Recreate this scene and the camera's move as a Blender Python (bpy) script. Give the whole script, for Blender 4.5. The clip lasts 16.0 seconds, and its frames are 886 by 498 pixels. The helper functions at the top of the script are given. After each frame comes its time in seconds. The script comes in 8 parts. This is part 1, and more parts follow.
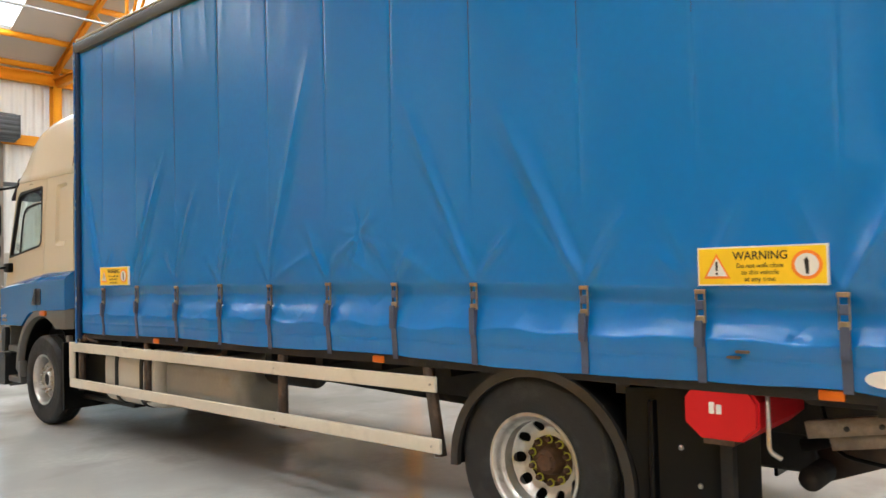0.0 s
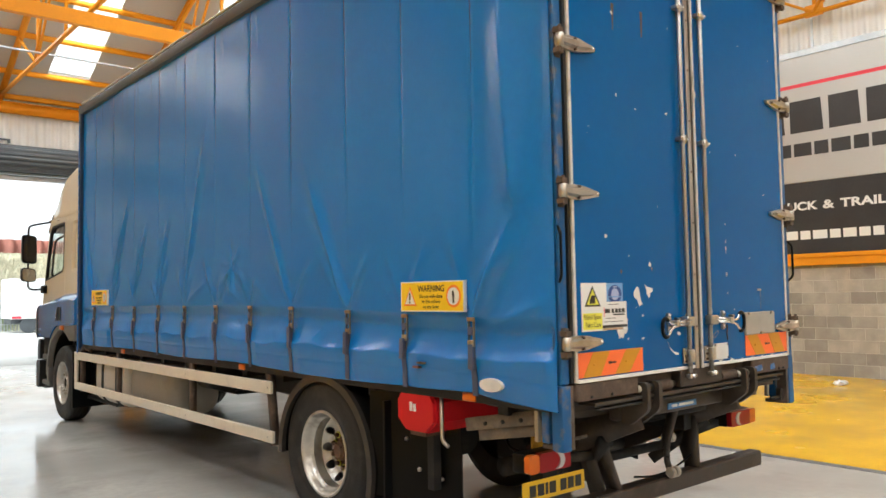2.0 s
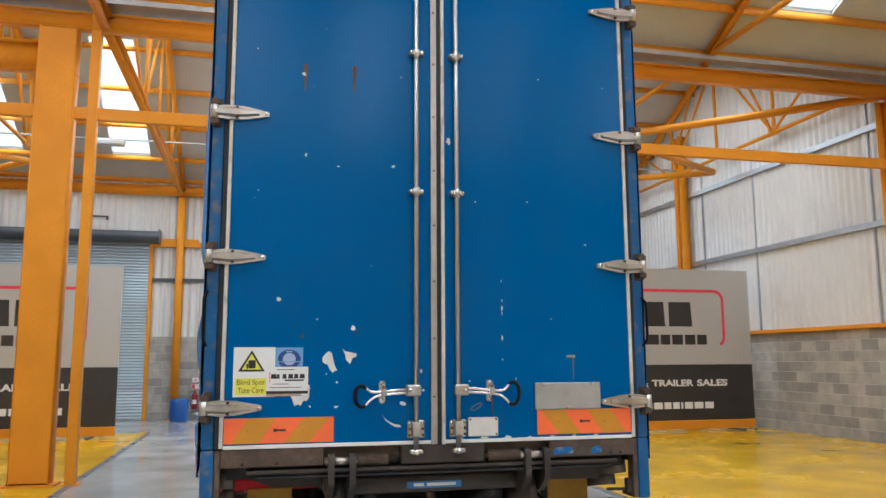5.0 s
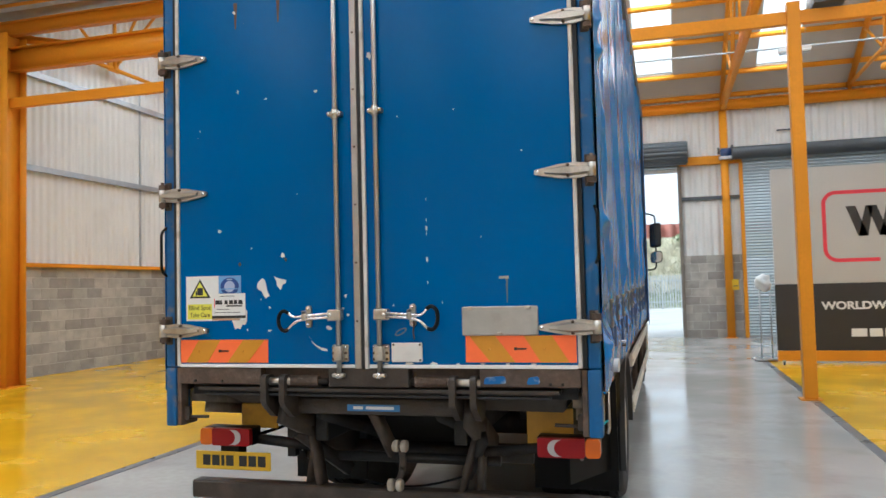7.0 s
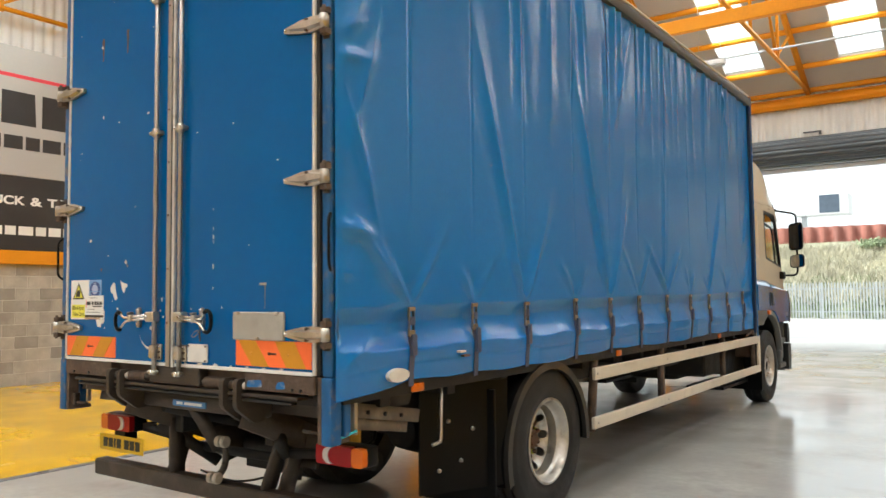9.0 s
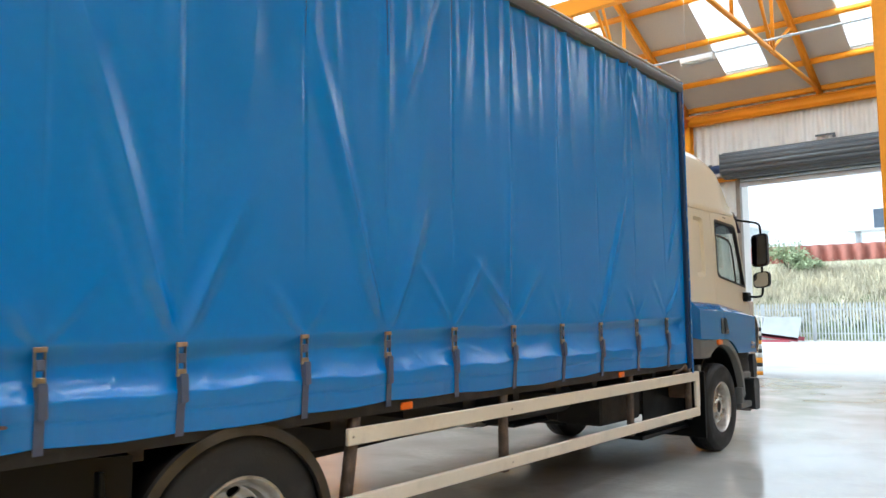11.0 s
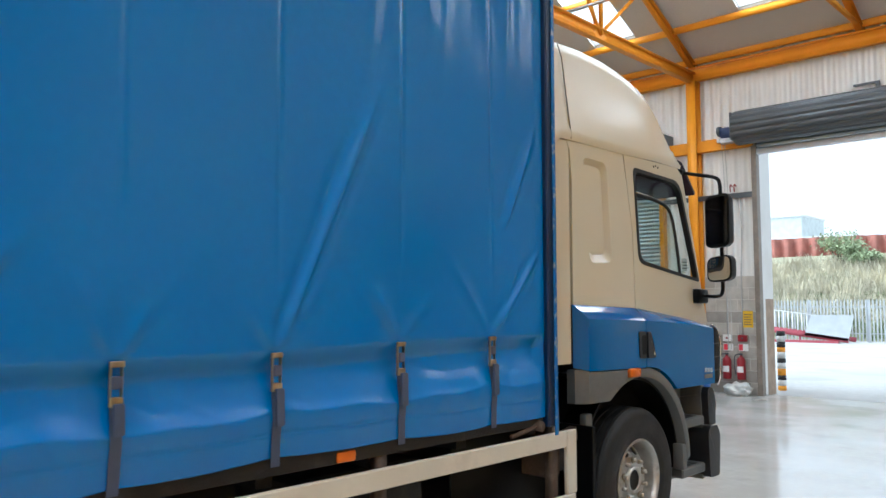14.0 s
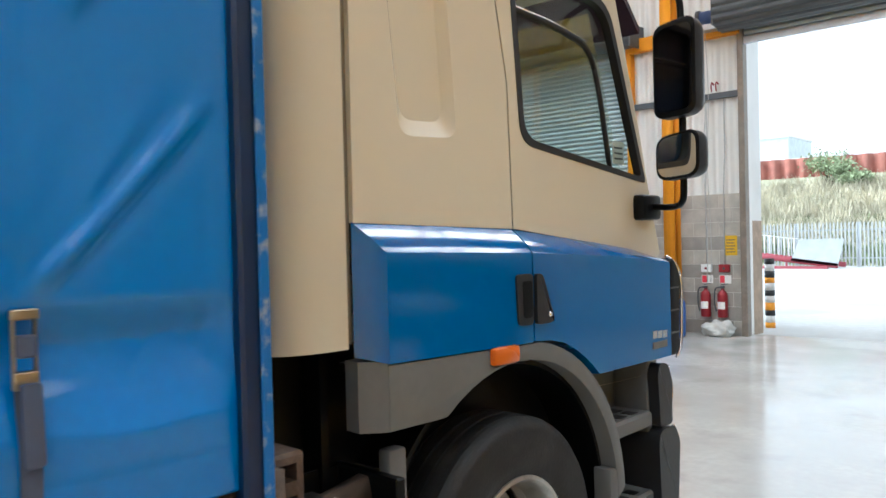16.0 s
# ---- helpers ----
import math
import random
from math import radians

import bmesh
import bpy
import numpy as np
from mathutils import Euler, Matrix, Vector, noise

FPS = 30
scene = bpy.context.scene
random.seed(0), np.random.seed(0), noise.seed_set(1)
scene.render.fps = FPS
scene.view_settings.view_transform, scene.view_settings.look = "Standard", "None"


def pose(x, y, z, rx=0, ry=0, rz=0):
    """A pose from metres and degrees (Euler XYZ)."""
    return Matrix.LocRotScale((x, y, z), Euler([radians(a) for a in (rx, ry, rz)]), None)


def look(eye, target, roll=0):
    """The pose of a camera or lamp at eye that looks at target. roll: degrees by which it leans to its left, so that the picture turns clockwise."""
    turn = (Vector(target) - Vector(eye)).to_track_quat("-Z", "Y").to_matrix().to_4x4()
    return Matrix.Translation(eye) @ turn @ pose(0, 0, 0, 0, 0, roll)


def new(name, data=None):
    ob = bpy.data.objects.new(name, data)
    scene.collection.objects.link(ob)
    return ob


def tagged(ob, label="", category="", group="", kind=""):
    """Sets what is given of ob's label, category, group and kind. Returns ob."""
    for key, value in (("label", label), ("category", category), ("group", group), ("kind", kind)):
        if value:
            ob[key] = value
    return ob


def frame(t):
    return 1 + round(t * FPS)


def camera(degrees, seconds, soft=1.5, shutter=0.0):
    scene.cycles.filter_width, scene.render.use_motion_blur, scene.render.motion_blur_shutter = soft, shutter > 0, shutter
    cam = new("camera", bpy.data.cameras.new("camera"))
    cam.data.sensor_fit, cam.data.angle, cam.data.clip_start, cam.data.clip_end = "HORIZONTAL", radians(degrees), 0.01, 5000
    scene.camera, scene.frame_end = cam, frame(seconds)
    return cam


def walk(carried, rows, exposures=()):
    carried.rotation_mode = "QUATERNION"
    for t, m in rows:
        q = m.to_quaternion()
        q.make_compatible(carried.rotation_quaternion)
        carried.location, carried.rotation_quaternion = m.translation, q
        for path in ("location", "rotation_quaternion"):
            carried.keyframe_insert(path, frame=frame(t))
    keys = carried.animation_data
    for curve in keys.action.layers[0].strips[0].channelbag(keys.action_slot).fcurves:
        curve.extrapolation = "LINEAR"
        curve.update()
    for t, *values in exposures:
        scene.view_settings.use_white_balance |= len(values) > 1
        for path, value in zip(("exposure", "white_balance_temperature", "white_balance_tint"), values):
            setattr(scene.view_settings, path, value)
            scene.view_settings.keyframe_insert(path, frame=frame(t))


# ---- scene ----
cam = camera(59.3, 16.0, soft=1.5, shutter=0.2)
PATH = [
    (0, (-4.866, -0.287, 1.656), (-3.366, 1.035, 1.717), -1.3),
    (0.5, (-4.797, -0.89, 1.666), (-3.34, 0.478, 1.744), -1.7),
    (1, (-4.656, -1.463, 1.66), (-3.237, -0.058, 1.744), -2.0),
    (1.5, (-4.461, -2.023, 1.669), (-3.087, -0.572, 1.765), -1.8),
    (2, (-4.209, -2.576, 1.67), (-2.91, -1.06, 1.785), -1.0),
    (2.5, (-3.838, -3.043, 1.674), (-2.627, -1.456, 1.802), -0.6),
    (3, (-3.387, -3.49, 1.671), (-2.276, -1.834, 1.818), -1.1),
    (3.2, (-3.172, -3.608, 1.646), (-2.1, -1.927, 1.801), -1.1),
    (5.3, (-0.605, -4.161, 1.642), (-0.278, -2.209, 1.928), -0.5),
    (5.5, (-0.374, -4.122, 1.655), (-0.135, -2.15, 1.886), -0.7),
    (6, (0.276, -4.075, 1.641), (0.258, -2.078, 1.761), -1.6),
    (6.5, (0.917, -3.969, 1.616), (0.612, -1.994, 1.689), -2.1),
    (7, (1.548, -3.854, 1.617), (0.998, -1.933, 1.716), -1.4),
    (7.5, (2.192, -3.679, 1.611), (1.397, -1.848, 1.735), -1.5),
    (8, (2.81, -3.469, 1.606), (1.846, -1.721, 1.736), -0.9),
    (8.5, (3.374, -3.174, 1.588), (2.303, -1.489, 1.707), -0.5),
    (9, (3.856, -2.755, 1.596), (2.702, -1.126, 1.713), -0.6),
    (9.5, (4.259, -2.211, 1.6), (3.032, -0.638, 1.739), -1.0),
    (10, (4.455, -1.573, 1.608), (3.211, -0.017, 1.788), -1.2),
    (10.1, (4.501, -1.428, 1.609), (3.252, 0.124, 1.79), -0.9),
    (10.2, (4.552, -1.286, 1.61), (3.298, 0.261, 1.797), -1.1),
    (12.3, (4.573, 1.694, 1.748), (3.286, 3.219, 1.88), 0.1),
    (12.5, (4.534, 1.993, 1.753), (3.241, 3.512, 1.893), -0.1),
    (13, (4.388, 2.735, 1.758), (3.072, 4.235, 1.897), 0.2),
    (13.5, (4.241, 3.469, 1.758), (2.9, 4.947, 1.89), -0.1),
    (14, (3.996, 4.169, 1.762), (2.629, 5.621, 1.909), -0.1),
    (14.5, (3.751, 4.879, 1.755), (2.373, 6.321, 1.906), 0.1),
    (15, (3.441, 5.564, 1.734), (2.064, 7.01, 1.859), -0.5),
    (15.5, (3.166, 6.259, 1.717), (1.803, 7.722, 1.77), -1.0),
    (16, (2.908, 6.912, 1.715), (1.561, 8.39, 1.69), -1.4),
]
walk(cam, [(t, look(eye, target, roll)) for t, eye, target, roll in PATH],
     [(0.0, 1.52, 5800, 2), (2.5, 1.14, 6050, 3), (5.5, 1.0, 5200, 2), (6.5, 1.04, 5200, 2), (7.5, 0.99, 5750, 2), (8.0, 1.02, 6050, 2), (9.0, 1.19, 6100, 2), (10.0, 1.40, 5750, 2), (12.5, 1.18, 5300, 2), (14.5, 1.16, 5300, 2), (16.0, 1.36, 5400, 2)])

# ---- daylight ----
world = bpy.data.worlds.new("overcast_sky")
scene.world = world
world.use_nodes = True
wn = world.node_tree
sky = wn.nodes.new("ShaderNodeTexSky")
sky.sky_type = "NISHITA"
sky.sun_disc = False
sky.sun_elevation = radians(48)
sky.sun_rotation = radians(240)
sky.air_density, sky.dust_density, sky.ozone_density = 1.0, 2.0, 1.0
wn.nodes["Background"].inputs["Strength"].default_value = 0.15
veil = wn.nodes.new("ShaderNodeHueSaturation")
veil.inputs["Saturation"].default_value = 0.03
wn.links.new(sky.outputs["Color"], veil.inputs["Color"])
wn.links.new(veil.outputs["Color"], wn.nodes["Background"].inputs["Color"])

sun = new("sun", bpy.data.lights.new("sun", "SUN"))
sun.data.energy, sun.data.angle, sun.data.color = 1.5, radians(35), (1.0, 0.97, 0.93)
sun.matrix_world = look((-30, 8, 48), (0, 25, 0))

# ---- the hall's measures ----
FRONT, VALLEY, WALL_X, EAVE, SLOPE = 19.77, 7.60, 11.0, 6.95, 0.47
BAY = FRONT - VALLEY
REAR = FRONT - 3 * BAY
RISE = BAY / 2 * SLOPE
ROOFLIGHT_X = (-7.88, -4.58, -1.37, 1.40, 4.60, 7.90)
LANE = 3.37


def roof_z(y):
    """Height of the lining under the roof at y."""
    d = (FRONT - y) % BAY
    return EAVE + SLOPE * min(d, BAY - d)


# daylight that comes in through the translucent strips of the roof
SLOPE_DEG = math.degrees(math.atan(SLOPE))
for bay in range(3):
    for side in (0, 1):
        for rx in ROOFLIGHT_X:
            d = 3.0 if side == 0 else BAY - 3.0
            y = FRONT - bay * BAY - d
            lamp = new("rooflight_daylight", bpy.data.lights.new("rooflight_daylight", "AREA"))
            lamp.data.shape, lamp.data.size, lamp.data.size_y = "RECTANGLE", 1.0, 4.2
            lamp.data.energy, lamp.data.color = 47.0, (1.0, 0.985, 0.96)
            lamp.matrix_world = pose(rx, y, roof_z(y) + 0.03, -SLOPE_DEG if side == 0 else SLOPE_DEG, 0, 0)

# ---- materials ----
def shade(name, col, rough=0.5, metal=0.0, var=0.15, scale=2.0, fine=30.0, bump=0.1, bump_scale=80.0, dirt=None, dirt_amount=0.4,
          dirt_scale=3.0, coat=0.0, rand=0.0, stretch=(1, 1, 1), spec=0.5, rough_var=0.12):
    """A procedural surface: colour varied at two scales, stains, uneven gloss and fine relief."""
    m = bpy.data.materials.new(name)
    m.use_nodes = True
    nt = m.node_tree
    bsdf = nt.nodes["Principled BSDF"]
    geo = nt.nodes.new("ShaderNodeNewGeometry")
    vec = nt.nodes.new("ShaderNodeVectorMath")
    vec.operation = "MULTIPLY"
    vec.inputs[1].default_value = stretch
    nt.links.new(geo.outputs["Position"], vec.inputs[0])

    def noise_of(s, detail=3.0):
        n = nt.nodes.new("ShaderNodeTexNoise")
        n.inputs["Scale"].default_value = s
        n.inputs["Detail"].default_value = detail
        nt.links.new(vec.outputs[0], n.inputs["Vector"])
        return n.outputs["Fac"]

    def mixed(fac, a, b, kind="MIX"):
        x = nt.nodes.new("ShaderNodeMix")
        x.data_type, x.blend_type = "RGBA", kind
        for sock, v in ((x.inputs[0], fac), (x.inputs[6], a), (x.inputs[7], b)):
            if isinstance(v, bpy.types.NodeSocket):
                nt.links.new(v, sock)
            else:
                sock.default_value = v if isinstance(v, float) else (*v, 1.0)
        return x.outputs[2]

    def mapped(v, lo, hi, a, b):
        r = nt.nodes.new("ShaderNodeMapRange")
        r.interpolation_type = "SMOOTHSTEP"
        for k, q in zip((1, 2, 3, 4), (lo, hi, a, b)):
            r.inputs[k].default_value = q
        nt.links.new(v, r.inputs[0])
        return r.outputs[0]

    big, small = noise_of(scale), noise_of(fine, 4.0)
    c = mixed(mapped(big, 0.3, 0.7, 0.0, 1.0), [v * (1 - var) for v in col], [min(1, v * (1 + var)) for v in col])
    c = mixed(mapped(small, 0.3, 0.7, 0.0, 0.6), c, [v * (1 - var * 0.8) for v in col])
    if rand:
        info = nt.nodes.new("ShaderNodeObjectInfo")
        hsv = nt.nodes.new("ShaderNodeHueSaturation")
        nt.links.new(mapped(info.outputs["Random"], 0, 1, 1 - rand, 1 + rand), hsv.inputs["Value"])
        nt.links.new(c, hsv.inputs["Color"])
        c = hsv.outputs["Color"]
    if dirt:
        d = mapped(noise_of(dirt_scale, 6.0), 0.52, 0.72, 0.0, dirt_amount)
        c = mixed(d, c, dirt)
    nt.links.new(c, bsdf.inputs["Base Color"])
    nt.links.new(mapped(big, 0.3, 0.7, max(0.02, rough - rough_var * rough), min(1, rough + rough_var * rough)), bsdf.inputs["Roughness"])
    bsdf.inputs["Metallic"].default_value = metal
    bsdf.inputs["Specular IOR Level"].default_value = spec
    if coat:
        bsdf.inputs["Coat Weight"].default_value = coat
        bsdf.inputs["Coat Roughness"].default_value = 0.06
    if bump:
        b = nt.nodes.new("ShaderNodeBump")
        b.inputs["Strength"].default_value = bump
        b.inputs["Distance"].default_value = 0.01
        nt.links.new(noise_of(bump_scale, 4.0), b.inputs["Height"])
        nt.links.new(b.outputs["Normal"], bsdf.inputs["Normal"])
    return m


ORANGE = shade("orange_steel_paint", (0.76, 0.30, 0.012), 0.45, var=0.08, scale=1.5, bump=0.05, dirt=(0.45, 0.19, 0.03), dirt_amount=0.2, spec=0.22)
CLAD = shade("white_cladding", (0.78, 0.765, 0.735), 0.45, var=0.05, scale=0.7, bump=0.03, dirt=(0.45, 0.42, 0.37), dirt_amount=0.18, dirt_scale=1.2)
LINING = shade("roof_lining", (0.52, 0.505, 0.475), 0.6, var=0.06, scale=0.6, bump=0.04, dirt=(0.42, 0.39, 0.34), dirt_amount=0.2, dirt_scale=0.8)
BLOCK = shade("concrete_block", (0.40, 0.375, 0.335), 0.9, var=0.16, scale=4, fine=70, bump=0.6, bump_scale=120, rand=0.20, dirt=(0.22, 0.2, 0.18), dirt_amount=0.3)
MORTAR = shade("mortar", (0.60, 0.575, 0.53), 0.95, var=0.1, bump=0.5, bump_scale=150)
GALV = shade("galvanised_steel", (0.50, 0.52, 0.54), 0.42, metal=0.85, var=0.12, scale=5, fine=60)
DARKSTEEL = shade("dark_grey_steel", (0.09, 0.10, 0.11), 0.45, metal=0.3, var=0.15)
SHUTTER = shade("grey_shutter_lath", (0.36, 0.42, 0.45), 0.4, metal=0.3, var=0.08, scale=1.0)
CONCRETE = shade("grey_floor_paint", (0.47, 0.455, 0.43), 0.17, var=0.10, scale=0.8, fine=14, bump=0.02, bump_scale=25, dirt=(0.27, 0.25, 0.235), dirt_amount=0.45, dirt_scale=1.3, rough_var=0.5)
YELLOW = shade("yellow_floor_paint", (0.80, 0.455, 0.006), 0.20, var=0.07, scale=0.9, fine=18, bump=0.02, bump_scale=25, dirt=(0.5, 0.30, 0.03), dirt_amount=0.3, dirt_scale=1.6, rough_var=0.5, spec=0.35)
LINE = shade("dark_floor_line", (0.16, 0.16, 0.17), 0.3, var=0.15, scale=4, bump=0.02)
SIGNGREY = shade("silver_sign_sheet", (0.52, 0.515, 0.50), 0.38, metal=0.25, var=0.03, scale=0.6, bump=0.0)
SIGNBLACK = shade("black_sign_sheet", (0.035, 0.033, 0.033), 0.45, var=0.15, bump=0.0)
SIGNRED = shade("red_sign_print", (0.75, 0.05, 0.08), 0.5, var=0.04, bump=0.0)
SIGNWHITE = shade("white_sign_print", (0.82, 0.82, 0.80), 0.5, var=0.03, bump=0.0)
PANEL = bpy.data.materials.new("translucent_rooflight_sheet")
PANEL.use_nodes = True
pt = PANEL.node_tree
tl, tp, mx = pt.nodes.new("ShaderNodeBsdfTranslucent"), pt.nodes.new("ShaderNodeBsdfTransparent"), pt.nodes.new("ShaderNodeMixShader")
tl.inputs["Color"].default_value = (0.92, 0.92, 0.90, 1)
mx.inputs[0].default_value = 0.2
pt.links.new(tl.outputs[0], mx.inputs[1])
pt.links.new(tp.outputs[0], mx.inputs[2])
pt.links.new(mx.outputs[0], pt.nodes["Material Output"].inputs["Surface"])


def pane(name, tint):
    """A thin clear pane: a tinted view through with a gloss that grows at flat angles."""
    m = bpy.data.materials.new(name)
    m.use_nodes = True
    nt = m.node_tree
    nt.nodes.remove(nt.nodes["Principled BSDF"])
    see, gloss, mix, weight, power, grow = [nt.nodes.new(k) for k in ("ShaderNodeBsdfTransparent", "ShaderNodeBsdfGlossy", "ShaderNodeMixShader", "ShaderNodeLayerWeight", "ShaderNodeMath", "ShaderNodeMath")]
    see.inputs["Color"].default_value = (*tint, 1)
    gloss.inputs["Roughness"].default_value = 0.02
    power.operation, grow.operation = "POWER", "MULTIPLY_ADD"
    power.inputs[1].default_value = 5.0
    grow.inputs[1].default_value, grow.inputs[2].default_value = 0.8, 0.04
    nt.links.new(weight.outputs["Facing"], power.inputs[0])
    nt.links.new(power.outputs[0], grow.inputs[0])
    nt.links.new(grow.outputs[0], mix.inputs[0])
    nt.links.new(see.outputs[0], mix.inputs[1])
    nt.links.new(gloss.outputs[0], mix.inputs[2])
    nt.links.new(mix.outputs[0], nt.nodes["Material Output"].inputs["Surface"])
    return m

# ---- mesh helpers ----
def part(name, bm, material, parent=None, label="", smooth=35):
    """Links a bmesh as one mesh object, under a thing or a part."""
    if smooth:
        for f in bm.faces:
            f.smooth = True
        for e in bm.edges:
            if len(e.link_faces) == 2 and e.calc_face_angle(0.0) > radians(smooth):
                e.smooth = False
    me = bpy.data.meshes.new(name)
    bm.to_mesh(me)
    bm.free()
    me.materials.append(material)
    ob = new(name, me)
    if parent:
        ob.parent = parent
    if label:
        ob["label"] = label
    return ob


def thing(name, at=(0, 0, 0), label="", category="", group="", kind=""):
    ob = new(name)
    ob.location = at
    ob.empty_display_size = 0.1
    return tagged(ob, label, category, group, kind)


def box(bm, x0, y0, z0, x1, y1, z1, bevel=0.0, seg=1):
    m = Matrix.Translation(((x0 + x1) / 2, (y0 + y1) / 2, (z0 + z1) / 2)) @ Matrix.Diagonal((abs(x1 - x0), abs(y1 - y0), abs(z1 - z0), 1))
    vs = bmesh.ops.create_cube(bm, size=1.0, matrix=m)["verts"]
    if bevel:
        es = list({e for v in vs for e in v.link_edges})
        bmesh.ops.bevel(bm, geom=es, offset=bevel, segments=seg, affect="EDGES", profile=0.5)
    return bm


def turned(bm, fn, m):
    """Adds what fn builds into its own bmesh, moved by m."""
    b = bmesh.new()
    fn(b)
    b.transform(m)
    me = bpy.data.meshes.new("tmp")
    b.to_mesh(me)
    b.free()
    bm.from_mesh(me)
    bpy.data.meshes.remove(me)
    return bm


def bar(bm, a, b, w, h, up=(0, 0, 1)):
    """A straight bar of w by h from a to b; h runs towards up."""
    a, b = Vector(a), Vector(b)
    d = (b - a).normalized()
    side = d.cross(Vector(up))
    side = side.normalized() if side.length > 1e-6 else Vector((1, 0, 0))
    top = side.cross(d)
    vs = [bm.verts.new(p + side * sx * w / 2 + top * sz * h / 2) for p in (a, b) for sx, sz in ((-1, -1), (1, -1), (1, 1), (-1, 1))]
    for q in ((3, 2, 1, 0), (4, 5, 6, 7), (0, 1, 5, 4), (1, 2, 6, 5), (2, 3, 7, 6), (3, 0, 4, 7)):
        bm.faces.new([vs[i] for i in q])
    return bm


def ibeam(bm, a, b, w, h, up=(0, 0, 1), t=0.014):
    """A rolled I section from a to b."""
    a, b, up = Vector(a), Vector(b), Vector(up)
    d = (b - a).normalized()
    side = d.cross(up).normalized()
    top = side.cross(d)
    bar(bm, a + top * (h / 2 - t / 2), b + top * (h / 2 - t / 2), w, t, top)
    bar(bm, a - top * (h / 2 - t / 2), b - top * (h / 2 - t / 2), w, t, top)
    bar(bm, a, b, t, h - 2 * t, top)
    return bm


def cyl(bm, a, b, r, r2=None, n=16, cap=True):
    a, b = Vector(a), Vector(b)
    d = (b - a).normalized()
    u = d.orthogonal().normalized()
    v = d.cross(u)
    rings = []
    for p, rr in ((a, r), (b, r if r2 is None else r2)):
        rings.append([bm.verts.new(p + (u * math.cos(k * math.tau / n) + v * math.sin(k * math.tau / n)) * rr) for k in range(n)])
    for k in range(n):
        bm.faces.new((rings[0][k], rings[0][(k + 1) % n], rings[1][(k + 1) % n], rings[1][k]))
    if cap:
        bm.faces.new(rings[0][::-1])
        bm.faces.new(rings[1])
    return bm


def tube(bm, pts, r, n=8):
    """A round tube along a line of points."""
    pts = [Vector(p) for p in pts]
    rings, u = [], None
    for i, p in enumerate(pts):
        d = (pts[min(i + 1, len(pts) - 1)] - pts[max(i - 1, 0)]).normalized()
        u = d.orthogonal().normalized() if u is None else (u - d * u.dot(d)).normalized()
        v = d.cross(u)
        rings.append([bm.verts.new(p + (u * math.cos(k * math.tau / n) + v * math.sin(k * math.tau / n)) * r) for k in range(n)])
    for a, b in zip(rings, rings[1:]):
        for k in range(n):
            bm.faces.new((a[k], a[(k + 1) % n], b[(k + 1) % n], b[k]))
    bm.faces.new(rings[0][::-1])
    bm.faces.new(rings[-1])
    return bm


def bent(pts, r=0.04, n=4):
    """The line of points with its corners rounded."""
    pts = [Vector(p) for p in pts]
    out = [pts[0]]
    for a, b, c in zip(pts, pts[1:], pts[2:]):
        p, q = b + (a - b).normalized() * min(r, (a - b).length / 2), b + (c - b).normalized() * min(r, (c - b).length / 2)
        for k in range(n + 1):
            t = k / n
            out.append(p * (1 - t) ** 2 + b * 2 * t * (1 - t) + q * t * t)
    return out + [pts[-1]]


def lathe(bm, prof, at, axis="x", n=32, cap=False):
    """Turns a profile of (radius, along) round an axis through at."""
    at = Vector(at)
    rings = []
    for r, s in prof:
        ring = []
        for k in range(n):
            c, q = math.cos(k * math.tau / n) * r, math.sin(k * math.tau / n) * r
            ring.append(bm.verts.new(at + Vector({"x": (s, c, q), "y": (c, s, q), "z": (c, q, s)}[axis])))
        rings.append(ring)
    for a, b in zip(rings, rings[1:]):
        for k in range(n):
            bm.faces.new((a[k], a[(k + 1) % n], b[(k + 1) % n], b[k]))
    if cap and prof[0][0] > 1e-4:
        bm.faces.new(rings[0][::-1])
    if cap and prof[-1][0] > 1e-4:
        bm.faces.new(rings[-1])
    bmesh.ops.remove_doubles(bm, verts=[v for r in (rings[0], rings[-1]) for v in r], dist=1e-5)
    bmesh.ops.recalc_face_normals(bm, faces=bm.faces)
    return bm


def prism(bm, outline, axis, a, b):
    """A polygon, drawn in the two other axes in order, drawn out along axis from a to b."""
    def at(p, s):
        return {"x": (s, p[0], p[1]), "y": (p[0], s, p[1]), "z": (p[0], p[1], s)}[axis]
    lo, hi = [bm.verts.new(at(p, a)) for p in outline], [bm.verts.new(at(p, b)) for p in outline]
    n = len(outline)
    fs = [bm.faces.new((lo[k], lo[(k + 1) % n], hi[(k + 1) % n], hi[k])) for k in range(n)]
    fs += [bm.faces.new(lo[::-1]), bm.faces.new(hi)]
    bmesh.ops.recalc_face_normals(bm, faces=fs)
    return bm


def B():
    return bmesh.new()


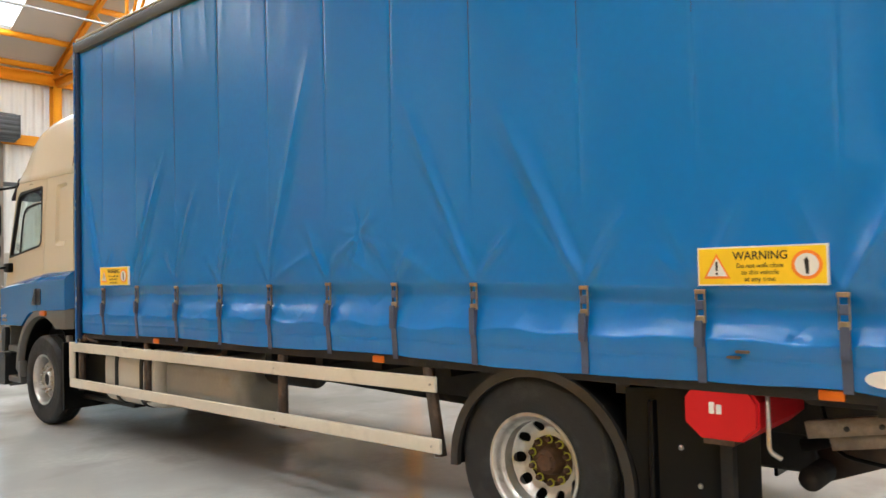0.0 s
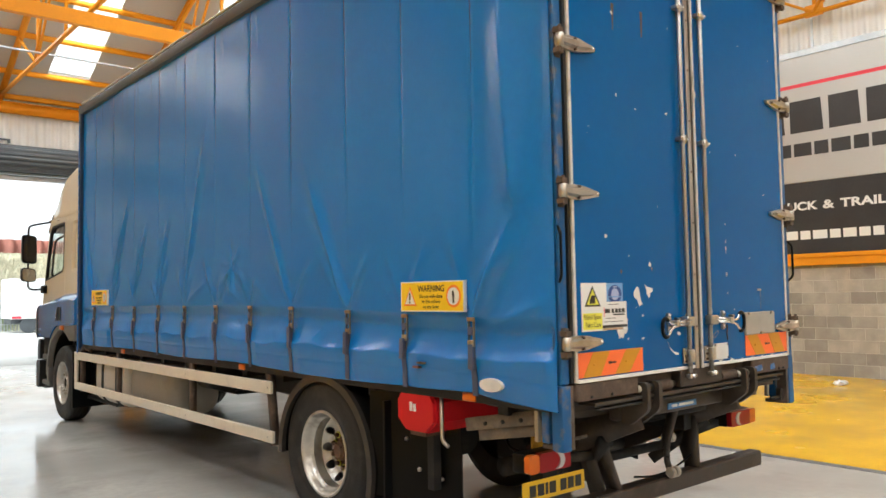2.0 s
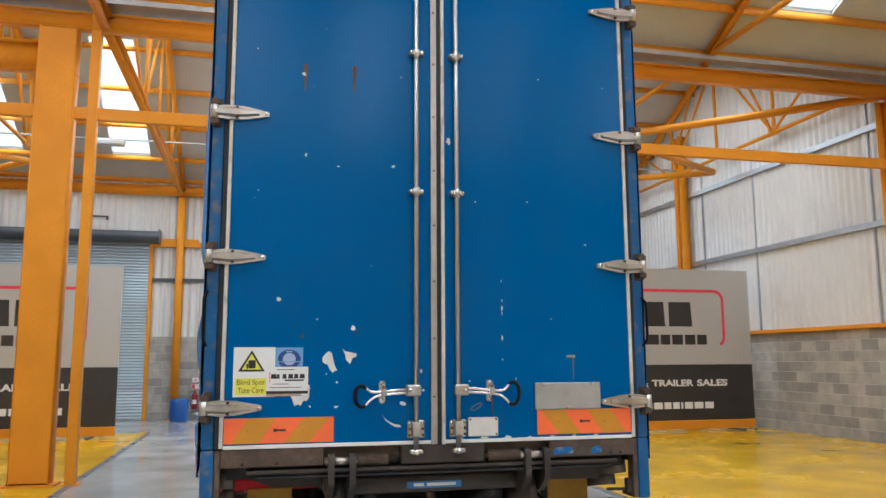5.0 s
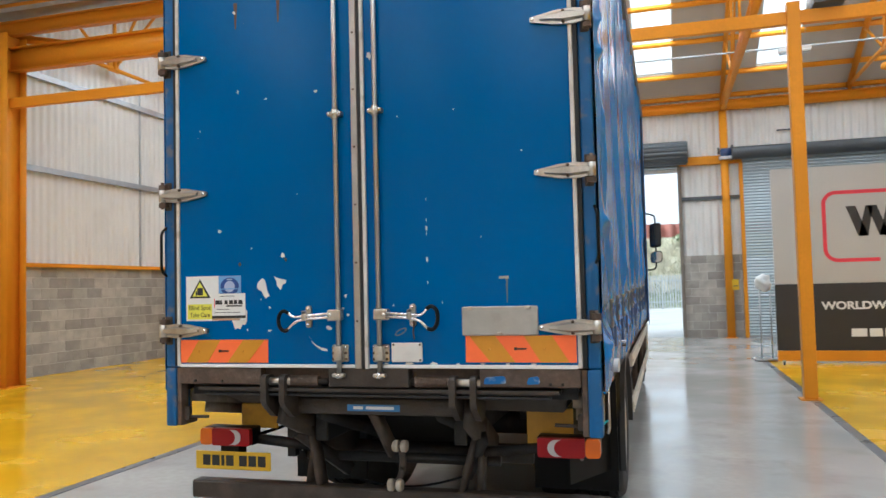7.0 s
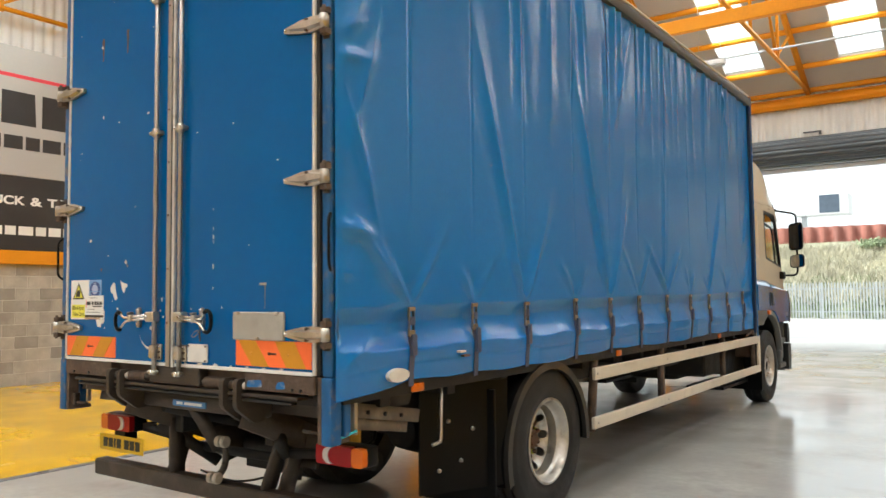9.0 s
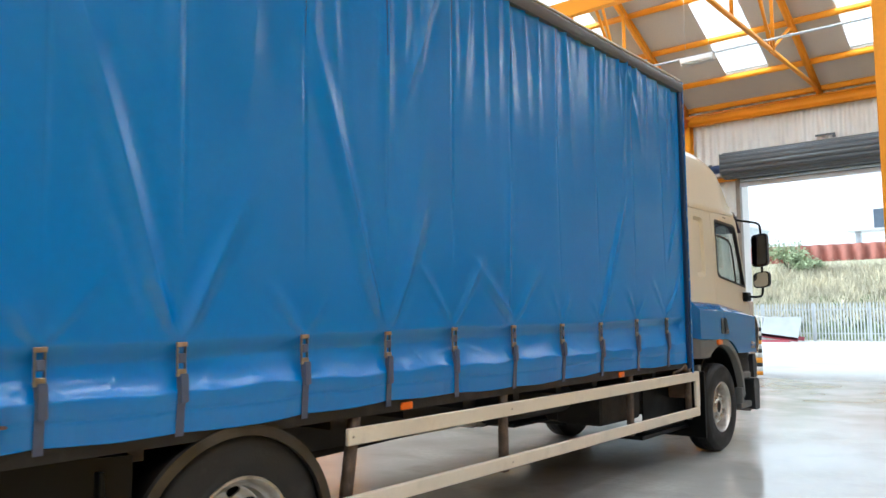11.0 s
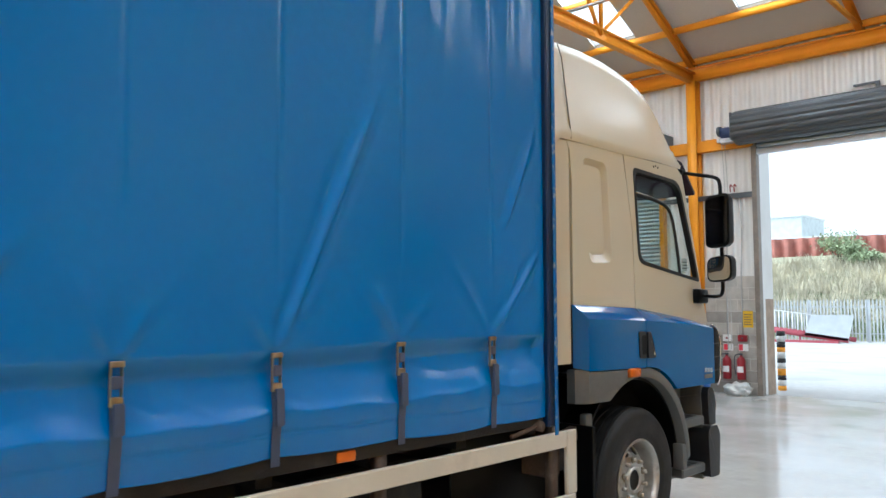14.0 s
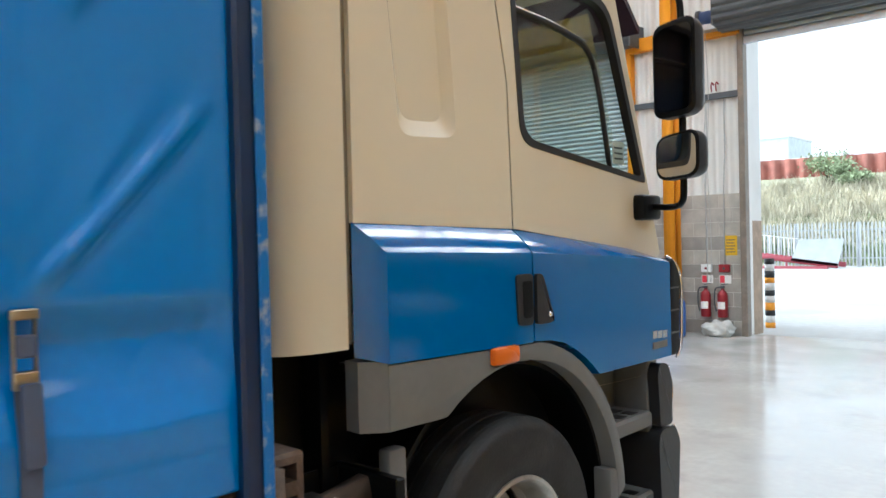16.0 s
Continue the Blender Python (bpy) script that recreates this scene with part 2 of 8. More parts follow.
def corrugated(bm, a, b, z0, z1, out, pitch=0.2, depth=0.03, tops=None):
    """A trapezoid-ribbed sheet standing on the line a to b; out is the way that the ribs point. tops: height of the top edge at a place."""
    a, b, out = Vector((*a, 0)), Vector((*b, 0)), Vector((*out, 0))
    n = max(1, round((b - a).length / pitch))
    line = []
    for k in range(n):
        for s, o in ((0.0, 0), (0.42, 0), (0.5, 1), (0.92, 1)):
            line.append(a + (b - a) * ((k + s) / n) + out * (o * depth))
    line.append(b)
    lo = [bm.verts.new((p.x, p.y, z0)) for p in line]
    hi = [bm.verts.new((p.x, p.y, tops(p) if tops else z1)) for p in line]
    for k in range(len(line) - 1):
        bm.faces.new((lo[k], lo[k + 1], hi[k + 1], hi[k]))
    return bm


def carve(bm, cutters):
    """What is left of a solid when others are cut away from it."""
    obs = []
    for b in [bm] + cutters:
        me = bpy.data.meshes.new("tmp")
        bmesh.ops.recalc_face_normals(b, faces=b.faces)
        b.to_mesh(me)
        b.free()
        obs.append(bpy.data.objects.new("tmp", me))
        scene.collection.objects.link(obs[-1])
    for o in obs[1:]:
        m = obs[0].modifiers.new("cut", "BOOLEAN")
        m.operation, m.object, m.solver = "DIFFERENCE", o, "EXACT"
    bpy.context.view_layer.update()
    me = bpy.data.meshes.new_from_object(obs[0].evaluated_get(bpy.context.evaluated_depsgraph_get()))
    for o in obs:
        bpy.data.objects.remove(o)
    out = bmesh.new()
    out.from_mesh(me)
    bpy.data.meshes.remove(me)
    return out


def rounded(pts, r, n=4):
    """A closed outline with its corners rounded; r is one radius or one a corner."""
    out, k = [], len(pts)
    for i in range(k):
        a, b, c = Vector(pts[i - 1]), Vector(pts[i]), Vector(pts[(i + 1) % k])
        rr = r[i] if isinstance(r, (list, tuple)) else r
        if rr <= 0:
            out.append(tuple(b))
            continue
        p, q = b + (a - b).normalized() * rr, b + (c - b).normalized() * rr
        for j in range(n + 1):
            t = j / n
            out.append(tuple(p * (1 - t) ** 2 + b * 2 * t * (1 - t) + q * t * t))
    return out


def loft(bm, rings, closed=True):
    vs = [[bm.verts.new(p) for p in r] for r in rings]
    n = len(rings[0])
    for a, b in zip(vs, vs[1:]):
        for k in range(n if closed else n - 1):
            bm.faces.new((a[k], a[(k + 1) % n], b[(k + 1) % n], b[k]))
    if closed:
        bm.faces.new(vs[0][::-1])
        bm.faces.new(vs[-1])
    bmesh.ops.recalc_face_normals(bm, faces=bm.faces)
    return bm

# ---- the hall ----
def sloped(bm, x0, x1, y0, y1, dz0, dz1):
    """A slab that follows the roof between y0 and y1, from dz0 to dz1 over the lining."""
    vs = [bm.verts.new((x, y, roof_z(y + (1e-4 if y == min(y0, y1) else -1e-4)) + d)) for d in (dz0, dz1) for x, y in ((x0, y0), (x1, y0), (x1, y1), (x0, y1))]
    fs = [bm.faces.new([vs[i] for i in q]) for q in ((3, 2, 1, 0), (4, 5, 6, 7), (0, 1, 5, 4), (1, 2, 6, 5), (2, 3, 7, 6), (3, 0, 4, 7))]
    bmesh.ops.recalc_face_normals(bm, faces=fs)


bm = box(B(), -WALL_X - 0.3, REAR - 0.3, -0.3, WALL_X + 0.3, FRONT + 0.25, 0.0)
floor = tagged(part("floor", bm, CONCRETE), "glossy grey painted concrete floor with faint scuffs", "floor", kind="structure")
YEL_END = 13.6
for sx, name in ((-1, "floor_yellow_west"), (1, "floor_yellow_east")):
    bm = box(B(), sx * (LANE + 0.05), REAR, 0.0, sx * (WALL_X - 0.1), YEL_END if sx > 0 else 15.6, 0.004)
    tagged(part(name, bm, YELLOW), "glossy yellow painted floor area beside the lane", "floor", kind="structure")
    bm = box(B(), sx * (LANE - 0.05), REAR, 0.0, sx * (LANE + 0.05), YEL_END if sx > 0 else 15.6, 0.005)
    tagged(part("trim_floor_line", bm, LINE), "dark grey line between lane and yellow floor", "floor line", kind="structure")

# front wall with three door openings
DOORS = ((-8.25, -4.05), (-2.03, 2.00), (3.68, 8.25))
DOOR_TOP = 5.0
PIERS = ((-WALL_X - 0.2, DOORS[0][0]), (DOORS[0][1], DOORS[1][0]), (DOORS[1][1], DOORS[2][0]), (DOORS[2][1], WALL_X + 0.2))
bm = B()
for x0, x1 in PIERS:
    box(bm, x0, FRONT + 0.02, 0, x1, FRONT + 0.25, DOOR_TOP)
box(bm, -WALL_X - 0.2, FRONT + 0.02, DOOR_TOP, WALL_X + 0.2, FRONT + 0.25, EAVE + 0.3)
wall_front = tagged(part("wall_front", bm, CLAD), "front wall with white ribbed cladding over grey blockwork", "wall", kind="structure")
bm = B()
for x0, x1 in PIERS:
    corrugated(bm, (x0, FRONT), (x1, FRONT), 2.36, DOOR_TOP, (0, -1), depth=0.045)
corrugated(bm, (-WALL_X, FRONT), (WALL_X, FRONT), DOOR_TOP, EAVE + 0.1, (0, -1), depth=0.045)
part("cladding", bm, CLAD, wall_front)

# gable walls and rear wall
for sx, name in ((-1, "wall_west"), (1, "wall_east")):
    bm = B()
    ys = [FRONT - k * BAY / 2 for k in range(7)]
    line = [(FRONT + 0.02, 0.0)] + [(y, EAVE + (RISE if k % 2 else 0) + 0.1) for k, y in enumerate(ys)] + [(REAR, 0.0)]
    prism(bm, line, "x", sx * (WALL_X + 0.02), sx * (WALL_X + 0.25))
    w = tagged(part(name, bm, CLAD), "gable wall with white ribbed cladding over grey blockwork", "wall", kind="structure")
    bm = B()
    for k in range(6):
        corrugated(bm, (sx * WALL_X, ys[k]), (sx * WALL_X, ys[k + 1]), 2.30, 0, (-sx, 0), tops=lambda p: roof_z(min(FRONT - 1e-4, max(REAR + 1e-4, p.y))))
    part("cladding", bm, CLAD, w)
bm = box(B(), -WALL_X - 0.2, REAR - 0.25, 0, WALL_X + 0.2, REAR, EAVE + 0.3)
wall_rear = tagged(part("wall_rear", bm, CLAD), "plain white clad rear wall", "wall", kind="structure")

# roof lining with its translucent strips
bm, strips = B(), B()
for k in range(6):
    up = k % 2 == 0
    foot, top = (FRONT - (k // 2) * BAY, -1) if up else (FRONT - (k // 2 + 1) * BAY, 1)
    at = lambda d: foot + top * d
    edges = [-WALL_X - 0.2] + [v for x in ROOFLIGHT_X for v in (x - 0.5, x + 0.5)] + [WALL_X + 0.2]
    for j, (x0, x1) in enumerate(zip(edges, edges[1:])):
        if j % 2 == 0:
            sloped(bm, x0, x1, at(0), at(BAY / 2), 0.0, 0.1)
        else:
            sloped(bm, x0, x1, at(0), at(1.05), 0.0, 0.1)
            sloped(bm, x0, x1, at(4.95), at(BAY / 2), 0.0, 0.1)
            sloped(strips, x0, x1, at(1.05), at(4.95), 0.06, 0.08)
tagged(part("ceiling", bm, LINING, smooth=0), "pale grey lining of the pitched roof", "ceiling", kind="structure")
tagged(part("rooflight", strips, PANEL, smooth=0), "translucent white rooflight strips in the roof", "rooflight", kind="structure")

# steelwork
PURLIN_D = [0.12] + [1.02 + 1.25 * k for k in range(5)]
purlins = thing("roof_purlins", (0, 0, 0), "orange painted steel purlins under the roof", "purlins", kind="structure")
for k in range(6):
    up = k % 2 == 0
    foot, top = (FRONT - (k // 2) * BAY, -1) if up else (FRONT - (k // 2 + 1) * BAY, 1)
    for d in PURLIN_D:
        y = foot + top * d
        z = EAVE + SLOPE * d - 0.07
        part("purlin", bar(B(), (-WALL_X, y, z), (WALL_X, y, z), 0.06, 0.13), ORANGE, purlins)


def truss(x, first, heavy):
    """A roof truss across one bay, from the line y = first down to the next line."""
    t = thing("roof_truss", (x, first, EAVE), "orange painted lattice roof truss of steel angles", "roof truss", "roof trusses", "structure")
    mid, end = -BAY / 2, -BAY
    tie = -0.38 if heavy else -0.05
    part("rafter", ibeam(B(), (0, 0.0, -0.16), (0, mid, RISE - 0.16), 0.11, 0.16), ORANGE, t)
    part("rafter", ibeam(B(), (0, end, -0.16), (0, mid, RISE - 0.16), 0.11, 0.16), ORANGE, t)
    if heavy:
        part("tie_beam", ibeam(B(), (0, 0, tie), (0, end, tie), 0.14, 0.22), ORANGE, t)
    else:
        part("bottom_chord", bar(B(), (0, 0, tie), (0, end, tie), 0.07, 0.07), ORANGE, t)
    for s in (0.31, 0.69):
        y = end * s
        zr = SLOPE * min(-y, BAY + y) - 0.2
        part("strut", bar(B(), (0.03, y, tie), (0.03, y, zr), 0.06, 0.06), ORANGE, t)
        q = 1 if s < 0.5 else -1
        for dy in (-1.25, 1.5):
            yy = y + dy * q
            part("diagonal", bar(B(), (-0.02, y, tie), (-0.02, yy, SLOPE * min(-yy, BAY + yy) - 0.2), 0.05, 0.05), ORANGE, t)
        part("gusset", box(B(), -0.012, y - 0.17, tie - 0.07, 0.012, y + 0.17, tie + 0.16), ORANGE, t)
    part("strut", bar(B(), (0, mid, tie), (0, mid, RISE - 0.2), 0.06, 0.06), ORANGE, t)
    for s in (0.31, 0.69):
        part("diagonal", bar(B(), (0.02, end * s, tie), (0.02, mid, RISE - 0.25), 0.05, 0.05), ORANGE, t)
    return t


for first in (FRONT - 0.05, VALLEY, VALLEY - BAY):
    for x in (-10.7, -6.55, -3.25, 0.0, 3.25, 6.55, 10.7):
        truss(x, first, abs(abs(x) - 3.25) < 0.1)


def column(name, at, w, d, h, label, group=""):
    c = thing(name, at, label, "column", group, "structure")
    part("shaft", ibeam(B(), (0, 0, 0.02), (0, 0, h), w, d, up=(0, 1, 0), t=0.02), ORANGE, c)
    part("base_plate", box(B(), -w / 2 - 0.05, -d / 2 - 0.05, 0, w / 2 + 0.05, d / 2 + 0.05, 0.02), ORANGE, c)
    return c


FRONT_COL_Y = FRONT - 0.17
for x in (-9.75, -3.25, 3.25, 9.75):
    column("wall_column", (x, FRONT_COL_Y, 0), 0.20, 0.25, EAVE - 0.45, "orange painted steel column against the front wall", "front wall columns")
eaves = thing("eaves_beam", (0, 0, 0), "orange painted steel beam along the eaves", "beam", kind="structure")
part("beam", ibeam(B(), (-WALL_X, FRONT - 0.16, 6.64), (WALL_X, FRONT - 0.16, 6.64), 0.18, 0.28), ORANGE, eaves)
for x0, x1 in ((-9.75, -8.25), (-4.05, -2.03), (2.0, 3.68), (8.25, 9.75)):
    r = thing("door_head_rail", (x0, FRONT - 0.12, 5.08), "orange painted steel rail between door heads", "rail", "door head rails", "structure")
    part("rail", box(B(), 0, -0.07, -0.12, x1 - x0, 0.07, 0.12, 0.008), ORANGE, r)
for sx in (-1, 1):
    b = thing("corner_brace", (sx * 9.75, FRONT_COL_Y, 0), "orange painted diagonal steel brace at the corner column", "brace", "corner braces", "structure")
    part("brace", bar(B(), (0, -0.02, 5.3), (-sx * 1.1, -0.02, 6.4), 0.08, 0.08), ORANGE, b)

# valley line across the hall
valley = thing("valley_beam", (0, VALLEY, 0), "orange painted steel beams across the hall under the roof valley", "beam", kind="structure")
part("upper_beam", ibeam(B(), (-WALL_X, 0, 6.58), (WALL_X, 0, 6.58), 0.16, 0.26), ORANGE, valley)
part("lower_beam", box(B(), -10.2, -0.05, 5.10, WALL_X, 0.05, 5.28, 0.006), ORANGE, valley)
part("gutter", box(B(), -WALL_X, -0.3, 6.78, WALL_X, 0.3, 6.86), GALV, valley, "galvanised valley gutter")
v2 = thing("valley_beam", (0, VALLEY - BAY, 0), "orange painted steel beam across the hall under the roof valley", "beam", kind="structure")
part("upper_beam", ibeam(B(), (-WALL_X, 0, 6.58), (WALL_X, 0, 6.58), 0.16, 0.26), ORANGE, v2)
crane = thing("crane_beam", (0, VALLEY, 0), "heavy orange painted steel beam between wall and column", "beam", kind="structure")
part("beam", ibeam(B(), (-10.0, 0, 5.99), (-4.16, 0, 5.99), 0.2, 0.43, t=0.02), ORANGE, crane)


def box_post(at, w, d, h, label):
    p = thing("steel_post", at, label, "post", "", "structure")
    part("shaft", box(B(), -w / 2, -d / 2, 0.015, w / 2, d / 2, h, 0.008), ORANGE, p)
    part("base_plate", box(B(), -w / 2 - 0.05, -d / 2 - 0.05, 0, w / 2 + 0.05, d / 2 + 0.05, 0.015), ORANGE, p)
    return p


big = thing("lane_column", (-3.88, VALLEY, 0), "thick orange painted steel column at the edge of the lane", "column", kind="structure")
part("shaft", ibeam(B(), (0, 0, 0.03), (0, 0, 6.45), 0.24, 0.52, up=(1, 0, 0), t=0.025), ORANGE, big)
for sy in (-1, 1):
    part("cover_plate", box(B(), -0.24, sy * 0.12 - 0.008, 0.05, 0.24, sy * 0.12 + 0.008, 6.42), ORANGE, big)
part("base_plate", box(B(), -0.34, -0.2, 0, 0.34, 0.2, 0.03), ORANGE, big)
for z in (5.76, 6.21):
    part("stiffener", box(B(), -0.27, -0.13, z - 0.012, 0.27, 0.13, z + 0.012), ORANGE, big)
box_post((-3.38, VALLEY, 0), 0.14, 0.14, 7.3, "slim orange painted steel post beside the thick column")
box_post((3.34, VALLEY, 0), 0.17, 0.17, 5.4, "slim orange painted steel post at the edge of the lane")
for x, w in ((-9.95, 0.3), (10.45, 0.3)):
    c = column("wall_column", (x, VALLEY, 0), w, 0.45, 6.45, "orange painted steel column against the gable wall", "gable wall columns")
for sx in (-1, 1):
    column("wall_column", (sx * 10.75, 15.6, 0), 0.25, 0.3, 8.0, "orange painted steel column against the gable wall", "gable wall columns")
    b = thing("plan_bracing", (0, 0, 6.5), "orange painted zigzag wind bracing under the roof", "bracing", "plan bracings", "structure")
    zig = [(9.7, FRONT - 0.25), (6.55, 16.1), (10.6, 13.69), (6.55, 11.2), (10.3, VALLEY + 0.1)]
    for k in range(4):
        part("brace", bar(B(), (sx * zig[k][0], zig[k][1], 0.004 * k), (sx * zig[k + 1][0], zig[k + 1][1], 0.004 * k), 0.12, 0.13), ORANGE, b)

# rails and orange capping on the gable walls
for sx in (-1, 1):
    r = thing("wall_rails", (sx * (WALL_X - 0.08), 0, 0), "galvanised steel rails on the gable wall", "rail", kind="structure")
    for z in (4.28, 6.24):
        part("rail", box(B(), -0.04, REAR, z - 0.06, 0.04, FRONT, z + 0.06), GALV, r)
    c = thing("trim_block_capping", (sx * (WALL_X - 0.1), 0, 0), "orange painted steel strip on top of the blockwork", "trim", kind="structure")
    part("strip", box(B(), -0.09, REAR, 2.24, 0.09, FRONT - 0.3, 2.32, 0.006), ORANGE, c)
for sx in (-1, 1):
    j = thing("trim_cladding_joint", (sx * (WALL_X - 0.035), 0, 0), "thin grey joint strips between the cladding sheets", "trim", kind="structure")
    for y in (0.4, 4.0, 8.8, 12.6, 14.9, 18.7):
        part("joint_strip", box(B(), -0.012, y - 0.02, 2.33, 0.012, y + 0.02, min(6.9, roof_z(y)) - 0.02), GALV, j)
for x0, x1 in ((-WALL_X, -8.25), (-4.05, -2.03), (2.0, 3.68), (8.25, WALL_X)):
    r = thing("wall_rail", (x0, FRONT - 0.07, 4.0), "dark grey steel rail on the front wall", "rail", "front wall rails", "structure")
    part("rail", box(B(), 0, -0.035, -0.05, x1 - x0, 0.035, 0.05), DARKSTEEL, r)

# roller doors
GUIDE = shade("brown_stained_guide", (0.24, 0.205, 0.17), 0.5, metal=0.4, var=0.2, scale=4)


def roller_door(name, x0, x1, closed):
    d = thing(name, (x0, FRONT - 0.05, 0), "grey steel roller shutter, " + ("closed" if closed else "rolled up and open"), "roller door", kind="structure")
    w = x1 - x0
    for x in (0, w):
        part("guide", box(B(), x - 0.05, -0.1, 0, x + 0.05, 0.06, DOOR_TOP + 0.1, 0.006), ORANGE if closed else GUIDE, d)
    hood = [(-0.34 + (0.36 if k % 3 else 0.335) * math.cos(k * math.tau / 48), 5.30 + (0.34 if k % 3 else 0.315) * math.sin(k * math.tau / 48)) for k in range(48)]
    if closed:
        hood = [(-0.22 + 0.24 * math.cos(a), 5.22 + 0.18 * math.sin(a)) for a in [k * math.tau / 20 for k in range(20)]]
    part("barrel", prism(B(), hood, "x", -0.22, w + 0.22), DARKSTEEL, d, "rolled-up dark laths", smooth=0)
    for x in (-0.25, w + 0.22):
        part("end_plate", box(B(), x, -0.48, 5.02, x + 0.03, 0.04, 5.42) if closed else box(B(), x, -0.62, 5.04, x + 0.03, 0.04, 5.58), DARKSTEEL, d)
    bm = B()
    z, top = (0.02, 5.1) if closed else (4.84, 5.1)
    n = round((top - z) / 0.085)
    for k in range(n):
        a = z + (top - z) * k / n
        s = (top - z) / n
        prism(bm, [(-0.03, a + 0.004), (-0.05, a + s * 0.5), (-0.03, a + s - 0.004), (0.0, a + s - 0.004), (0.0, a + 0.004)], "x", 0.03, w - 0.03)
    part("curtain", bm, SHUTTER, d, "horizontal grey shutter laths", smooth=20)
    part("bottom_rail", box(B(), 0.03, -0.06, z - 0.02 if closed else z - 0.06, w - 0.03, 0.0, z + 0.05), GALV, d)
    m = thing("door_motor", (x0 - 0.42, FRONT - 0.35, 5.25), "dark blue electric roller door motor", "motor", "door motors", "structure")
    part("body", cyl(B(), (-0.12, 0, 0), (0.16, 0, 0), 0.12), shade_blue, m)
    part("bracket", box(B(), -0.16, -0.05, -0.2, 0.17, 0.3, -0.1, 0.01), GALV, m)
    part("chain_wheel", cyl(B(), (-0.2, 0, 0.05), (-0.14, 0, 0.05), 0.1), DARKSTEEL, m)
    return d


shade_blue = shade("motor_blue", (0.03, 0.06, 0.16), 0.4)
roller_door("door_1", *DOORS[0], True)
roller_door("door_2", *DOORS[1], False)
roller_door("door_3", *DOORS[2], True)


def letters(text, size, material, parent, at, name="lettering", turn=(90, 0, 0), width=None, thick=0.002, bold=0.0):
    """Words in the built-in font as one flat mesh; width squeezes them to that length."""
    cu = bpy.data.curves.new(name, "FONT")
    cu.body, cu.size, cu.extrude, cu.offset = text, size, thick, bold
    tmp = bpy.data.objects.new("tmp_text", cu)
    scene.collection.objects.link(tmp)
    bpy.context.view_layer.update()
    me = bpy.data.meshes.new_from_object(tmp.evaluated_get(bpy.context.evaluated_depsgraph_get()))
    bpy.data.objects.remove(tmp)
    xs = [v.co.x for v in me.vertices]
    k = width / (max(xs) - min(xs)) if width else 1.0
    me.transform(Matrix.Diagonal((k, 1, 1, 1)) @ Matrix.Translation((-min(xs), 0, 0)))
    me.transform(pose(*at, *turn))
    me.materials.clear()
    me.materials.append(material)
    ob = new(name, me)
    ob.parent = parent
    return ob


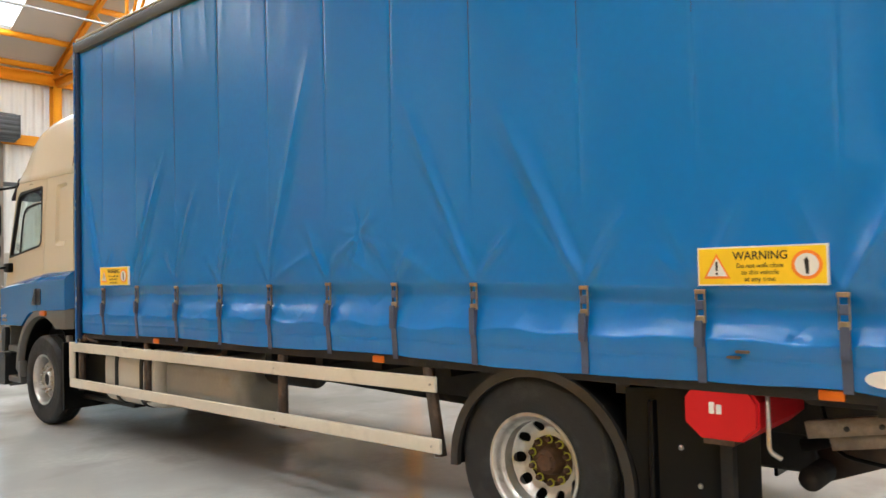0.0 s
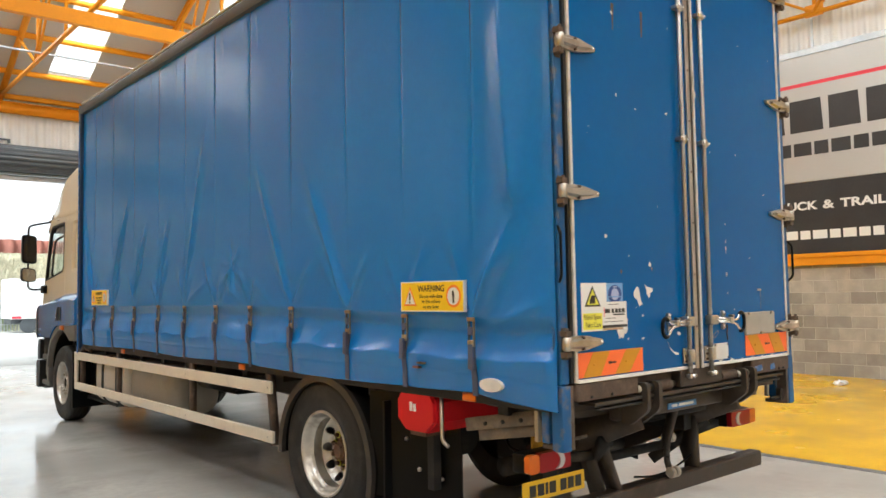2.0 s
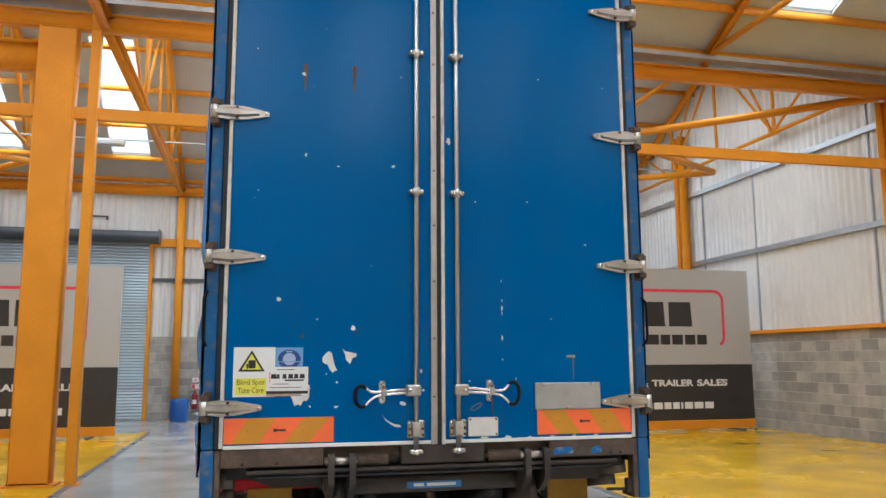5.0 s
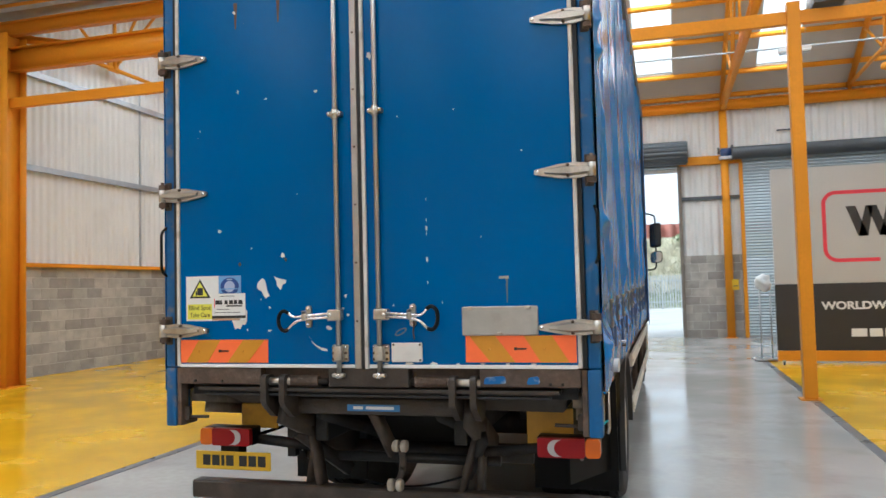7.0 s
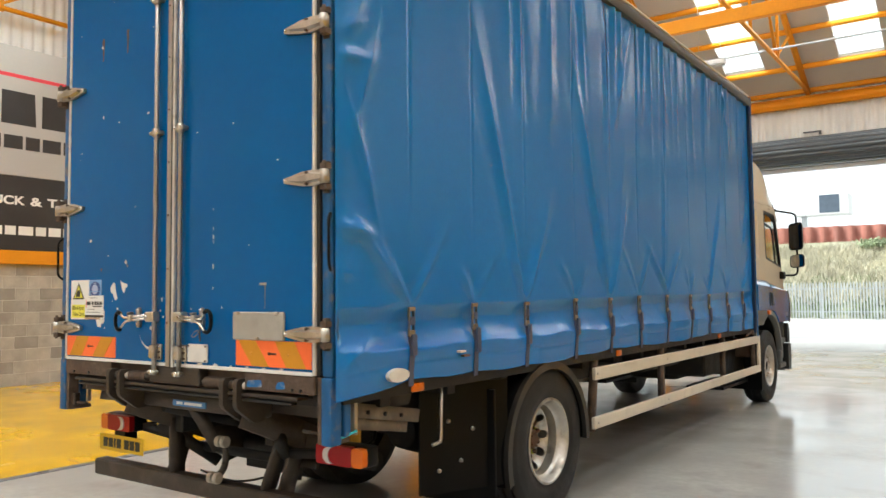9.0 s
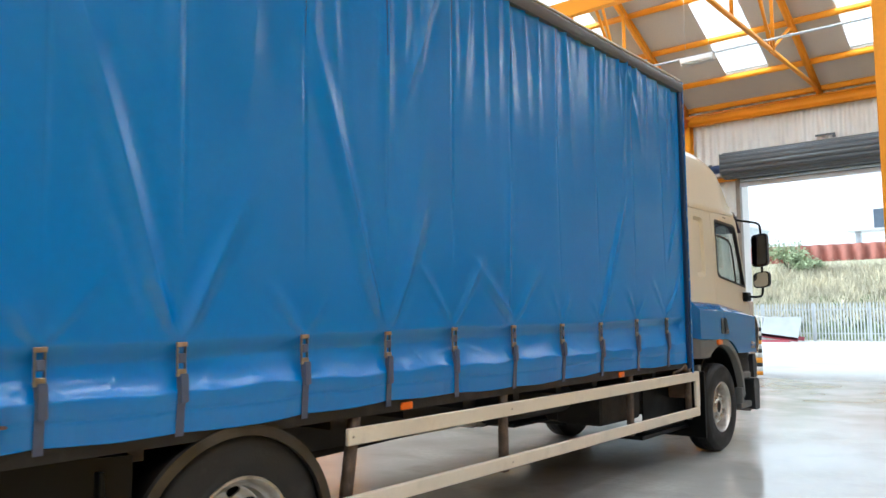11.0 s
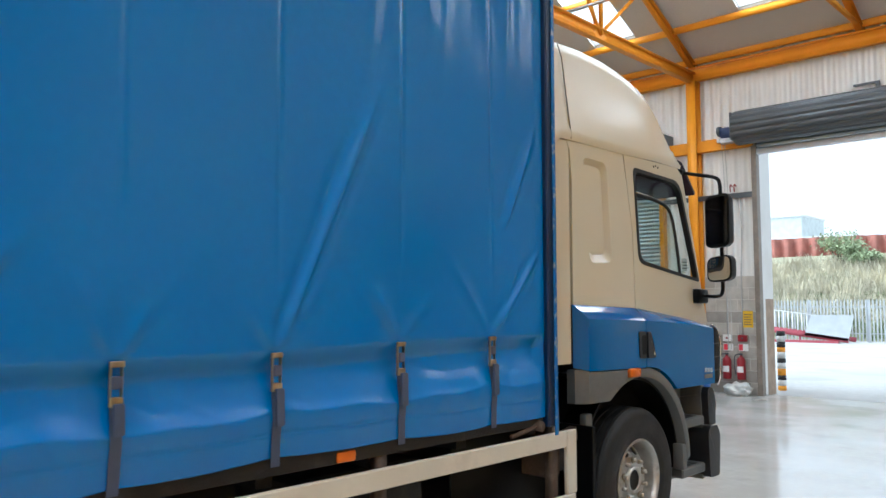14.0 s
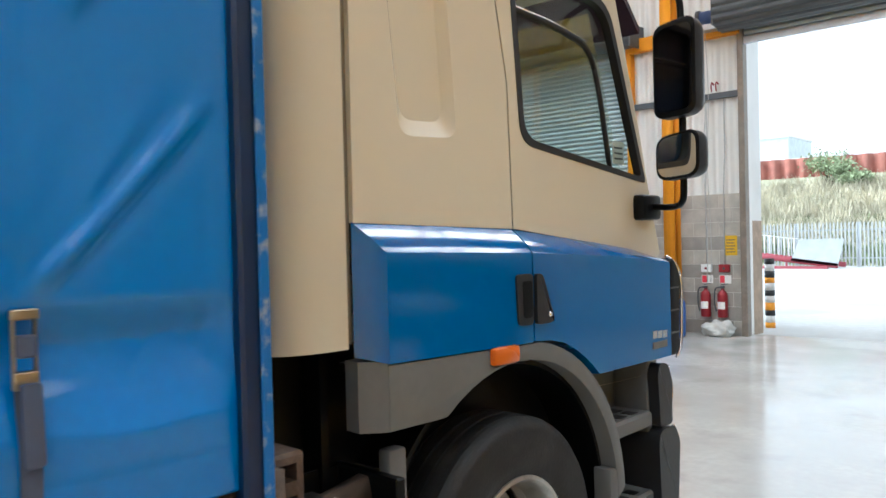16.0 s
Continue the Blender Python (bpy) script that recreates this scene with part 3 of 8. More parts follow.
def sign_board(name, at, rz, w, h, label, stand):
    """A big printed board that faces -y before its turn; the base of its sheet is at z = 0."""
    s = thing(name, at, label, "sign", "", "")
    s.rotation_euler = (0, 0, radians(rz))
    k, q = w / 6.95, h / 3.70
    X, Z = (lambda v: v * k), (lambda v: v * q)
    part("sheet", box(B(), 0, -0.012, Z(1.47), w, 0.04, h, 0.004), SIGNGREY, s, "silver grey upper sheet")
    part("dark_band", box(B(), 0, -0.012, Z(0.20), w, 0.04, Z(1.466), 0.004), SIGNBLACK, s, "black lower band")
    part("orange_strip", box(B(), 0, -0.03, 0, w, 0.04, Z(0.196), 0.004), ORANGE, s, "orange strip along the foot")
    arc = lambda cx, cz, a0, a1: [(cx + 0.22 * math.cos(radians(a)), cz + 0.22 * math.sin(radians(a))) for a in range(a0, a1 + (1 if a1 > a0 else -1), 10 if a1 > a0 else -10)]
    line = [(1.85, 1.90)] + arc(1.14, 2.12, 270, 180) + arc(1.14, 2.97, 180, 90) + arc(6.02, 2.97, 90, 0) + [(6.24, 2.12)] + arc(6.02, 2.12, 0, -60)
    bm = B()
    o, n = 0.035, len(line)
    pts = [Vector((X(a), Z(b))) for a, b in line]
    rows_ = []
    for i, p in enumerate(pts):
        d = (pts[min(i + 1, n - 1)] - pts[max(i - 1, 0)]).normalized()
        nrm = Vector((-d.y, d.x)) * o
        rows_.append([bm.verts.new((c.x, y, c.y)) for y in (-0.016, -0.010) for c in (p + nrm, p - nrm)])
    for a, b in zip(rows_, rows_[1:]):
        bm.faces.new((a[0], a[1], b[1], b[0]))
        bm.faces.new((a[0], b[0], b[2], a[2]))
        bm.faces.new((a[1], a[3], b[3], b[1]))
    bmesh.ops.recalc_face_normals(bm, faces=bm.faces)
    part("red_outline", bm, SIGNRED, s, "thin red outline with rounded corners", smooth=0)
    # the mark, as plain slanted blocks
    def block(pts_, name_="mark_block"):
        part(name_, prism(B(), [(X(a), Z(b)) for a, b in pts_], "y", -0.016, -0.008), SIGNBLACK, s, smooth=0)
    lo, hi = 2.35, 2.92
    for a in (1.30, 1.66):
        block([(a, hi), (a + 0.17, hi), (a + 0.37, lo), (a + 0.20, lo)])
    for a in (1.50, 1.86):
        block([(a, lo), (a + 0.17, lo), (a + 0.27, hi), (a + 0.14, hi)])
    for z0, z1, f in ((1.95, 2.10, 0.15), (2.22, 2.38, 0.10), (2.50, 2.62, 0.06), (2.72, 2.80, 0.04)):
        block([(2.36 - f, z0), (2.36 + f, z0), (2.36 + f * 0.8, z1), (2.36 - f * 0.8, z1)])
    block([(2.47, hi), (2.68, hi), (2.93, lo), (2.70, lo)])
    for a, e in ((2.98, 3.42), (3.52, 4.10), (4.20, 4.72), (4.82, 5.42)):
        block([(a, lo), (e, lo), (e - 0.03, hi), (a, hi)])
    # second line of the mark and the address line, as plain bars
    x = 2.86
    for wd in (0.37, 0.34, 0.36, 0.29, 0.37, 0.29, 0.33, 0.32, 0.30):
        block([(x, 1.93), (x + wd - 0.05, 1.93), (x + wd - 0.05, 2.16), (x, 2.16)], "mark_bar")
        x += wd
    x = 0.80
    for word, wd in (("WORLDWIDE", 1.46), ("USED", 0.66), ("TRUCK", 0.84), ("&", 0.20), ("TRAILER", 1.06), ("SALES", 0.79)):
        letters(word, 0.2 * q, SIGNWHITE, s, (X(x), -0.0135, Z(0.98)), "sign_word", width=X(wd), bold=0.007)
        x += wd + 0.09
    x = 1.30
    for wd in (0.31, 0.26, 0.22, 0.24, 0.22, 0.25, 0.29, 0.28, 0.25, 0.22, 0.29, 0.22, 0.26, 0.22, 0.21, 0.09, 0.25, 0.27, 0.27):
        part("address_bar", box(B(), X(x), -0.0155, Z(0.46), X(x + wd - 0.045), -0.0115, Z(0.61)), SIGNWHITE, s, smooth=0)
        x += wd
    if stand:
        for xx in (0.5, w / 2, w - 0.5):
            part("foot", box(B(), xx - 0.03, -0.35, -0.05, xx + 0.03, 0.35, -0.002, 0.004), DARKSTEEL, s)
            part("back_prop", bar(B(), (xx, 0.33, -0.04), (xx, 0.05, h * 0.7), 0.05, 0.05), DARKSTEEL, s)
    return s


sign_board("standing_sign", (3.55, 12.4, 0.05), 0, 6.95, 3.70, "large silver and black advertising board on the yellow floor", True)
sign_board("standing_sign", (-10.95, 14.4, 0.05), 0, 7.0, 3.72, "large silver and black advertising board beside the gable wall", True)
sign_board("wall_sign", (WALL_X - 0.14, 8.30, 2.09), -90, 7.60, 4.07, "large silver and black advertising board on the gable wall", False)
sign_board("wall_sign", (-WALL_X + 0.14, 0.19, 2.28), 90, 7.65, 4.02, "large silver and black advertising board on the gable wall", False)

# ---- outside the open door ----
YARD = shade("yard_concrete", (0.50, 0.49, 0.47), 0.85, var=0.12, scale=0.3, fine=6, bump=0.2, bump_scale=20, dirt=(0.3, 0.29, 0.27), dirt_amount=0.4, dirt_scale=0.5)
EARTH = shade("grassy_earth", (0.38, 0.37, 0.25), 0.95, var=0.3, scale=0.6, fine=4, bump=0.6, bump_scale=8)
STRAW = shade("dry_grass", (0.63, 0.58, 0.43), 0.9, var=0.3, scale=1.0, fine=9, bump=0.0)
LEAF = shade("green_leaves", (0.27, 0.32, 0.17), 0.8, var=0.4, scale=1.5, fine=9, bump=0.0)
PILING = shade("rusty_sheet_piling", (0.34, 0.13, 0.095), 0.85, var=0.25, scale=1.2, bump=0.2)
FENCE = shade("galvanised_palisade", (0.50, 0.52, 0.53), 0.5, metal=0.5, var=0.1)
bm = B()
bmesh.ops.create_grid(bm, x_segments=1, y_segments=1, size=600, matrix=Matrix.Translation((0, FRONT + 0.25 + 600, -0.03)))
tagged(part("ground", bm, YARD), "pale worn concrete yard", "yard", kind="structure")

# bank behind the fence
bm = B()
rnd = random.Random(4)
cols = [-45 + 1.5 * k for k in range(54)]
rows_y = [47.2, 49, 51, 53, 55, 57, 58.6]
gridv = [[bm.verts.new((x, y, -0.05 + max(0, (y - 47.2) / 11.4) * 5.1 + (rnd.uniform(-0.25, 0.25) if 48 < y < 58 else 0))) for y in rows_y] for x in cols]
for i in range(len(cols) - 1):
    for j in range(len(rows_y) - 1):
        bm.faces.new((gridv[i][j], gridv[i + 1][j], gridv[i + 1][j + 1], gridv[i][j + 1]))
tagged(part("ground_bank", bm, EARTH, smooth=60), "overgrown earth bank behind the fence", "bank", kind="structure")


def tufts(n, seed, material, name, label, hmin, hmax, y0, y1, width):
    """Many small blades in clumps on the bank."""
    rnd = random.Random(seed)
    vs, fs = [], []
    for k in range(n):
        cx, cy = rnd.uniform(-32, 24), rnd.uniform(y0, y1)
        cz = (cy - 47.2) / 11.4 * 5.1 - 0.15
        for j in range(7):
            a, h = rnd.uniform(0, math.tau), rnd.uniform(hmin, hmax)
            px, py = cx + rnd.uniform(-0.25, 0.25), cy + rnd.uniform(-0.25, 0.25)
            dx, dy = math.cos(a) * width, math.sin(a) * width
            lx, ly = rnd.uniform(-0.35, 0.35) * h, rnd.uniform(-0.35, 0.35) * h
            b = len(vs)
            vs += [(px - dx, py - dy, cz), (px + dx, py + dy, cz), (px + lx + dx * 0.6, py + ly + dy * 0.6, cz + h * 0.7), (px + lx * 1.5, py + ly * 1.5, cz + h)]
            fs += [(b, b + 1, b + 2), (b, b + 2, b + 3)]
    me = bpy.data.meshes.new(name)
    me.from_pydata(vs, [], fs)
    me.materials.append(material)
    return tagged(new(name, me), label, "grass", kind="stuff")


tufts(9000, 1, STRAW, "dry_grass", "tall pale dry grass on the bank", 0.35, 0.95, 49.0, 57.2, 0.03)
tufts(6500, 2, LEAF, "green_weeds", "low green weeds and brambles on the bank", 0.15, 0.50, 47.4, 52.5, 0.05)


def bush(x, y, z, r, h, seed):
    b = thing("bush", (x, y, z), "green leafy bush on the bank", "bush", "bushes on the bank")
    rnd = random.Random(seed)
    trunk = B()
    vs, fs = [], []
    for k in range(9):
        a = k * math.tau / 9 + rnd.uniform(-0.3, 0.3)
        tip = Vector((math.cos(a) * r * rnd.uniform(0.4, 0.9), math.sin(a) * r * rnd.uniform(0.4, 0.9), h * rnd.uniform(0.5, 0.95)))
        cyl(trunk, (0, 0, -0.2), tip, 0.05, 0.01, 6)
        for j in range(150):
            c = tip + Vector((rnd.gauss(0, r * 0.28), rnd.gauss(0, r * 0.28), rnd.gauss(0, h * 0.14)))
            s = rnd.uniform(0.06, 0.14)
            u = Vector((rnd.uniform(-1, 1), rnd.uniform(-1, 1), rnd.uniform(-1, 1))).normalized()
            v = u.orthogonal().normalized()
            i0 = len(vs)
            vs += [c - u * s, c + v * s * 0.5, c + u * s, c - v * s * 0.5]
            fs.append((i0, i0 + 1, i0 + 2, i0 + 3))
    part("branches", trunk, RUSTYBARK, b)
    me = bpy.data.meshes.new("leaves")
    me.from_pydata([tuple(v) for v in vs], [], fs)
    me.materials.append(BUSHLEAF)
    o = new("leaves", me)
    o.parent = b
    tagged(o, "small green leaves", kind="stuff")


BUSHLEAF = shade("pale_bush_leaves", (0.33, 0.39, 0.22), 0.8, var=0.35, scale=1.5, fine=9, bump=0.0)
RUSTYBARK = shade("brown_bark", (0.10, 0.075, 0.05), 0.9, var=0.3)
for x, y, r, h, sd in ((-11.4, 57.4, 1.2, 1.6, 1), (-9.9, 56.6, 0.8, 0.9, 2), (-2.4, 56.6, 0.9, 0.8, 3), (3.5, 56.8, 1.0, 0.8, 4)):
    bush(x, y, (y - 47.2) / 11.4 * 5.1 - 0.1, r, h, sd)

# rusty retaining wall on top of the bank
bm = B()
line = []
for k in range(90):
    x = -45 + 0.9 * k
    line += [(x, 58.6), (x + 0.30, 58.6), (x + 0.45, 58.95), (x + 0.75, 58.95)]
lo, hi = [bm.verts.new((x, y, 4.6)) for x, y in line], [bm.verts.new((x, y, 6.25 - 0.012 * (x + 10))) for x, y in line]
lo2, hi2 = [bm.verts.new((x, y + 0.06, 4.6)) for x, y in line], [bm.verts.new((x, y + 0.06, 6.25 - 0.012 * (x + 10))) for x, y in line]
for k in range(len(line) - 1):
    bm.faces.new((lo[k], lo[k + 1], hi[k + 1], hi[k]))
    bm.faces.new((hi[k], hi[k + 1], hi2[k + 1], hi2[k]))
    bm.faces.new((hi2[k], hi2[k + 1], lo2[k + 1], lo2[k]))
tagged(part("wall_sheet_piling", bm, PILING), "rusty red steel sheet piling on top of the bank", "retaining wall", kind="structure")

# palisade fence
fence = thing("palisade_fence", (0, 46.0, 0), "galvanised steel palisade fence in front of the bank", "fence", kind="structure")
pale = bpy.data.meshes.new("pale")
bm = B()
prism(bm, [(-0.035, 0.05), (0.035, 0.05), (0.035, 2.02), (0.0, 2.12), (-0.035, 2.02)], "y", -0.012, 0.012)
bm.to_mesh(pale)
bm.free()
pale.materials.append(FENCE)
for k in range(240):
    o = new("pale", pale)
    o.parent = fence
    o.location = (-29 + 0.16 * k, 0, -0.03)
for k in range(15):
    part("fence_post", box(B(), -29 + 2.75 * k - 0.05, 0.02, -0.05, -29 + 2.75 * k + 0.05, 0.12, 2.05), FENCE, fence)
for z in (0.4, 1.7):
    part("fence_rail", box(B(), -29, 0.013, z - 0.03, 9.6, 0.05, z + 0.03), FENCE, fence)

# bollard beside the door
bol = thing("bollard", (-2.22, 21.3, -0.03), "round steel bollard with black, white and orange bands", "bollard")
BANDS = (shade("band_black", (0.03, 0.03, 0.03), 0.6), shade("band_orange", (0.85, 0.35, 0.02), 0.6), shade("band_white", (0.75, 0.74, 0.72), 0.6))
z = 0.0
for k, (h, m) in enumerate(((0.10, 1), (0.12, 2), (0.10, 0), (0.14, 1), (0.12, 2), (0.10, 0), (0.13, 2), (0.10, 1), (0.12, 0), (0.12, 2), (0.10, 0))):
    part("band", cyl(B(), (0, 0, z), (0, 0, z + h), 0.085, n=24), BANDS[m], bol)
    z += h
# brick pier just outside the door
PIER = shade("buff_brick", (0.40, 0.30, 0.22), 0.9, var=0.2, scale=6, bump=0.4)
pier = tagged(part("wall_pier", box(B(), -2.50, FRONT + 0.26, -0.03, -2.06, FRONT + 0.75, 1.9), PIER), "buff brick pier outside the door", "pier", kind="structure")
tagged(part("wall_pier_top", box(B(), -2.50, FRONT + 0.26, 1.9, -2.06, FRONT + 0.75, 5.6), CLAD), "white clad return outside the door", "pier", kind="structure")

# red steel loading ramp with a pale railing
ramp = thing("loading_ramp", (-10.0, 44.2, -0.03), "red steel loading ramp with pale railings in the yard", "ramp")
RAMPRED = shade("red_ramp_paint", (0.36, 0.07, 0.09), 0.5, var=0.15)
for y in (0.0, 1.2):
    part("ramp_beam", bar(B(), (-5.5, y, 1.15), (2.6, y, 0.14), 0.12, 0.22), RAMPRED, ramp)
for k in range(6):
    x = -5.0 + 1.35 * k
    part("ramp_leg", bar(B(), (x, 0, 0.0), (x, 0, 1.0 - 0.125 * (x + 5)), 0.07, 0.07, (0, 1, 0)), RAMPRED, ramp)
part("ramp_foot", box(B(), -5.5, -0.2, 0.0, 2.2, 0.05, 0.12), RAMPRED, ramp)
for k in range(30):
    x = -5.2 + 0.22 * k
    zb = 1.25 - 0.125 * (x + 5)
    part("railing_bar", bar(B(), (x, 0.0, zb), (x, 0.0, zb + 0.85), 0.035, 0.035, (0, 1, 0)), SIGNWHITE, ramp)
part("railing_top", bar(B(), (-5.2, 0, 2.13), (1.2, 0, 1.33), 0.05, 0.05), SIGNWHITE, ramp)
part("ramp_board", prism(B(), [(0.6, 0.35), (2.6, 0.12), (2.9, 1.35), (1.0, 1.35)], "y", -0.06, -0.02), FENCE, ramp, "white board against the ramp")

# far building and a raised box on a mast
TEAL = shade("pale_green_cladding", (0.66, 0.72, 0.71), 0.6, var=0.1)
far = thing("far_building", (-22.0, 75, 4.0), "distant pale green clad building with railings", "building")
part("wall", box(B(), -3.0, 0, -4.0, 2.4, 6, 5.6), TEAL, far)
part("roof", box(B(), -3.1, -0.1, 5.6, 2.5, 6.1, 5.75), SIGNWHITE, far)
for k in range(12):
    part("railing_post", box(B(), -3.0 + 0.9 * k, -1.6, 0.0, -2.94 + 0.9 * k, -1.54, 3.6), SIGNWHITE, far)
for z in (2.2, 2.9, 3.6):
    part("railing", box(B(), -3.0, -1.6, z - 0.04, 7.0, -1.54, z + 0.04), SIGNWHITE, far)
part("walkway", box(B(), -3.1, -1.7, -4.0, 7.1, -0.02, 0.1), SIGNWHITE, far)
mast = thing("raised_cabin", (-8.2, 72, -0.03), "distant pale cabin with a dark panel on a mast", "cabin")
part("mast", box(B(), -1.9, 0.8, 0, -1.5, 1.2, 8.3), FENCE, mast)
part("cabin", box(B(), -2.4, 0, 8.3, 2.0, 2.5, 10.1, 0.03), SIGNWHITE, mast)
part("dark_panel", box(B(), -0.3, -0.03, 8.45, 1.3, 0.0, 10.0), shade("slate_panel", (0.10, 0.13, 0.17), 0.5), mast)

# parked white trailer by the fence
tr = thing("parked_trailer", (5.6, 43.5, -0.03), "white box trailer with red lamps parked by the fence", "trailer")
part("box_body", box(B(), -0.4, 0, 0.75, 5.5, 2.4, 2.9, 0.04), SIGNWHITE, tr)
part("chassis", box(B(), -0.3, 0.4, 0.5, 5.4, 2.0, 0.75), DARKSTEEL, tr)
for x in (0.5, 3.9):
    part("trailer_wheel", lathe(B(), [(0.0, -0.12), (0.30, -0.14), (0.42, -0.10), (0.42, 0.10), (0.30, 0.14), (0.0, 0.12)], (x, 0.25, 0.42), "y", 20), DARKSTEEL, tr)
part("tail_lamp", box(B(), -0.35, -0.04, 0.78, 0.1, 0.0, 0.9), SIGNRED, tr)
car = thing("parked_car", (13.5, 46.5 - 3.0, -0.03), "small blue car parked in the yard", "car")
CARPAINT = shade("car_blue", (0.10, 0.16, 0.30), 0.25, coat=0.5)
part("body", prism(B(), rounded([(-2.0, 0.25), (-2.05, 0.75), (-1.2, 0.85), (-0.7, 1.35), (0.8, 1.38), (1.4, 0.9), (2.0, 0.8), (2.05, 0.25)], 0.08), "y", -0.8, 0.8), CARPAINT, car)
for x in (-1.3, 1.3):
    for y in (-0.78, 0.78):
        part("wheel", lathe(B(), [(0.0, -0.1), (0.29, -0.1), (0.31, 0.0), (0.29, 0.1), (0.0, 0.1)], (x, y, 0.31), "y", 20), DARKSTEEL, car)
part("side_glass", prism(B(), [(-1.0, 0.9), (-0.62, 1.28), (0.72, 1.30), (1.15, 0.92)], "y", -0.806, -0.80), DARKSTEEL, car)

# ---- the truck ----
TARP = shade("blue_curtain_tarpaulin", (0.006, 0.182, 0.58), 0.225, var=0.06, scale=0.7, fine=25, bump=0.015, bump_scale=220, spec=0.6, rough_var=0.06)
DOORBLUE = shade("blue_door_paint", (0.0006, 0.102, 0.322), 0.20, var=0.07, scale=0.7, fine=20, bump=0.02, bump_scale=30, dirt=(0.002, 0.08, 0.25), dirt_amount=0.2, dirt_scale=2, spec=0.18)
NAVY = shade("dark_navy_paint", (0.001, 0.018, 0.07), 0.35, var=0.15, scale=4, bump=0.05)
CABBLUE = shade("blue_cab_paint", (0.0005, 0.115, 0.37), 0.10, var=0.04, scale=1.0, bump=0.0, coat=0.45, spec=0.5)
POSTBLUE = shade("chipped_blue_paint", (0.004, 0.10, 0.29), 0.5, var=0.2, scale=4, bump=0.15, dirt=(0.19, 0.15, 0.12), dirt_amount=0.65, dirt_scale=13)
TRIMBLUE = shade("bright_blue_trim", (0.004, 0.13, 0.42), 0.35, var=0.1, scale=5, bump=0.05, dirt=(0.45, 0.45, 0.43), dirt_amount=0.7, dirt_scale=22)
CREAM = shade("cream_cab_paint", (0.64, 0.58, 0.445), 0.24, var=0.012, scale=1.0, bump=0.0, coat=0.04, spec=0.38, rough_var=0.02)
RAILCREAM = shade("cream_guard_rail", (0.70, 0.64, 0.53), 0.4, var=0.05, scale=3, dirt=(0.45, 0.40, 0.33), dirt_amount=0.3, dirt_scale=6)
ALU = shade("worn_aluminium", (0.42, 0.40, 0.37), 0.36, metal=0.85, var=0.12, scale=6, fine=50, dirt=(0.35, 0.32, 0.28), dirt_amount=0.35)
STEEL = shade("dull_zinc_steel", (0.50, 0.46, 0.40), 0.32, metal=0.9, var=0.2, scale=10, fine=80, dirt=(0.25, 0.2, 0.15), dirt_amount=0.4, dirt_scale=12)
CHROME = shade("bright_steel", (0.75, 0.75, 0.76), 0.18, metal=1.0, var=0.05)
GRIME = shade("grimy_black_steel", (0.012, 0.011, 0.0105), 0.62, metal=0.1, var=0.3, scale=6, fine=40, bump=0.3, dirt=(0.05, 0.037, 0.028), dirt_amount=0.5, dirt_scale=7)
RUSTY = shade("rusty_brown_steel", (0.11, 0.075, 0.055), 0.75, metal=0.2, var=0.35, scale=8, fine=50, bump=0.4, dirt=(0.22, 0.16, 0.12), dirt_amount=0.5, dirt_scale=9)
LIFTGREY = shade("dirty_lift_steel", (0.052, 0.040, 0.031), 0.55, metal=0.2, var=0.25, scale=7, fine=50, bump=0.25, dirt=(0.11, 0.085, 0.07), dirt_amount=0.5, dirt_scale=6)
RUSTDARK = shade("dark_rust_steel", (0.060, 0.045, 0.034), 0.65, metal=0.2, var=0.3, scale=8, bump=0.3, dirt=(0.13, 0.09, 0.065), dirt_amount=0.5)
DUSTY = shade("dusty_brown_steel", (0.20, 0.16, 0.12), 0.75, metal=0.1, var=0.3, scale=8, fine=50, bump=0.3, dirt=(0.30, 0.25, 0.19), dirt_amount=0.5, dirt_scale=9)
RUBBER = shade("tyre_rubber", (0.012, 0.0117, 0.0115), 0.62, var=0.2, scale=5, fine=60, bump=0.25, dirt=(0.05, 0.046, 0.042), dirt_amount=0.4, dirt_scale=8)
BLACKPL = shade("black_plastic", (0.004, 0.0042, 0.0045), 0.36, var=0.15, scale=6, bump=0.1, spec=0.15)
MUDGREY = shade("muddy_black_plastic", (0.026, 0.023, 0.020), 0.38, var=0.3, scale=5, bump=0.15, dirt=(0.09, 0.075, 0.06), dirt_amount=0.5)
BLACKGUM = shade("black_rubber_seal", (0.012, 0.012, 0.012), 0.6, var=0.1, bump=0.05)
GREYPL = shade("grey_plastic", (0.135, 0.137, 0.132), 0.5, var=0.08, scale=4, bump=0.06, bump_scale=300)
WHEELWHITE = shade("silver_wheel_paint", (0.56, 0.545, 0.51), 0.32, metal=0.85, var=0.12, scale=8, dirt=(0.14, 0.11, 0.08), dirt_amount=0.5, dirt_scale=9)
HUBRUST = shade("rusty_hub", (0.12, 0.062, 0.032), 0.75, var=0.35, scale=14, bump=0.4)
LIME = shade("yellow_green_plastic", (0.55, 0.55, 0.06), 0.45, var=0.1, scale=8)
AMBER = shade("amber_lens", (0.68, 0.145, 0.006), 0.3, var=0.08, coat=0.2, bump=0.0, spec=0.3)
REDLENS = shade("red_lens", (0.27, 0.003, 0.008), 0.3, var=0.08, coat=0.05, bump=0.0, spec=0.25)
CLEARLENS = shade("clear_lens", (0.48, 0.45, 0.45), 0.2, var=0.05, coat=0.6, bump=0.0)
REDPL = shade("red_plastic", (0.56, 0.008, 0.015), 0.4, var=0.06, bump=0.03, spec=0.3)
WEBBING = shade("grey_webbing", (0.075, 0.095, 0.16), 0.85, var=0.15, scale=20, fine=300, bump=0.3, bump_scale=500)
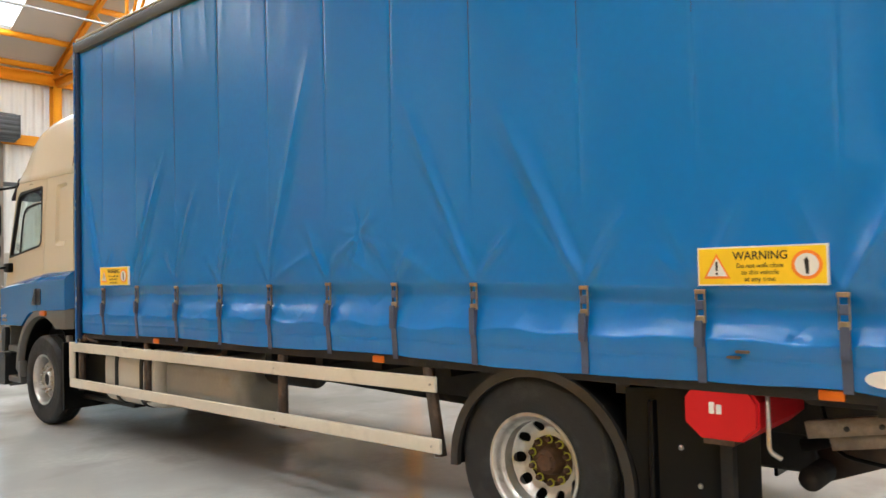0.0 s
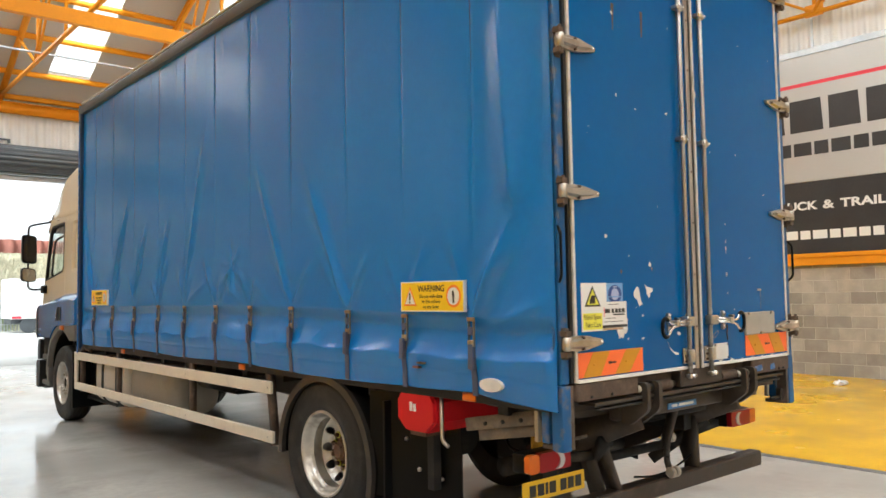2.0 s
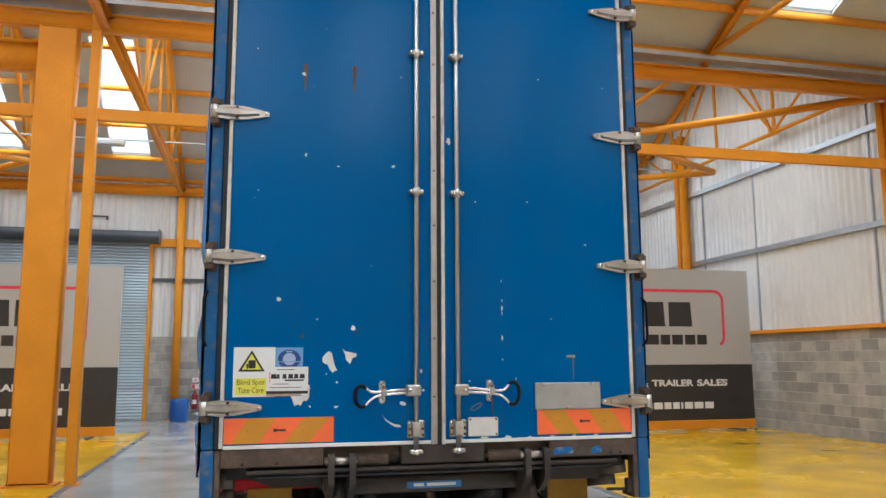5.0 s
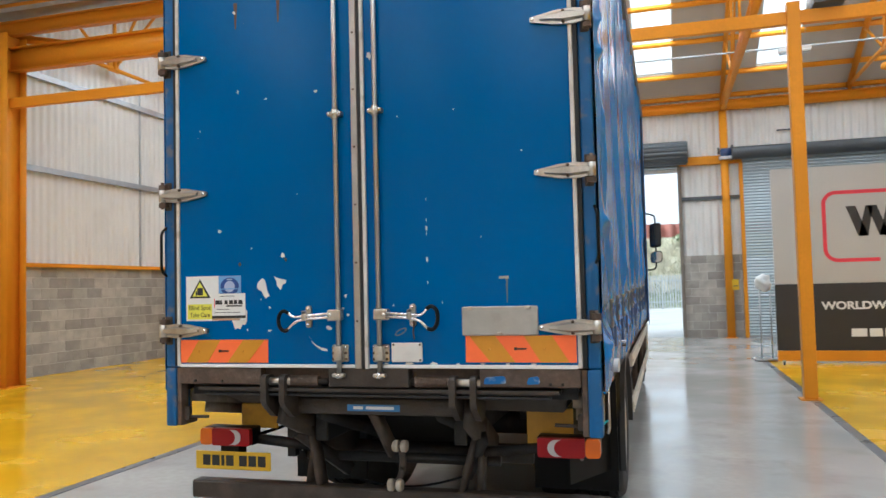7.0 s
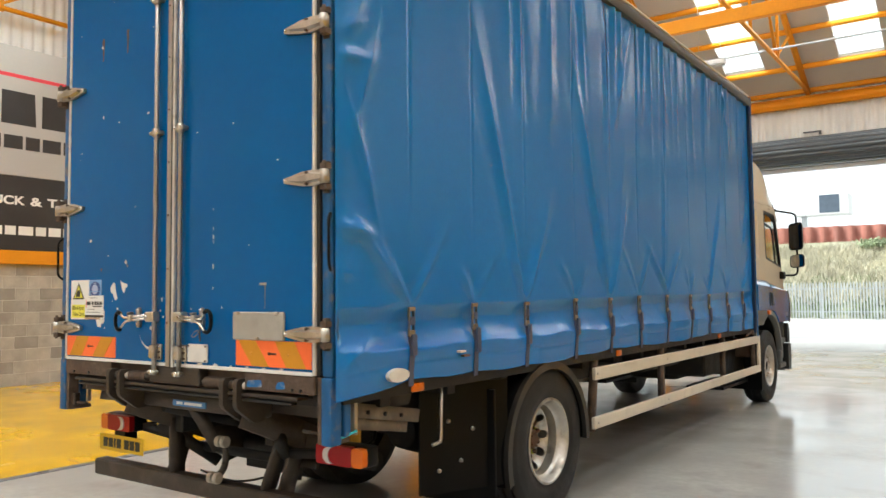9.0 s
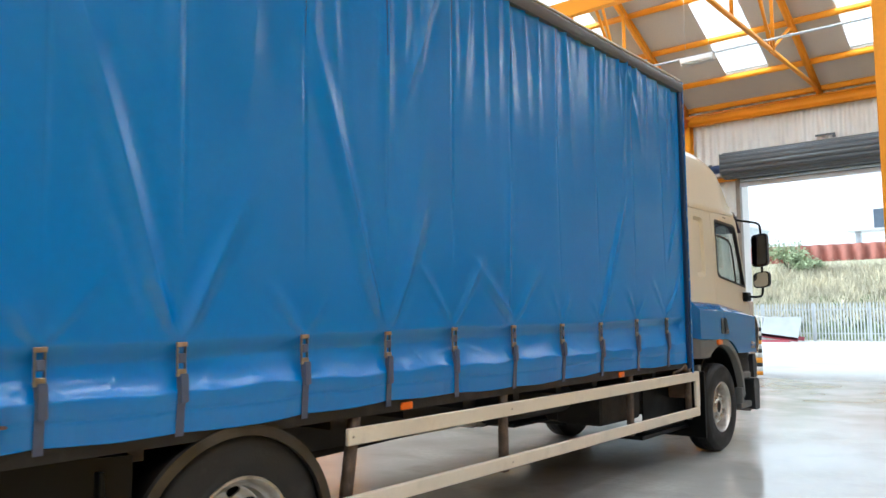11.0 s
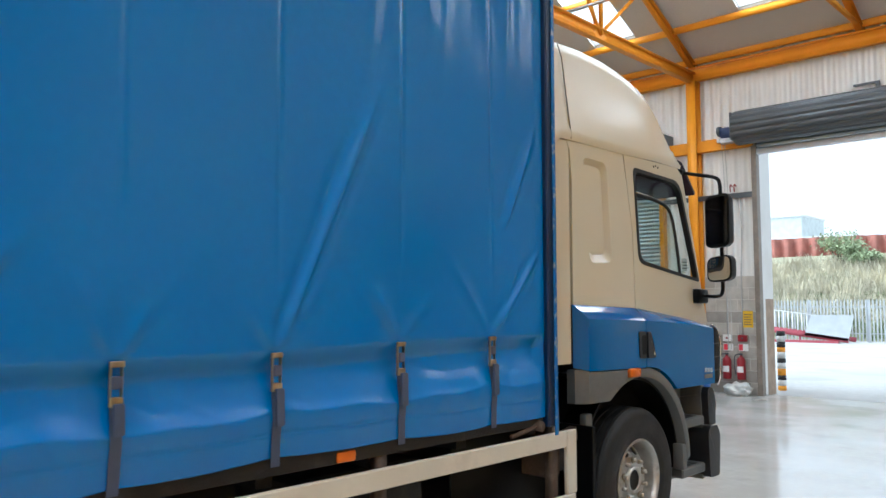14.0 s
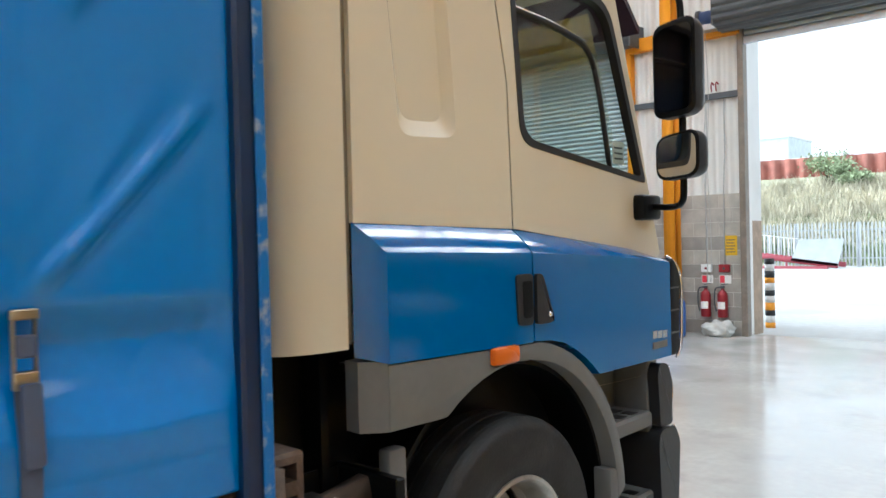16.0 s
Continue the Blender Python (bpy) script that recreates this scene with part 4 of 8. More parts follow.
DARKZINC = shade("dark_zinc", (0.22, 0.21, 0.20), 0.4, metal=0.85, var=0.2, scale=20)
BUCKLE = shade("brassy_zinc", (0.38, 0.32, 0.23), 0.35, metal=0.8, var=0.25, scale=25)
HAZORANGE = shade("orange_reflective", (0.95, 0.17, 0.04), 0.4, var=0.04, bump=0.0)
HAZGOLD = shade("gold_reflective", (0.62, 0.27, 0.01), 0.4, var=0.05, bump=0.0)
LABELYEL = shade("yellow_label", (0.92, 0.62, 0.01), 0.4, var=0.03, bump=0.0)
LABELORANGE = shade("orange_label", (0.9, 0.25, 0.03), 0.4, var=0.03, bump=0.0)
LABELWHITE = shade("white_label", (0.78, 0.78, 0.76), 0.45, var=0.04, bump=0.0)
LABELBLUE = shade("blue_label", (0.06, 0.22, 0.52), 0.45, var=0.04, bump=0.0)
LABELIME = shade("lime_label", (0.78, 0.75, 0.08), 0.45, var=0.04, bump=0.0)
INK = shade("black_ink", (0.02, 0.02, 0.02), 0.5, var=0.1, bump=0.0)
PLATEYEL = shade("yellow_number_plate", (0.66, 0.41, 0.01), 0.4, var=0.03, bump=0.0)
CHALK = shade("bare_white_patch", (0.72, 0.70, 0.66), 0.7, var=0.1, scale=15, bump=0.1)
OCHRE = shade("ochre_plate", (0.52, 0.27, 0.01), 0.5, var=0.15, scale=6, dirt=(0.2, 0.1, 0.02), dirt_amount=0.5)
TANK = shade("brushed_tank", (0.66, 0.62, 0.54), 0.4, metal=0.4, var=0.06, scale=3)
CABGLASS = pane("cab_glass", (0.88, 0.92, 0.90))
MIRROR = shade("mirror_glass", (0.5, 0.5, 0.5), 0.03, metal=1.0, var=0.0, bump=0.0)
DARKMIRROR = shade("tinted_mirror_glass", (0.06, 0.06, 0.065), 0.05, metal=1.0, var=0.0, bump=0.0)
SEATCLOTH = shade("dark_seat_cloth", (0.05, 0.055, 0.065), 0.9, var=0.2, scale=12, bump=0.2)

truck = thing("curtain_sided_truck", (0, 0, 0), "blue curtain-sided lorry with cream and blue cab parked on the lane", "truck")
HALF, FRONT_Y, TOP, HEM = 1.252, 8.02, 4.20, 1.12
RISE_L = (-0.012, 0.0, 0.022, 0.044, 0.050, 0.056, 0.047, 0.055, 0.043, 0.052, 0.030)
RISE_R = (-0.018, -0.006, -0.008, 0.008, 0.008, 0.020, 0.022, 0.022, 0.022, 0.042, 0.048)
STRAPS = (0.628, 1.268, 1.918, 2.670, 3.338, 4.012, 4.710, 5.400, 6.084, 6.800, 7.495)


# -- curtains --
def smooth01(a, b, v):
    t = max(0.0, min(1.0, (v - a) / (b - a)))
    return t * t * (3 - 2 * t)


def soft_step(a, b, v):
    t = np.clip((v - a) / (b - a), 0.0, 1.0)
    return t * t * (3 - 2 * t)


# creases that the cloth shows: foot and head of each, its width at both, and its depth
CREASES_R = ((1.87, 1.56, 1.27, 3.45, 0.035, 0.085, 0.024), (1.92, 1.56, 2.34, 2.40, 0.035, 0.09, 0.020), (3.28, 1.56, 2.60, 3.65, 0.030, 0.08, 0.026), (3.36, 1.56, 3.80, 2.55, 0.035, 0.09, 0.018),
             (4.64, 1.57, 4.72, 3.10, 0.022, 0.05, 0.012), (6.10, 1.58, 6.70, 2.88, 0.022, 0.045, 0.022), (4.72, 1.58, 4.18, 2.10, 0.04, 0.09, 0.012), (4.73, 1.58, 5.05, 2.02, 0.04, 0.07, 0.011),
             (7.54, 1.60, 7.96, 2.06, 0.022, 0.035, 0.026), (7.60, 2.15, 7.94, 2.84, 0.025, 0.04, 0.020), (3.47, 1.80, 3.80, 3.20, 0.10, 0.16, 0.014),
             (1.85, 4.10, 1.88, 2.55, 0.040, 0.055, 0.020), (2.34, 4.10, 2.29, 2.55, 0.055, 0.09, 0.018), (2.72, 4.10, 2.74, 3.10, 0.03, 0.05, 0.016), (3.36, 4.10, 3.33, 2.30, 0.035, 0.05, 0.018), (3.92, 4.08, 3.46, 2.90, 0.035, 0.06, 0.020), (6.68, 4.10, 7.02, 3.15, 0.035, 0.06, 0.018), (7.40, 4.10, 7.45, 3.10, 0.03, 0.05, 0.018), (6.05, 4.10, 6.04, 2.90, 0.03, 0.05, 0.018))
CREASES_L = ((4.73, 1.60, 4.17, 3.30, 0.035, 0.07, 0.016), (6.84, 1.62, 6.24, 2.78, 0.028, 0.06, 0.020), (7.56, 1.62, 7.95, 2.86, 0.024, 0.045, 0.022), (1.94, 1.58, 2.52, 2.70, 0.030, 0.085, 0.018),
             (2.69, 1.60, 3.30, 2.88, 0.025, 0.06, 0.013), (0.64, 1.50, 0.33, 2.10, 0.06, 0.10, 0.022), (0.30, 2.10, 0.40, 3.60, 0.10, 0.09, 0.030), (5.44, 1.62, 5.10, 2.50, 0.025, 0.05, 0.016), (6.10, 1.62, 5.72, 2.45, 0.025, 0.05, 0.016))
# short pulls across the cloth: middle, slope, half length, half width, depth
PULLS_R = ((0.13, 1.93, -0.15, 0.16, 0.045, 0.040), (0.12, 2.80, 0.15, 0.14, 0.035, 0.032), (0.12, 2.96, 0.55, 0.12, 0.030, 0.020), (0.22, 2.30, -2.6, 0.30, 0.045, 0.030), (0.24, 2.70, 3.0, 0.26, 0.045, 0.022), (0.38, 1.76, -1.0, 0.28, 0.045, 0.030), (0.20, 3.10, 2.2, 0.22, 0.05, 0.018), (0.10, 1.72, -0.2, 0.10, 0.05, 0.014), (0.16, 1.30, 0.5, 0.18, 0.03, 0.014))
PULLS_L = ((4.42, 1.73, -0.40, 0.28, 0.035, 0.014), (3.66, 1.72, 0.55, 0.20, 0.030, 0.012), (3.17, 1.74, 0.60, 0.22, 0.030, 0.012), (2.12, 1.77, 1.2, 0.20, 0.035, 0.012), (1.40, 1.65, 0.8, 0.12, 0.03, 0.010), (0.48, 1.74, -1.4, 0.22, 0.07, 0.018), (0.30, 1.55, -0.3, 0.22, 0.06, 0.020))


def curtain(sx):
    rnd = random.Random(5 if sx > 0 else 9)
    straps = np.array(STRAPS)
    rise = np.array(RISE_R if sx > 0 else RISE_L)
    creases = list(CREASES_R if sx > 0 else CREASES_L)
    # every buckle draws two or three soft folds towards itself
    for k, y in enumerate(STRAPS):
        for side in (-1, 1):
            ln = rnd.uniform(0.22, 0.55)
            creases.append((y + side * 0.01, 1.555, y + side * ln * rnd.uniform(0.45, 0.9), 1.555 + ln, 0.022, 0.06, rnd.uniform(0.005, 0.011)))
    pulls = list(PULLS_R if sx > 0 else PULLS_L)
    for k in range(60):
        pulls.append((rnd.uniform(0.1, 7.9), rnd.uniform(1.25, 1.56), rnd.uniform(-1.2, 1.2), rnd.uniform(0.05, 0.13), rnd.uniform(0.016, 0.03), rnd.choice((-1, 1)) * rnd.uniform(0.0015, 0.004)))
    # folds that hang from the rail, closer together towards the front
    hang = []
    y = 1.7 if sx > 0 else 3.2
    while y < 7.9:
        hang.append((y, rnd.uniform(0.028, 0.055), rnd.uniform(0.30, 1.05) * (1.0 if sx > 0 else 0.5), rnd.uniform(-0.10, 0.10), rnd.uniform(0.010, 0.026) * (1.0 if sx > 0 else 0.22)))
        y += rnd.uniform(0.13, 0.42) * (1.0 if sx < 0 else 1.3 - 0.1 * y)
    star = [(rnd.uniform(-math.pi, math.pi), rnd.uniform(0.10, 0.2), rnd.choice((-1, 1)) * rnd.uniform(0.008, 0.016)) for k in range(13)]
    waves = [(rnd.uniform(1.0, 3.5), rnd.uniform(-1.2, 1.2), rnd.uniform(0, 6.28), rnd.uniform(0.002, 0.004)) for k in range(6)]
    waves += [(rnd.uniform(7, 14), rnd.uniform(-5, 5), rnd.uniform(0, 6.28), rnd.uniform(0.0002, 0.0006)) for k in range(8)]
    bell = lambda v: np.exp(-np.clip(v * v, 0, 40))
    # a fold with a fairly crisp crest and long flanks
    ridge = lambda v: np.exp(-1.25 * (np.sqrt(v * v + 0.07) - 0.265))

    def out(y, z):
        y, z = np.asarray(y, float), np.asarray(z, float)
        gap = np.abs(y[..., None] - straps).min(-1)
        tight = np.minimum(1.0, gap / 0.14)
        zr = z - np.interp(y, straps, rise) * soft_step(1.28, 1.42, z)
        # pulled in at the strap line, with a belly over the hem band
        swell = np.clip((1.475 - zr + 0.006 * np.sin(5.1 * y + 1.3) + 0.005 * np.sin(13.7 * y)) / 0.165, 0.0, 1.0) ** 2.2
        d = -0.040 * soft_step(1.56, 1.46, zr) + (0.044 + 0.020 * tight) * swell - 0.014 * soft_step(1.31, 1.12, zr)
        d = d - 0.012 * (1 - tight) * soft_step(1.8, 1.5, zr) * soft_step(1.34, 1.45, zr)
        for ky, kz, ph, a in waves:
            d = d + a * np.sin(ky * y + kz * z + ph)
        for y0, z0, y1, z1, w0, w1, p in creases:
            q = (zr - z0) / (z1 - z0)
            t = (y - y0 - (y1 - y0) * q) / (0.85 * w0 + 0.75 * (w1 - w0) * np.clip(q, 0, 1))
            d = d + (1.15 if sx > 0 else 1.4) * p * (ridge(t) - 0.35 * bell((t - 2.2) / 1.2) - 0.25 * bell((t + 2.4) / 1.2)) * soft_step(-0.03, 0.12, q) * soft_step(1.05, 0.55, q)
        for cy, w, ln, lean, p in hang:
            t = (y - cy - lean * (4.1 - z)) / (w * (1 + 0.5 * (4.1 - z)))
            d = d + p * 1.35 * (ridge(t) - 0.5 * bell(t - 1.6)) * bell((4.15 - z) / ln)
        if sx < 0:
            dy, dz = y - 3.67, z - 1.93
            r = np.hypot(dy, dz)
            for a, w, p in star:
                t = (np.arctan2(dz, dy) - a + math.pi) % math.tau - math.pi
                d = d + p * 1.3 * bell(t / w) * np.minimum(1, r / 0.05) * bell(r / 0.20)
        # stitched seam of the hem band
        d = d - 0.0025 * bell((z - 1.225) / 0.010)
        for cy, cz, sl, ln, w, p in pulls:
            dy, dz = y - cy, z - cz
            k = 1 / math.sqrt(1 + sl * sl)
            along, across = (dy + sl * dz) * k, (dz - sl * dy) * k
            d = d + p * bell(along / ln) * ridge(1.2 * across / w)
        # welded seams above the straps
        d = d - 0.0065 * bell(gap / 0.012) * soft_step(1.7, 2.6, z)
        d = np.maximum(d, -0.075 + 0.067 * soft_step(1.36, 1.26, z))
        return d * soft_step(0.015, 0.10, y) * soft_step(8.0, 7.90, y)

    NY, NZ = 860, 190
    ys = np.array([0.030 + (FRONT_Y - 0.070) * k / NY for k in range(NY + 1)])
    zs = np.concatenate([np.linspace(HEM, 1.60, 66)[:-1], np.linspace(1.60, 4.11, NZ + 1 - 65)])
    gy, gz = np.meshgrid(ys, zs, indexing="ij")
    gx = HALF - 0.012 + out(gy, gz)
    pull = np.minimum(1.0, np.abs(gy[..., None] - straps).min(-1) / 0.3)
    gz = gz + ((0.010 - 0.018 * pull) * (1.0 if sx > 0 else 0.5) + 0.010 * np.sin(gy * 2.3) + 0.004 * np.sin(gy * 9)) * soft_step(1.32, 1.12, gz)
    gz = gz - (0.035 * soft_step(0.75, 0.0, gy) + (0.016 * soft_step(4.0, 2.6, gy) if sx < 0 else 0.0)) * soft_step(1.32, 1.12, gz)
    bm = bmesh.new()
    grid = [[bm.verts.new((sx * gx[i, j], gy[i, j], gz[i, j])) for j in range(NZ + 1)] for i in range(NY + 1)]
    # hem turned inward
    lip = [bm.verts.new((c[0].co.x - sx * 0.012, c[0].co.y, c[0].co.z + 0.006)) for c in grid]
    for i in range(NY):
        for j in range(NZ):
            q = (grid[i][j], grid[i + 1][j], grid[i + 1][j + 1], grid[i][j + 1])
            bm.faces.new(q if sx > 0 else q[::-1])
        q = (lip[i], lip[i + 1], grid[i + 1][0], grid[i][0])
        bm.faces.new(q if sx > 0 else q[::-1])
    cur = part("curtain", bm, TARP, truck, "creased blue tarpaulin side curtain with buckled straps", smooth=60)
    for k, s in enumerate(STRAPS):
        lean = rnd.uniform(-0.006, 0.006)
        up = RISE_L[k] if sx < 0 else RISE_R[k]
        x = HALF - 0.012
        bm = bmesh.new()
        xb, xt = float(out(s, 1.28)) + 0.006, max(float(out(s, v + up)) for v in (1.54, 1.45, 1.39)) + 0.006
        taut = lambda z: xb + (xt - xb) * max(0.0, min(1.0, (z - 1.28) / (0.12 + up)))
        pts = [(x + max(float(out(s, z)) + 0.005, taut(z) if z > 1.28 else -1), s + lean * (1.4 - z) * 3, z) for z in (1.42 + up, 1.37 + up / 2, 1.34, 1.31, 1.28, 1.2, 1.10)]
        rows_ = []
        for px, py, pz in pts:
            rows_.append([bm.verts.new((sx * (px + o), py + w, pz)) for o, w in ((0, -0.021), (0.005, -0.021), (0.005, 0.021), (0, 0.021))])
        for a, b in zip(rows_, rows_[1:]):
            for k in range(4):
                bm.faces.new((a[k], a[(k + 1) % 4], b[(k + 1) % 4], b[k]))
        bm.faces.new(rows_[0])
        bm.faces.new(rows_[-1][::-1])
        bmesh.ops.recalc_face_normals(bm, faces=bm.faces)
        part("strap", bm, WEBBING, cur, "grey webbing strap")
        # loose end, folded over
        bm = bmesh.new()
        x2 = x + max(float(out(s, 1.31)), taut(1.33)) + 0.010
        ln = rnd.uniform(0.10, 0.17)
        o = rnd.uniform(-0.004, 0.005)
        prism(bm, rounded([(s - 0.019 + o, 1.40 + up), (s + 0.019 + o, 1.40 + up), (s + 0.022 + o * 1.6, 1.40 + up - ln), (s - 0.016 + o * 1.6, 1.395 + up - ln)], 0.008), "x", sx * x2, sx * (x2 + 0.014))
        part("strap_tail", bm, WEBBING, cur)
        x3 = x + max(float(out(s, v + up)) for v in (1.54, 1.45, 1.39)) + 0.003
        part("buckle", carve(box(B(), sx * x3, s - 0.025, 1.385 + up, sx * (x3 + 0.016), s + 0.025, 1.545 + up, 0.004),
                             [box(B(), sx * (x3 - 0.01), s - 0.018, 1.495 + up, sx * (x3 + 0.03), s + 0.018, 1.527 + up), box(B(), sx * (x3 - 0.01), s - 0.018, 1.422 + up, sx * (x3 + 0.03), s + 0.018, 1.452 + up)]), DARKZINC, cur, "steel over-centre strap buckle")
        part("buckle_lever", box(B(), sx * (x3 + 0.012), s - 0.019, 1.450 + up, sx * (x3 + 0.024), s + 0.019, 1.496 + up, 0.004), WEBBING, cur)
        part("buckle_plate", box(B(), sx * (x3 + 0.004), s - 0.024, 1.386 + up, sx * (x3 + 0.021), s + 0.024, 1.422 + up, 0.003), BUCKLE, cur, "brassy plate")
        part("buckle_pin", box(B(), sx * (x3 + 0.004), s - 0.027, 1.526 + up, sx * (x3 + 0.021), s + 0.027, 1.548 + up, 0.003), BUCKLE, cur)
    # dirt-lined seams that run down from the rail
    for k, s in enumerate(STRAPS):
        low = rnd.uniform(2.5, 3.1) if sx < 0 else rnd.uniform(3.2, 3.7)
        zz = [low + (4.07 - low) * j / 24 for j in range(25)]
        bm = bmesh.new()
        rows_ = []
        for j, z in enumerate(zz):
            w = 0.0016 + 0.0034 * j / 24
            rows_.append([bm.verts.new((sx * (HALF - 0.012 + float(out(s + q, z)) + 0.0015), s + q, z)) for q in (-w, w)])
        for a, b in zip(rows_, rows_[1:]):
            bm.faces.new((a[0], a[1], b[1], b[0]))
        part("seam", bm, NAVY, cur, "dark seam")
    return cur


curtain_l, curtain_r = curtain(-1), curtain(1)

# -- body frame --
for sx in (-1, 1):
    prof = [(sx * 1.20, 4.06), (sx * 1.275, 4.07), (sx * 1.29, 4.10), (sx * 1.285, 4.16), (sx * 1.25, 4.20), (sx * 1.15, 4.215), (sx * 1.15, 4.10)]
    part("roof_rail", prism(B(), prof, "y", 0.0, FRONT_Y + 0.02), DARKSTEEL, truck, "dark grey rounded cant rail")
    part("rail_capping", box(B(), sx * 1.16, 0.0, 4.205, sx * 1.262, FRONT_Y + 0.02, 4.222, 0.004), LABELWHITE, truck, "pale capping strip")
    # rear corner post
    part("rear_post", box(B(), sx * 1.161, 0.016, 1.2, sx * 1.226, 0.075, 4.20, 0.012, 3), POSTBLUE, truck, "chipped blue corner post")
    part("post_leg", box(B(), sx * 1.158, 0.012, 0.868, sx * 1.2255, 0.090, 1.199, 0.010, 2), POSTBLUE, truck, "chipped blue foot of the corner post")
    part("post_liner", box(B(), sx * 1.128, 0.018, 0.872, sx * 1.157, 0.088, 1.199, 0.004), RUSTY, truck)
    part("post_lug", box(B(), sx * 1.10, 0.045, 0.895, sx * 1.134, 0.085, 0.975, 0.006), RUSTDARK, truck)
    part("post_pin", cyl(B(), (sx * 1.11, 0.065, 0.915), (sx * 0.985, 0.065, 0.918), 0.009, n=10), RUSTDARK, truck)
    part("front_post", box(B(), sx * 1.17, FRONT_Y - 0.045, 1.05, sx * 1.272, FRONT_Y + 0.03, 4.19, 0.01), NAVY, truck, "dark front corner post")
    part("front_post_trim", box(B(), sx * 1.2725, FRONT_Y + 0.004, 1.0, sx * 1.282, FRONT_Y + 0.034, 4.19, 0.003), TRIMBLUE, truck, "chipped bright blue strip")
    part("grab_handle", tube(B(), bent([(sx * 1.218, 0.020, 1.72), (sx * 1.234, -0.010, 1.75), (sx * 1.234, -0.010, 1.97), (sx * 1.218, 0.020, 2.0)], 0.025), 0.008), BLACKPL, truck)
part("roof", box(B(), -1.16, 0.0, 4.14, 1.16, FRONT_Y, 4.19), LABELWHITE, truck, "translucent white body roof")
part("headboard", box(B(), -1.17, FRONT_Y - 0.03, 1.05, 1.17, FRONT_Y + 0.02, 4.15), DOORBLUE, truck)
part("load_floor", box(B(), -1.22, 0.06, 1.13, 1.22, FRONT_Y - 0.04, 1.22), RUSTY, truck)
for sx in (-1, 1):
    part("side_rave", box(B(), sx * 1.16, 0.1, 1.06, sx * 1.225, FRONT_Y, 1.20), GRIME, truck)
    part("chassis_rail", box(B(), sx * 0.38, 0.35, 0.74, sx * 0.46, 10.2, 1.0, 0.008), GRIME, truck)
for y in [0.5 + 0.62 * k for k in range(13)]:
    part("cross_bearer", box(B(), -1.16, y - 0.04, 1.0, 1.16, y + 0.04, 1.13), GRIME, truck)

# -- rear doors --
TRIMGREY = shade("weathered_white_trim", (0.62, 0.60, 0.57), 0.45, var=0.15, scale=5, bump=0.05, dirt=(0.25, 0.21, 0.17), dirt_amount=0.7, dirt_scale=9)
HINGES = (1.408, 2.178, 2.950, 3.725)


def rear_door(sx):
    d = part("rear_door", box(B(), sx * 0.012, 0.0, 1.222, sx * 1.117, 0.06, 4.08, 0.004), DOORBLUE, truck, "blue rear door with chips, hinges and a lock rod")
    part("edge_strip", box(B(), sx * 1.118, -0.006, 1.208, sx * 1.138, 0.03, 4.09, 0.003), TRIMGREY, d, "white edge trim")
    part("seal", box(B(), sx * 1.139, 0.006, 1.208, sx * 1.160, 0.06, 4.09), BLACKGUM, d, "black rubber seal")
    part("bottom_strip", box(B(), sx * 0.02, -0.008, 1.203, sx * 1.117, 0.03, 1.2215, 0.003), LABELWHITE, d, "white bottom trim")
    for z in HINGES:
        # strap: wide at the pivot, drawn to a blunt tip, with a raised rib
        prof = rounded([(sx * 1.234, z - 0.028), (sx * 1.234, z + 0.028), (sx * 1.14, z + 0.040), (sx * 1.06, z + 0.036), (sx * 0.955, z + 0.016), (sx * 0.932, z + 0.012), (sx * 0.932, z - 0.012), (sx * 0.955, z - 0.016), (sx * 1.06, z - 0.036), (sx * 1.14, z - 0.040)], 0.008)
        part("hinge", prism(B(), prof, "y", -0.022, -0.004), STEEL, d, "grey steel strap hinge")
        ridge = [[Vector((sx * a, yy, z + b)) for a, b in ((1.225, -g), (1.225, g), (1.10, 1.6 * g), (0.985, 0.55 * g), (0.985, -0.55 * g), (1.10, -1.6 * g))] for yy, g in ((-0.020, 0.019), (-0.040, 0.010))]
        part("hinge_rib", loft(B(), ridge), STEEL, d)
        part("hinge_knuckle", cyl(B(), (sx * 1.216, -0.022, z - 0.034), (sx * 1.216, -0.022, z + 0.034), 0.021, n=16), STEEL, d)
        for zz in (z - 0.052, z + 0.052):
            part("hinge_eye", prism(B(), rounded([(sx * 1.192, -0.030), (sx * 1.192, 0.012), (sx * 1.236, 0.012), (sx * 1.236, -0.034)], 0.008), "z", zz - 0.013, zz + 0.013), RUSTY, d)
        part("hinge_pin", cyl(B(), (sx * 1.216, -0.022, z - 0.074), (sx * 1.216, -0.022, z + 0.078), 0.009, n=10), RUSTY, d)
        part("hinge_backing", box(B(), sx * 1.178, 0.008, z - 0.080, sx * 1.2235, 0.0155, z + 0.080, 0.003), RUSTDARK, d)
        for bx, bz in ((1.10, 0.027), (1.10, -0.027), (0.948, 0.0), (1.02, 0.0)):
            part("bolt", cyl(B(), (sx * bx, -0.030 if bx < 1.09 else -0.034, z + bz), (sx * bx, -0.018, z + bz), 0.0085, n=8), CHROME if bx < 1.09 else RUSTY, d)
    return d


door_l, door_r = rear_door(-1), rear_door(1)
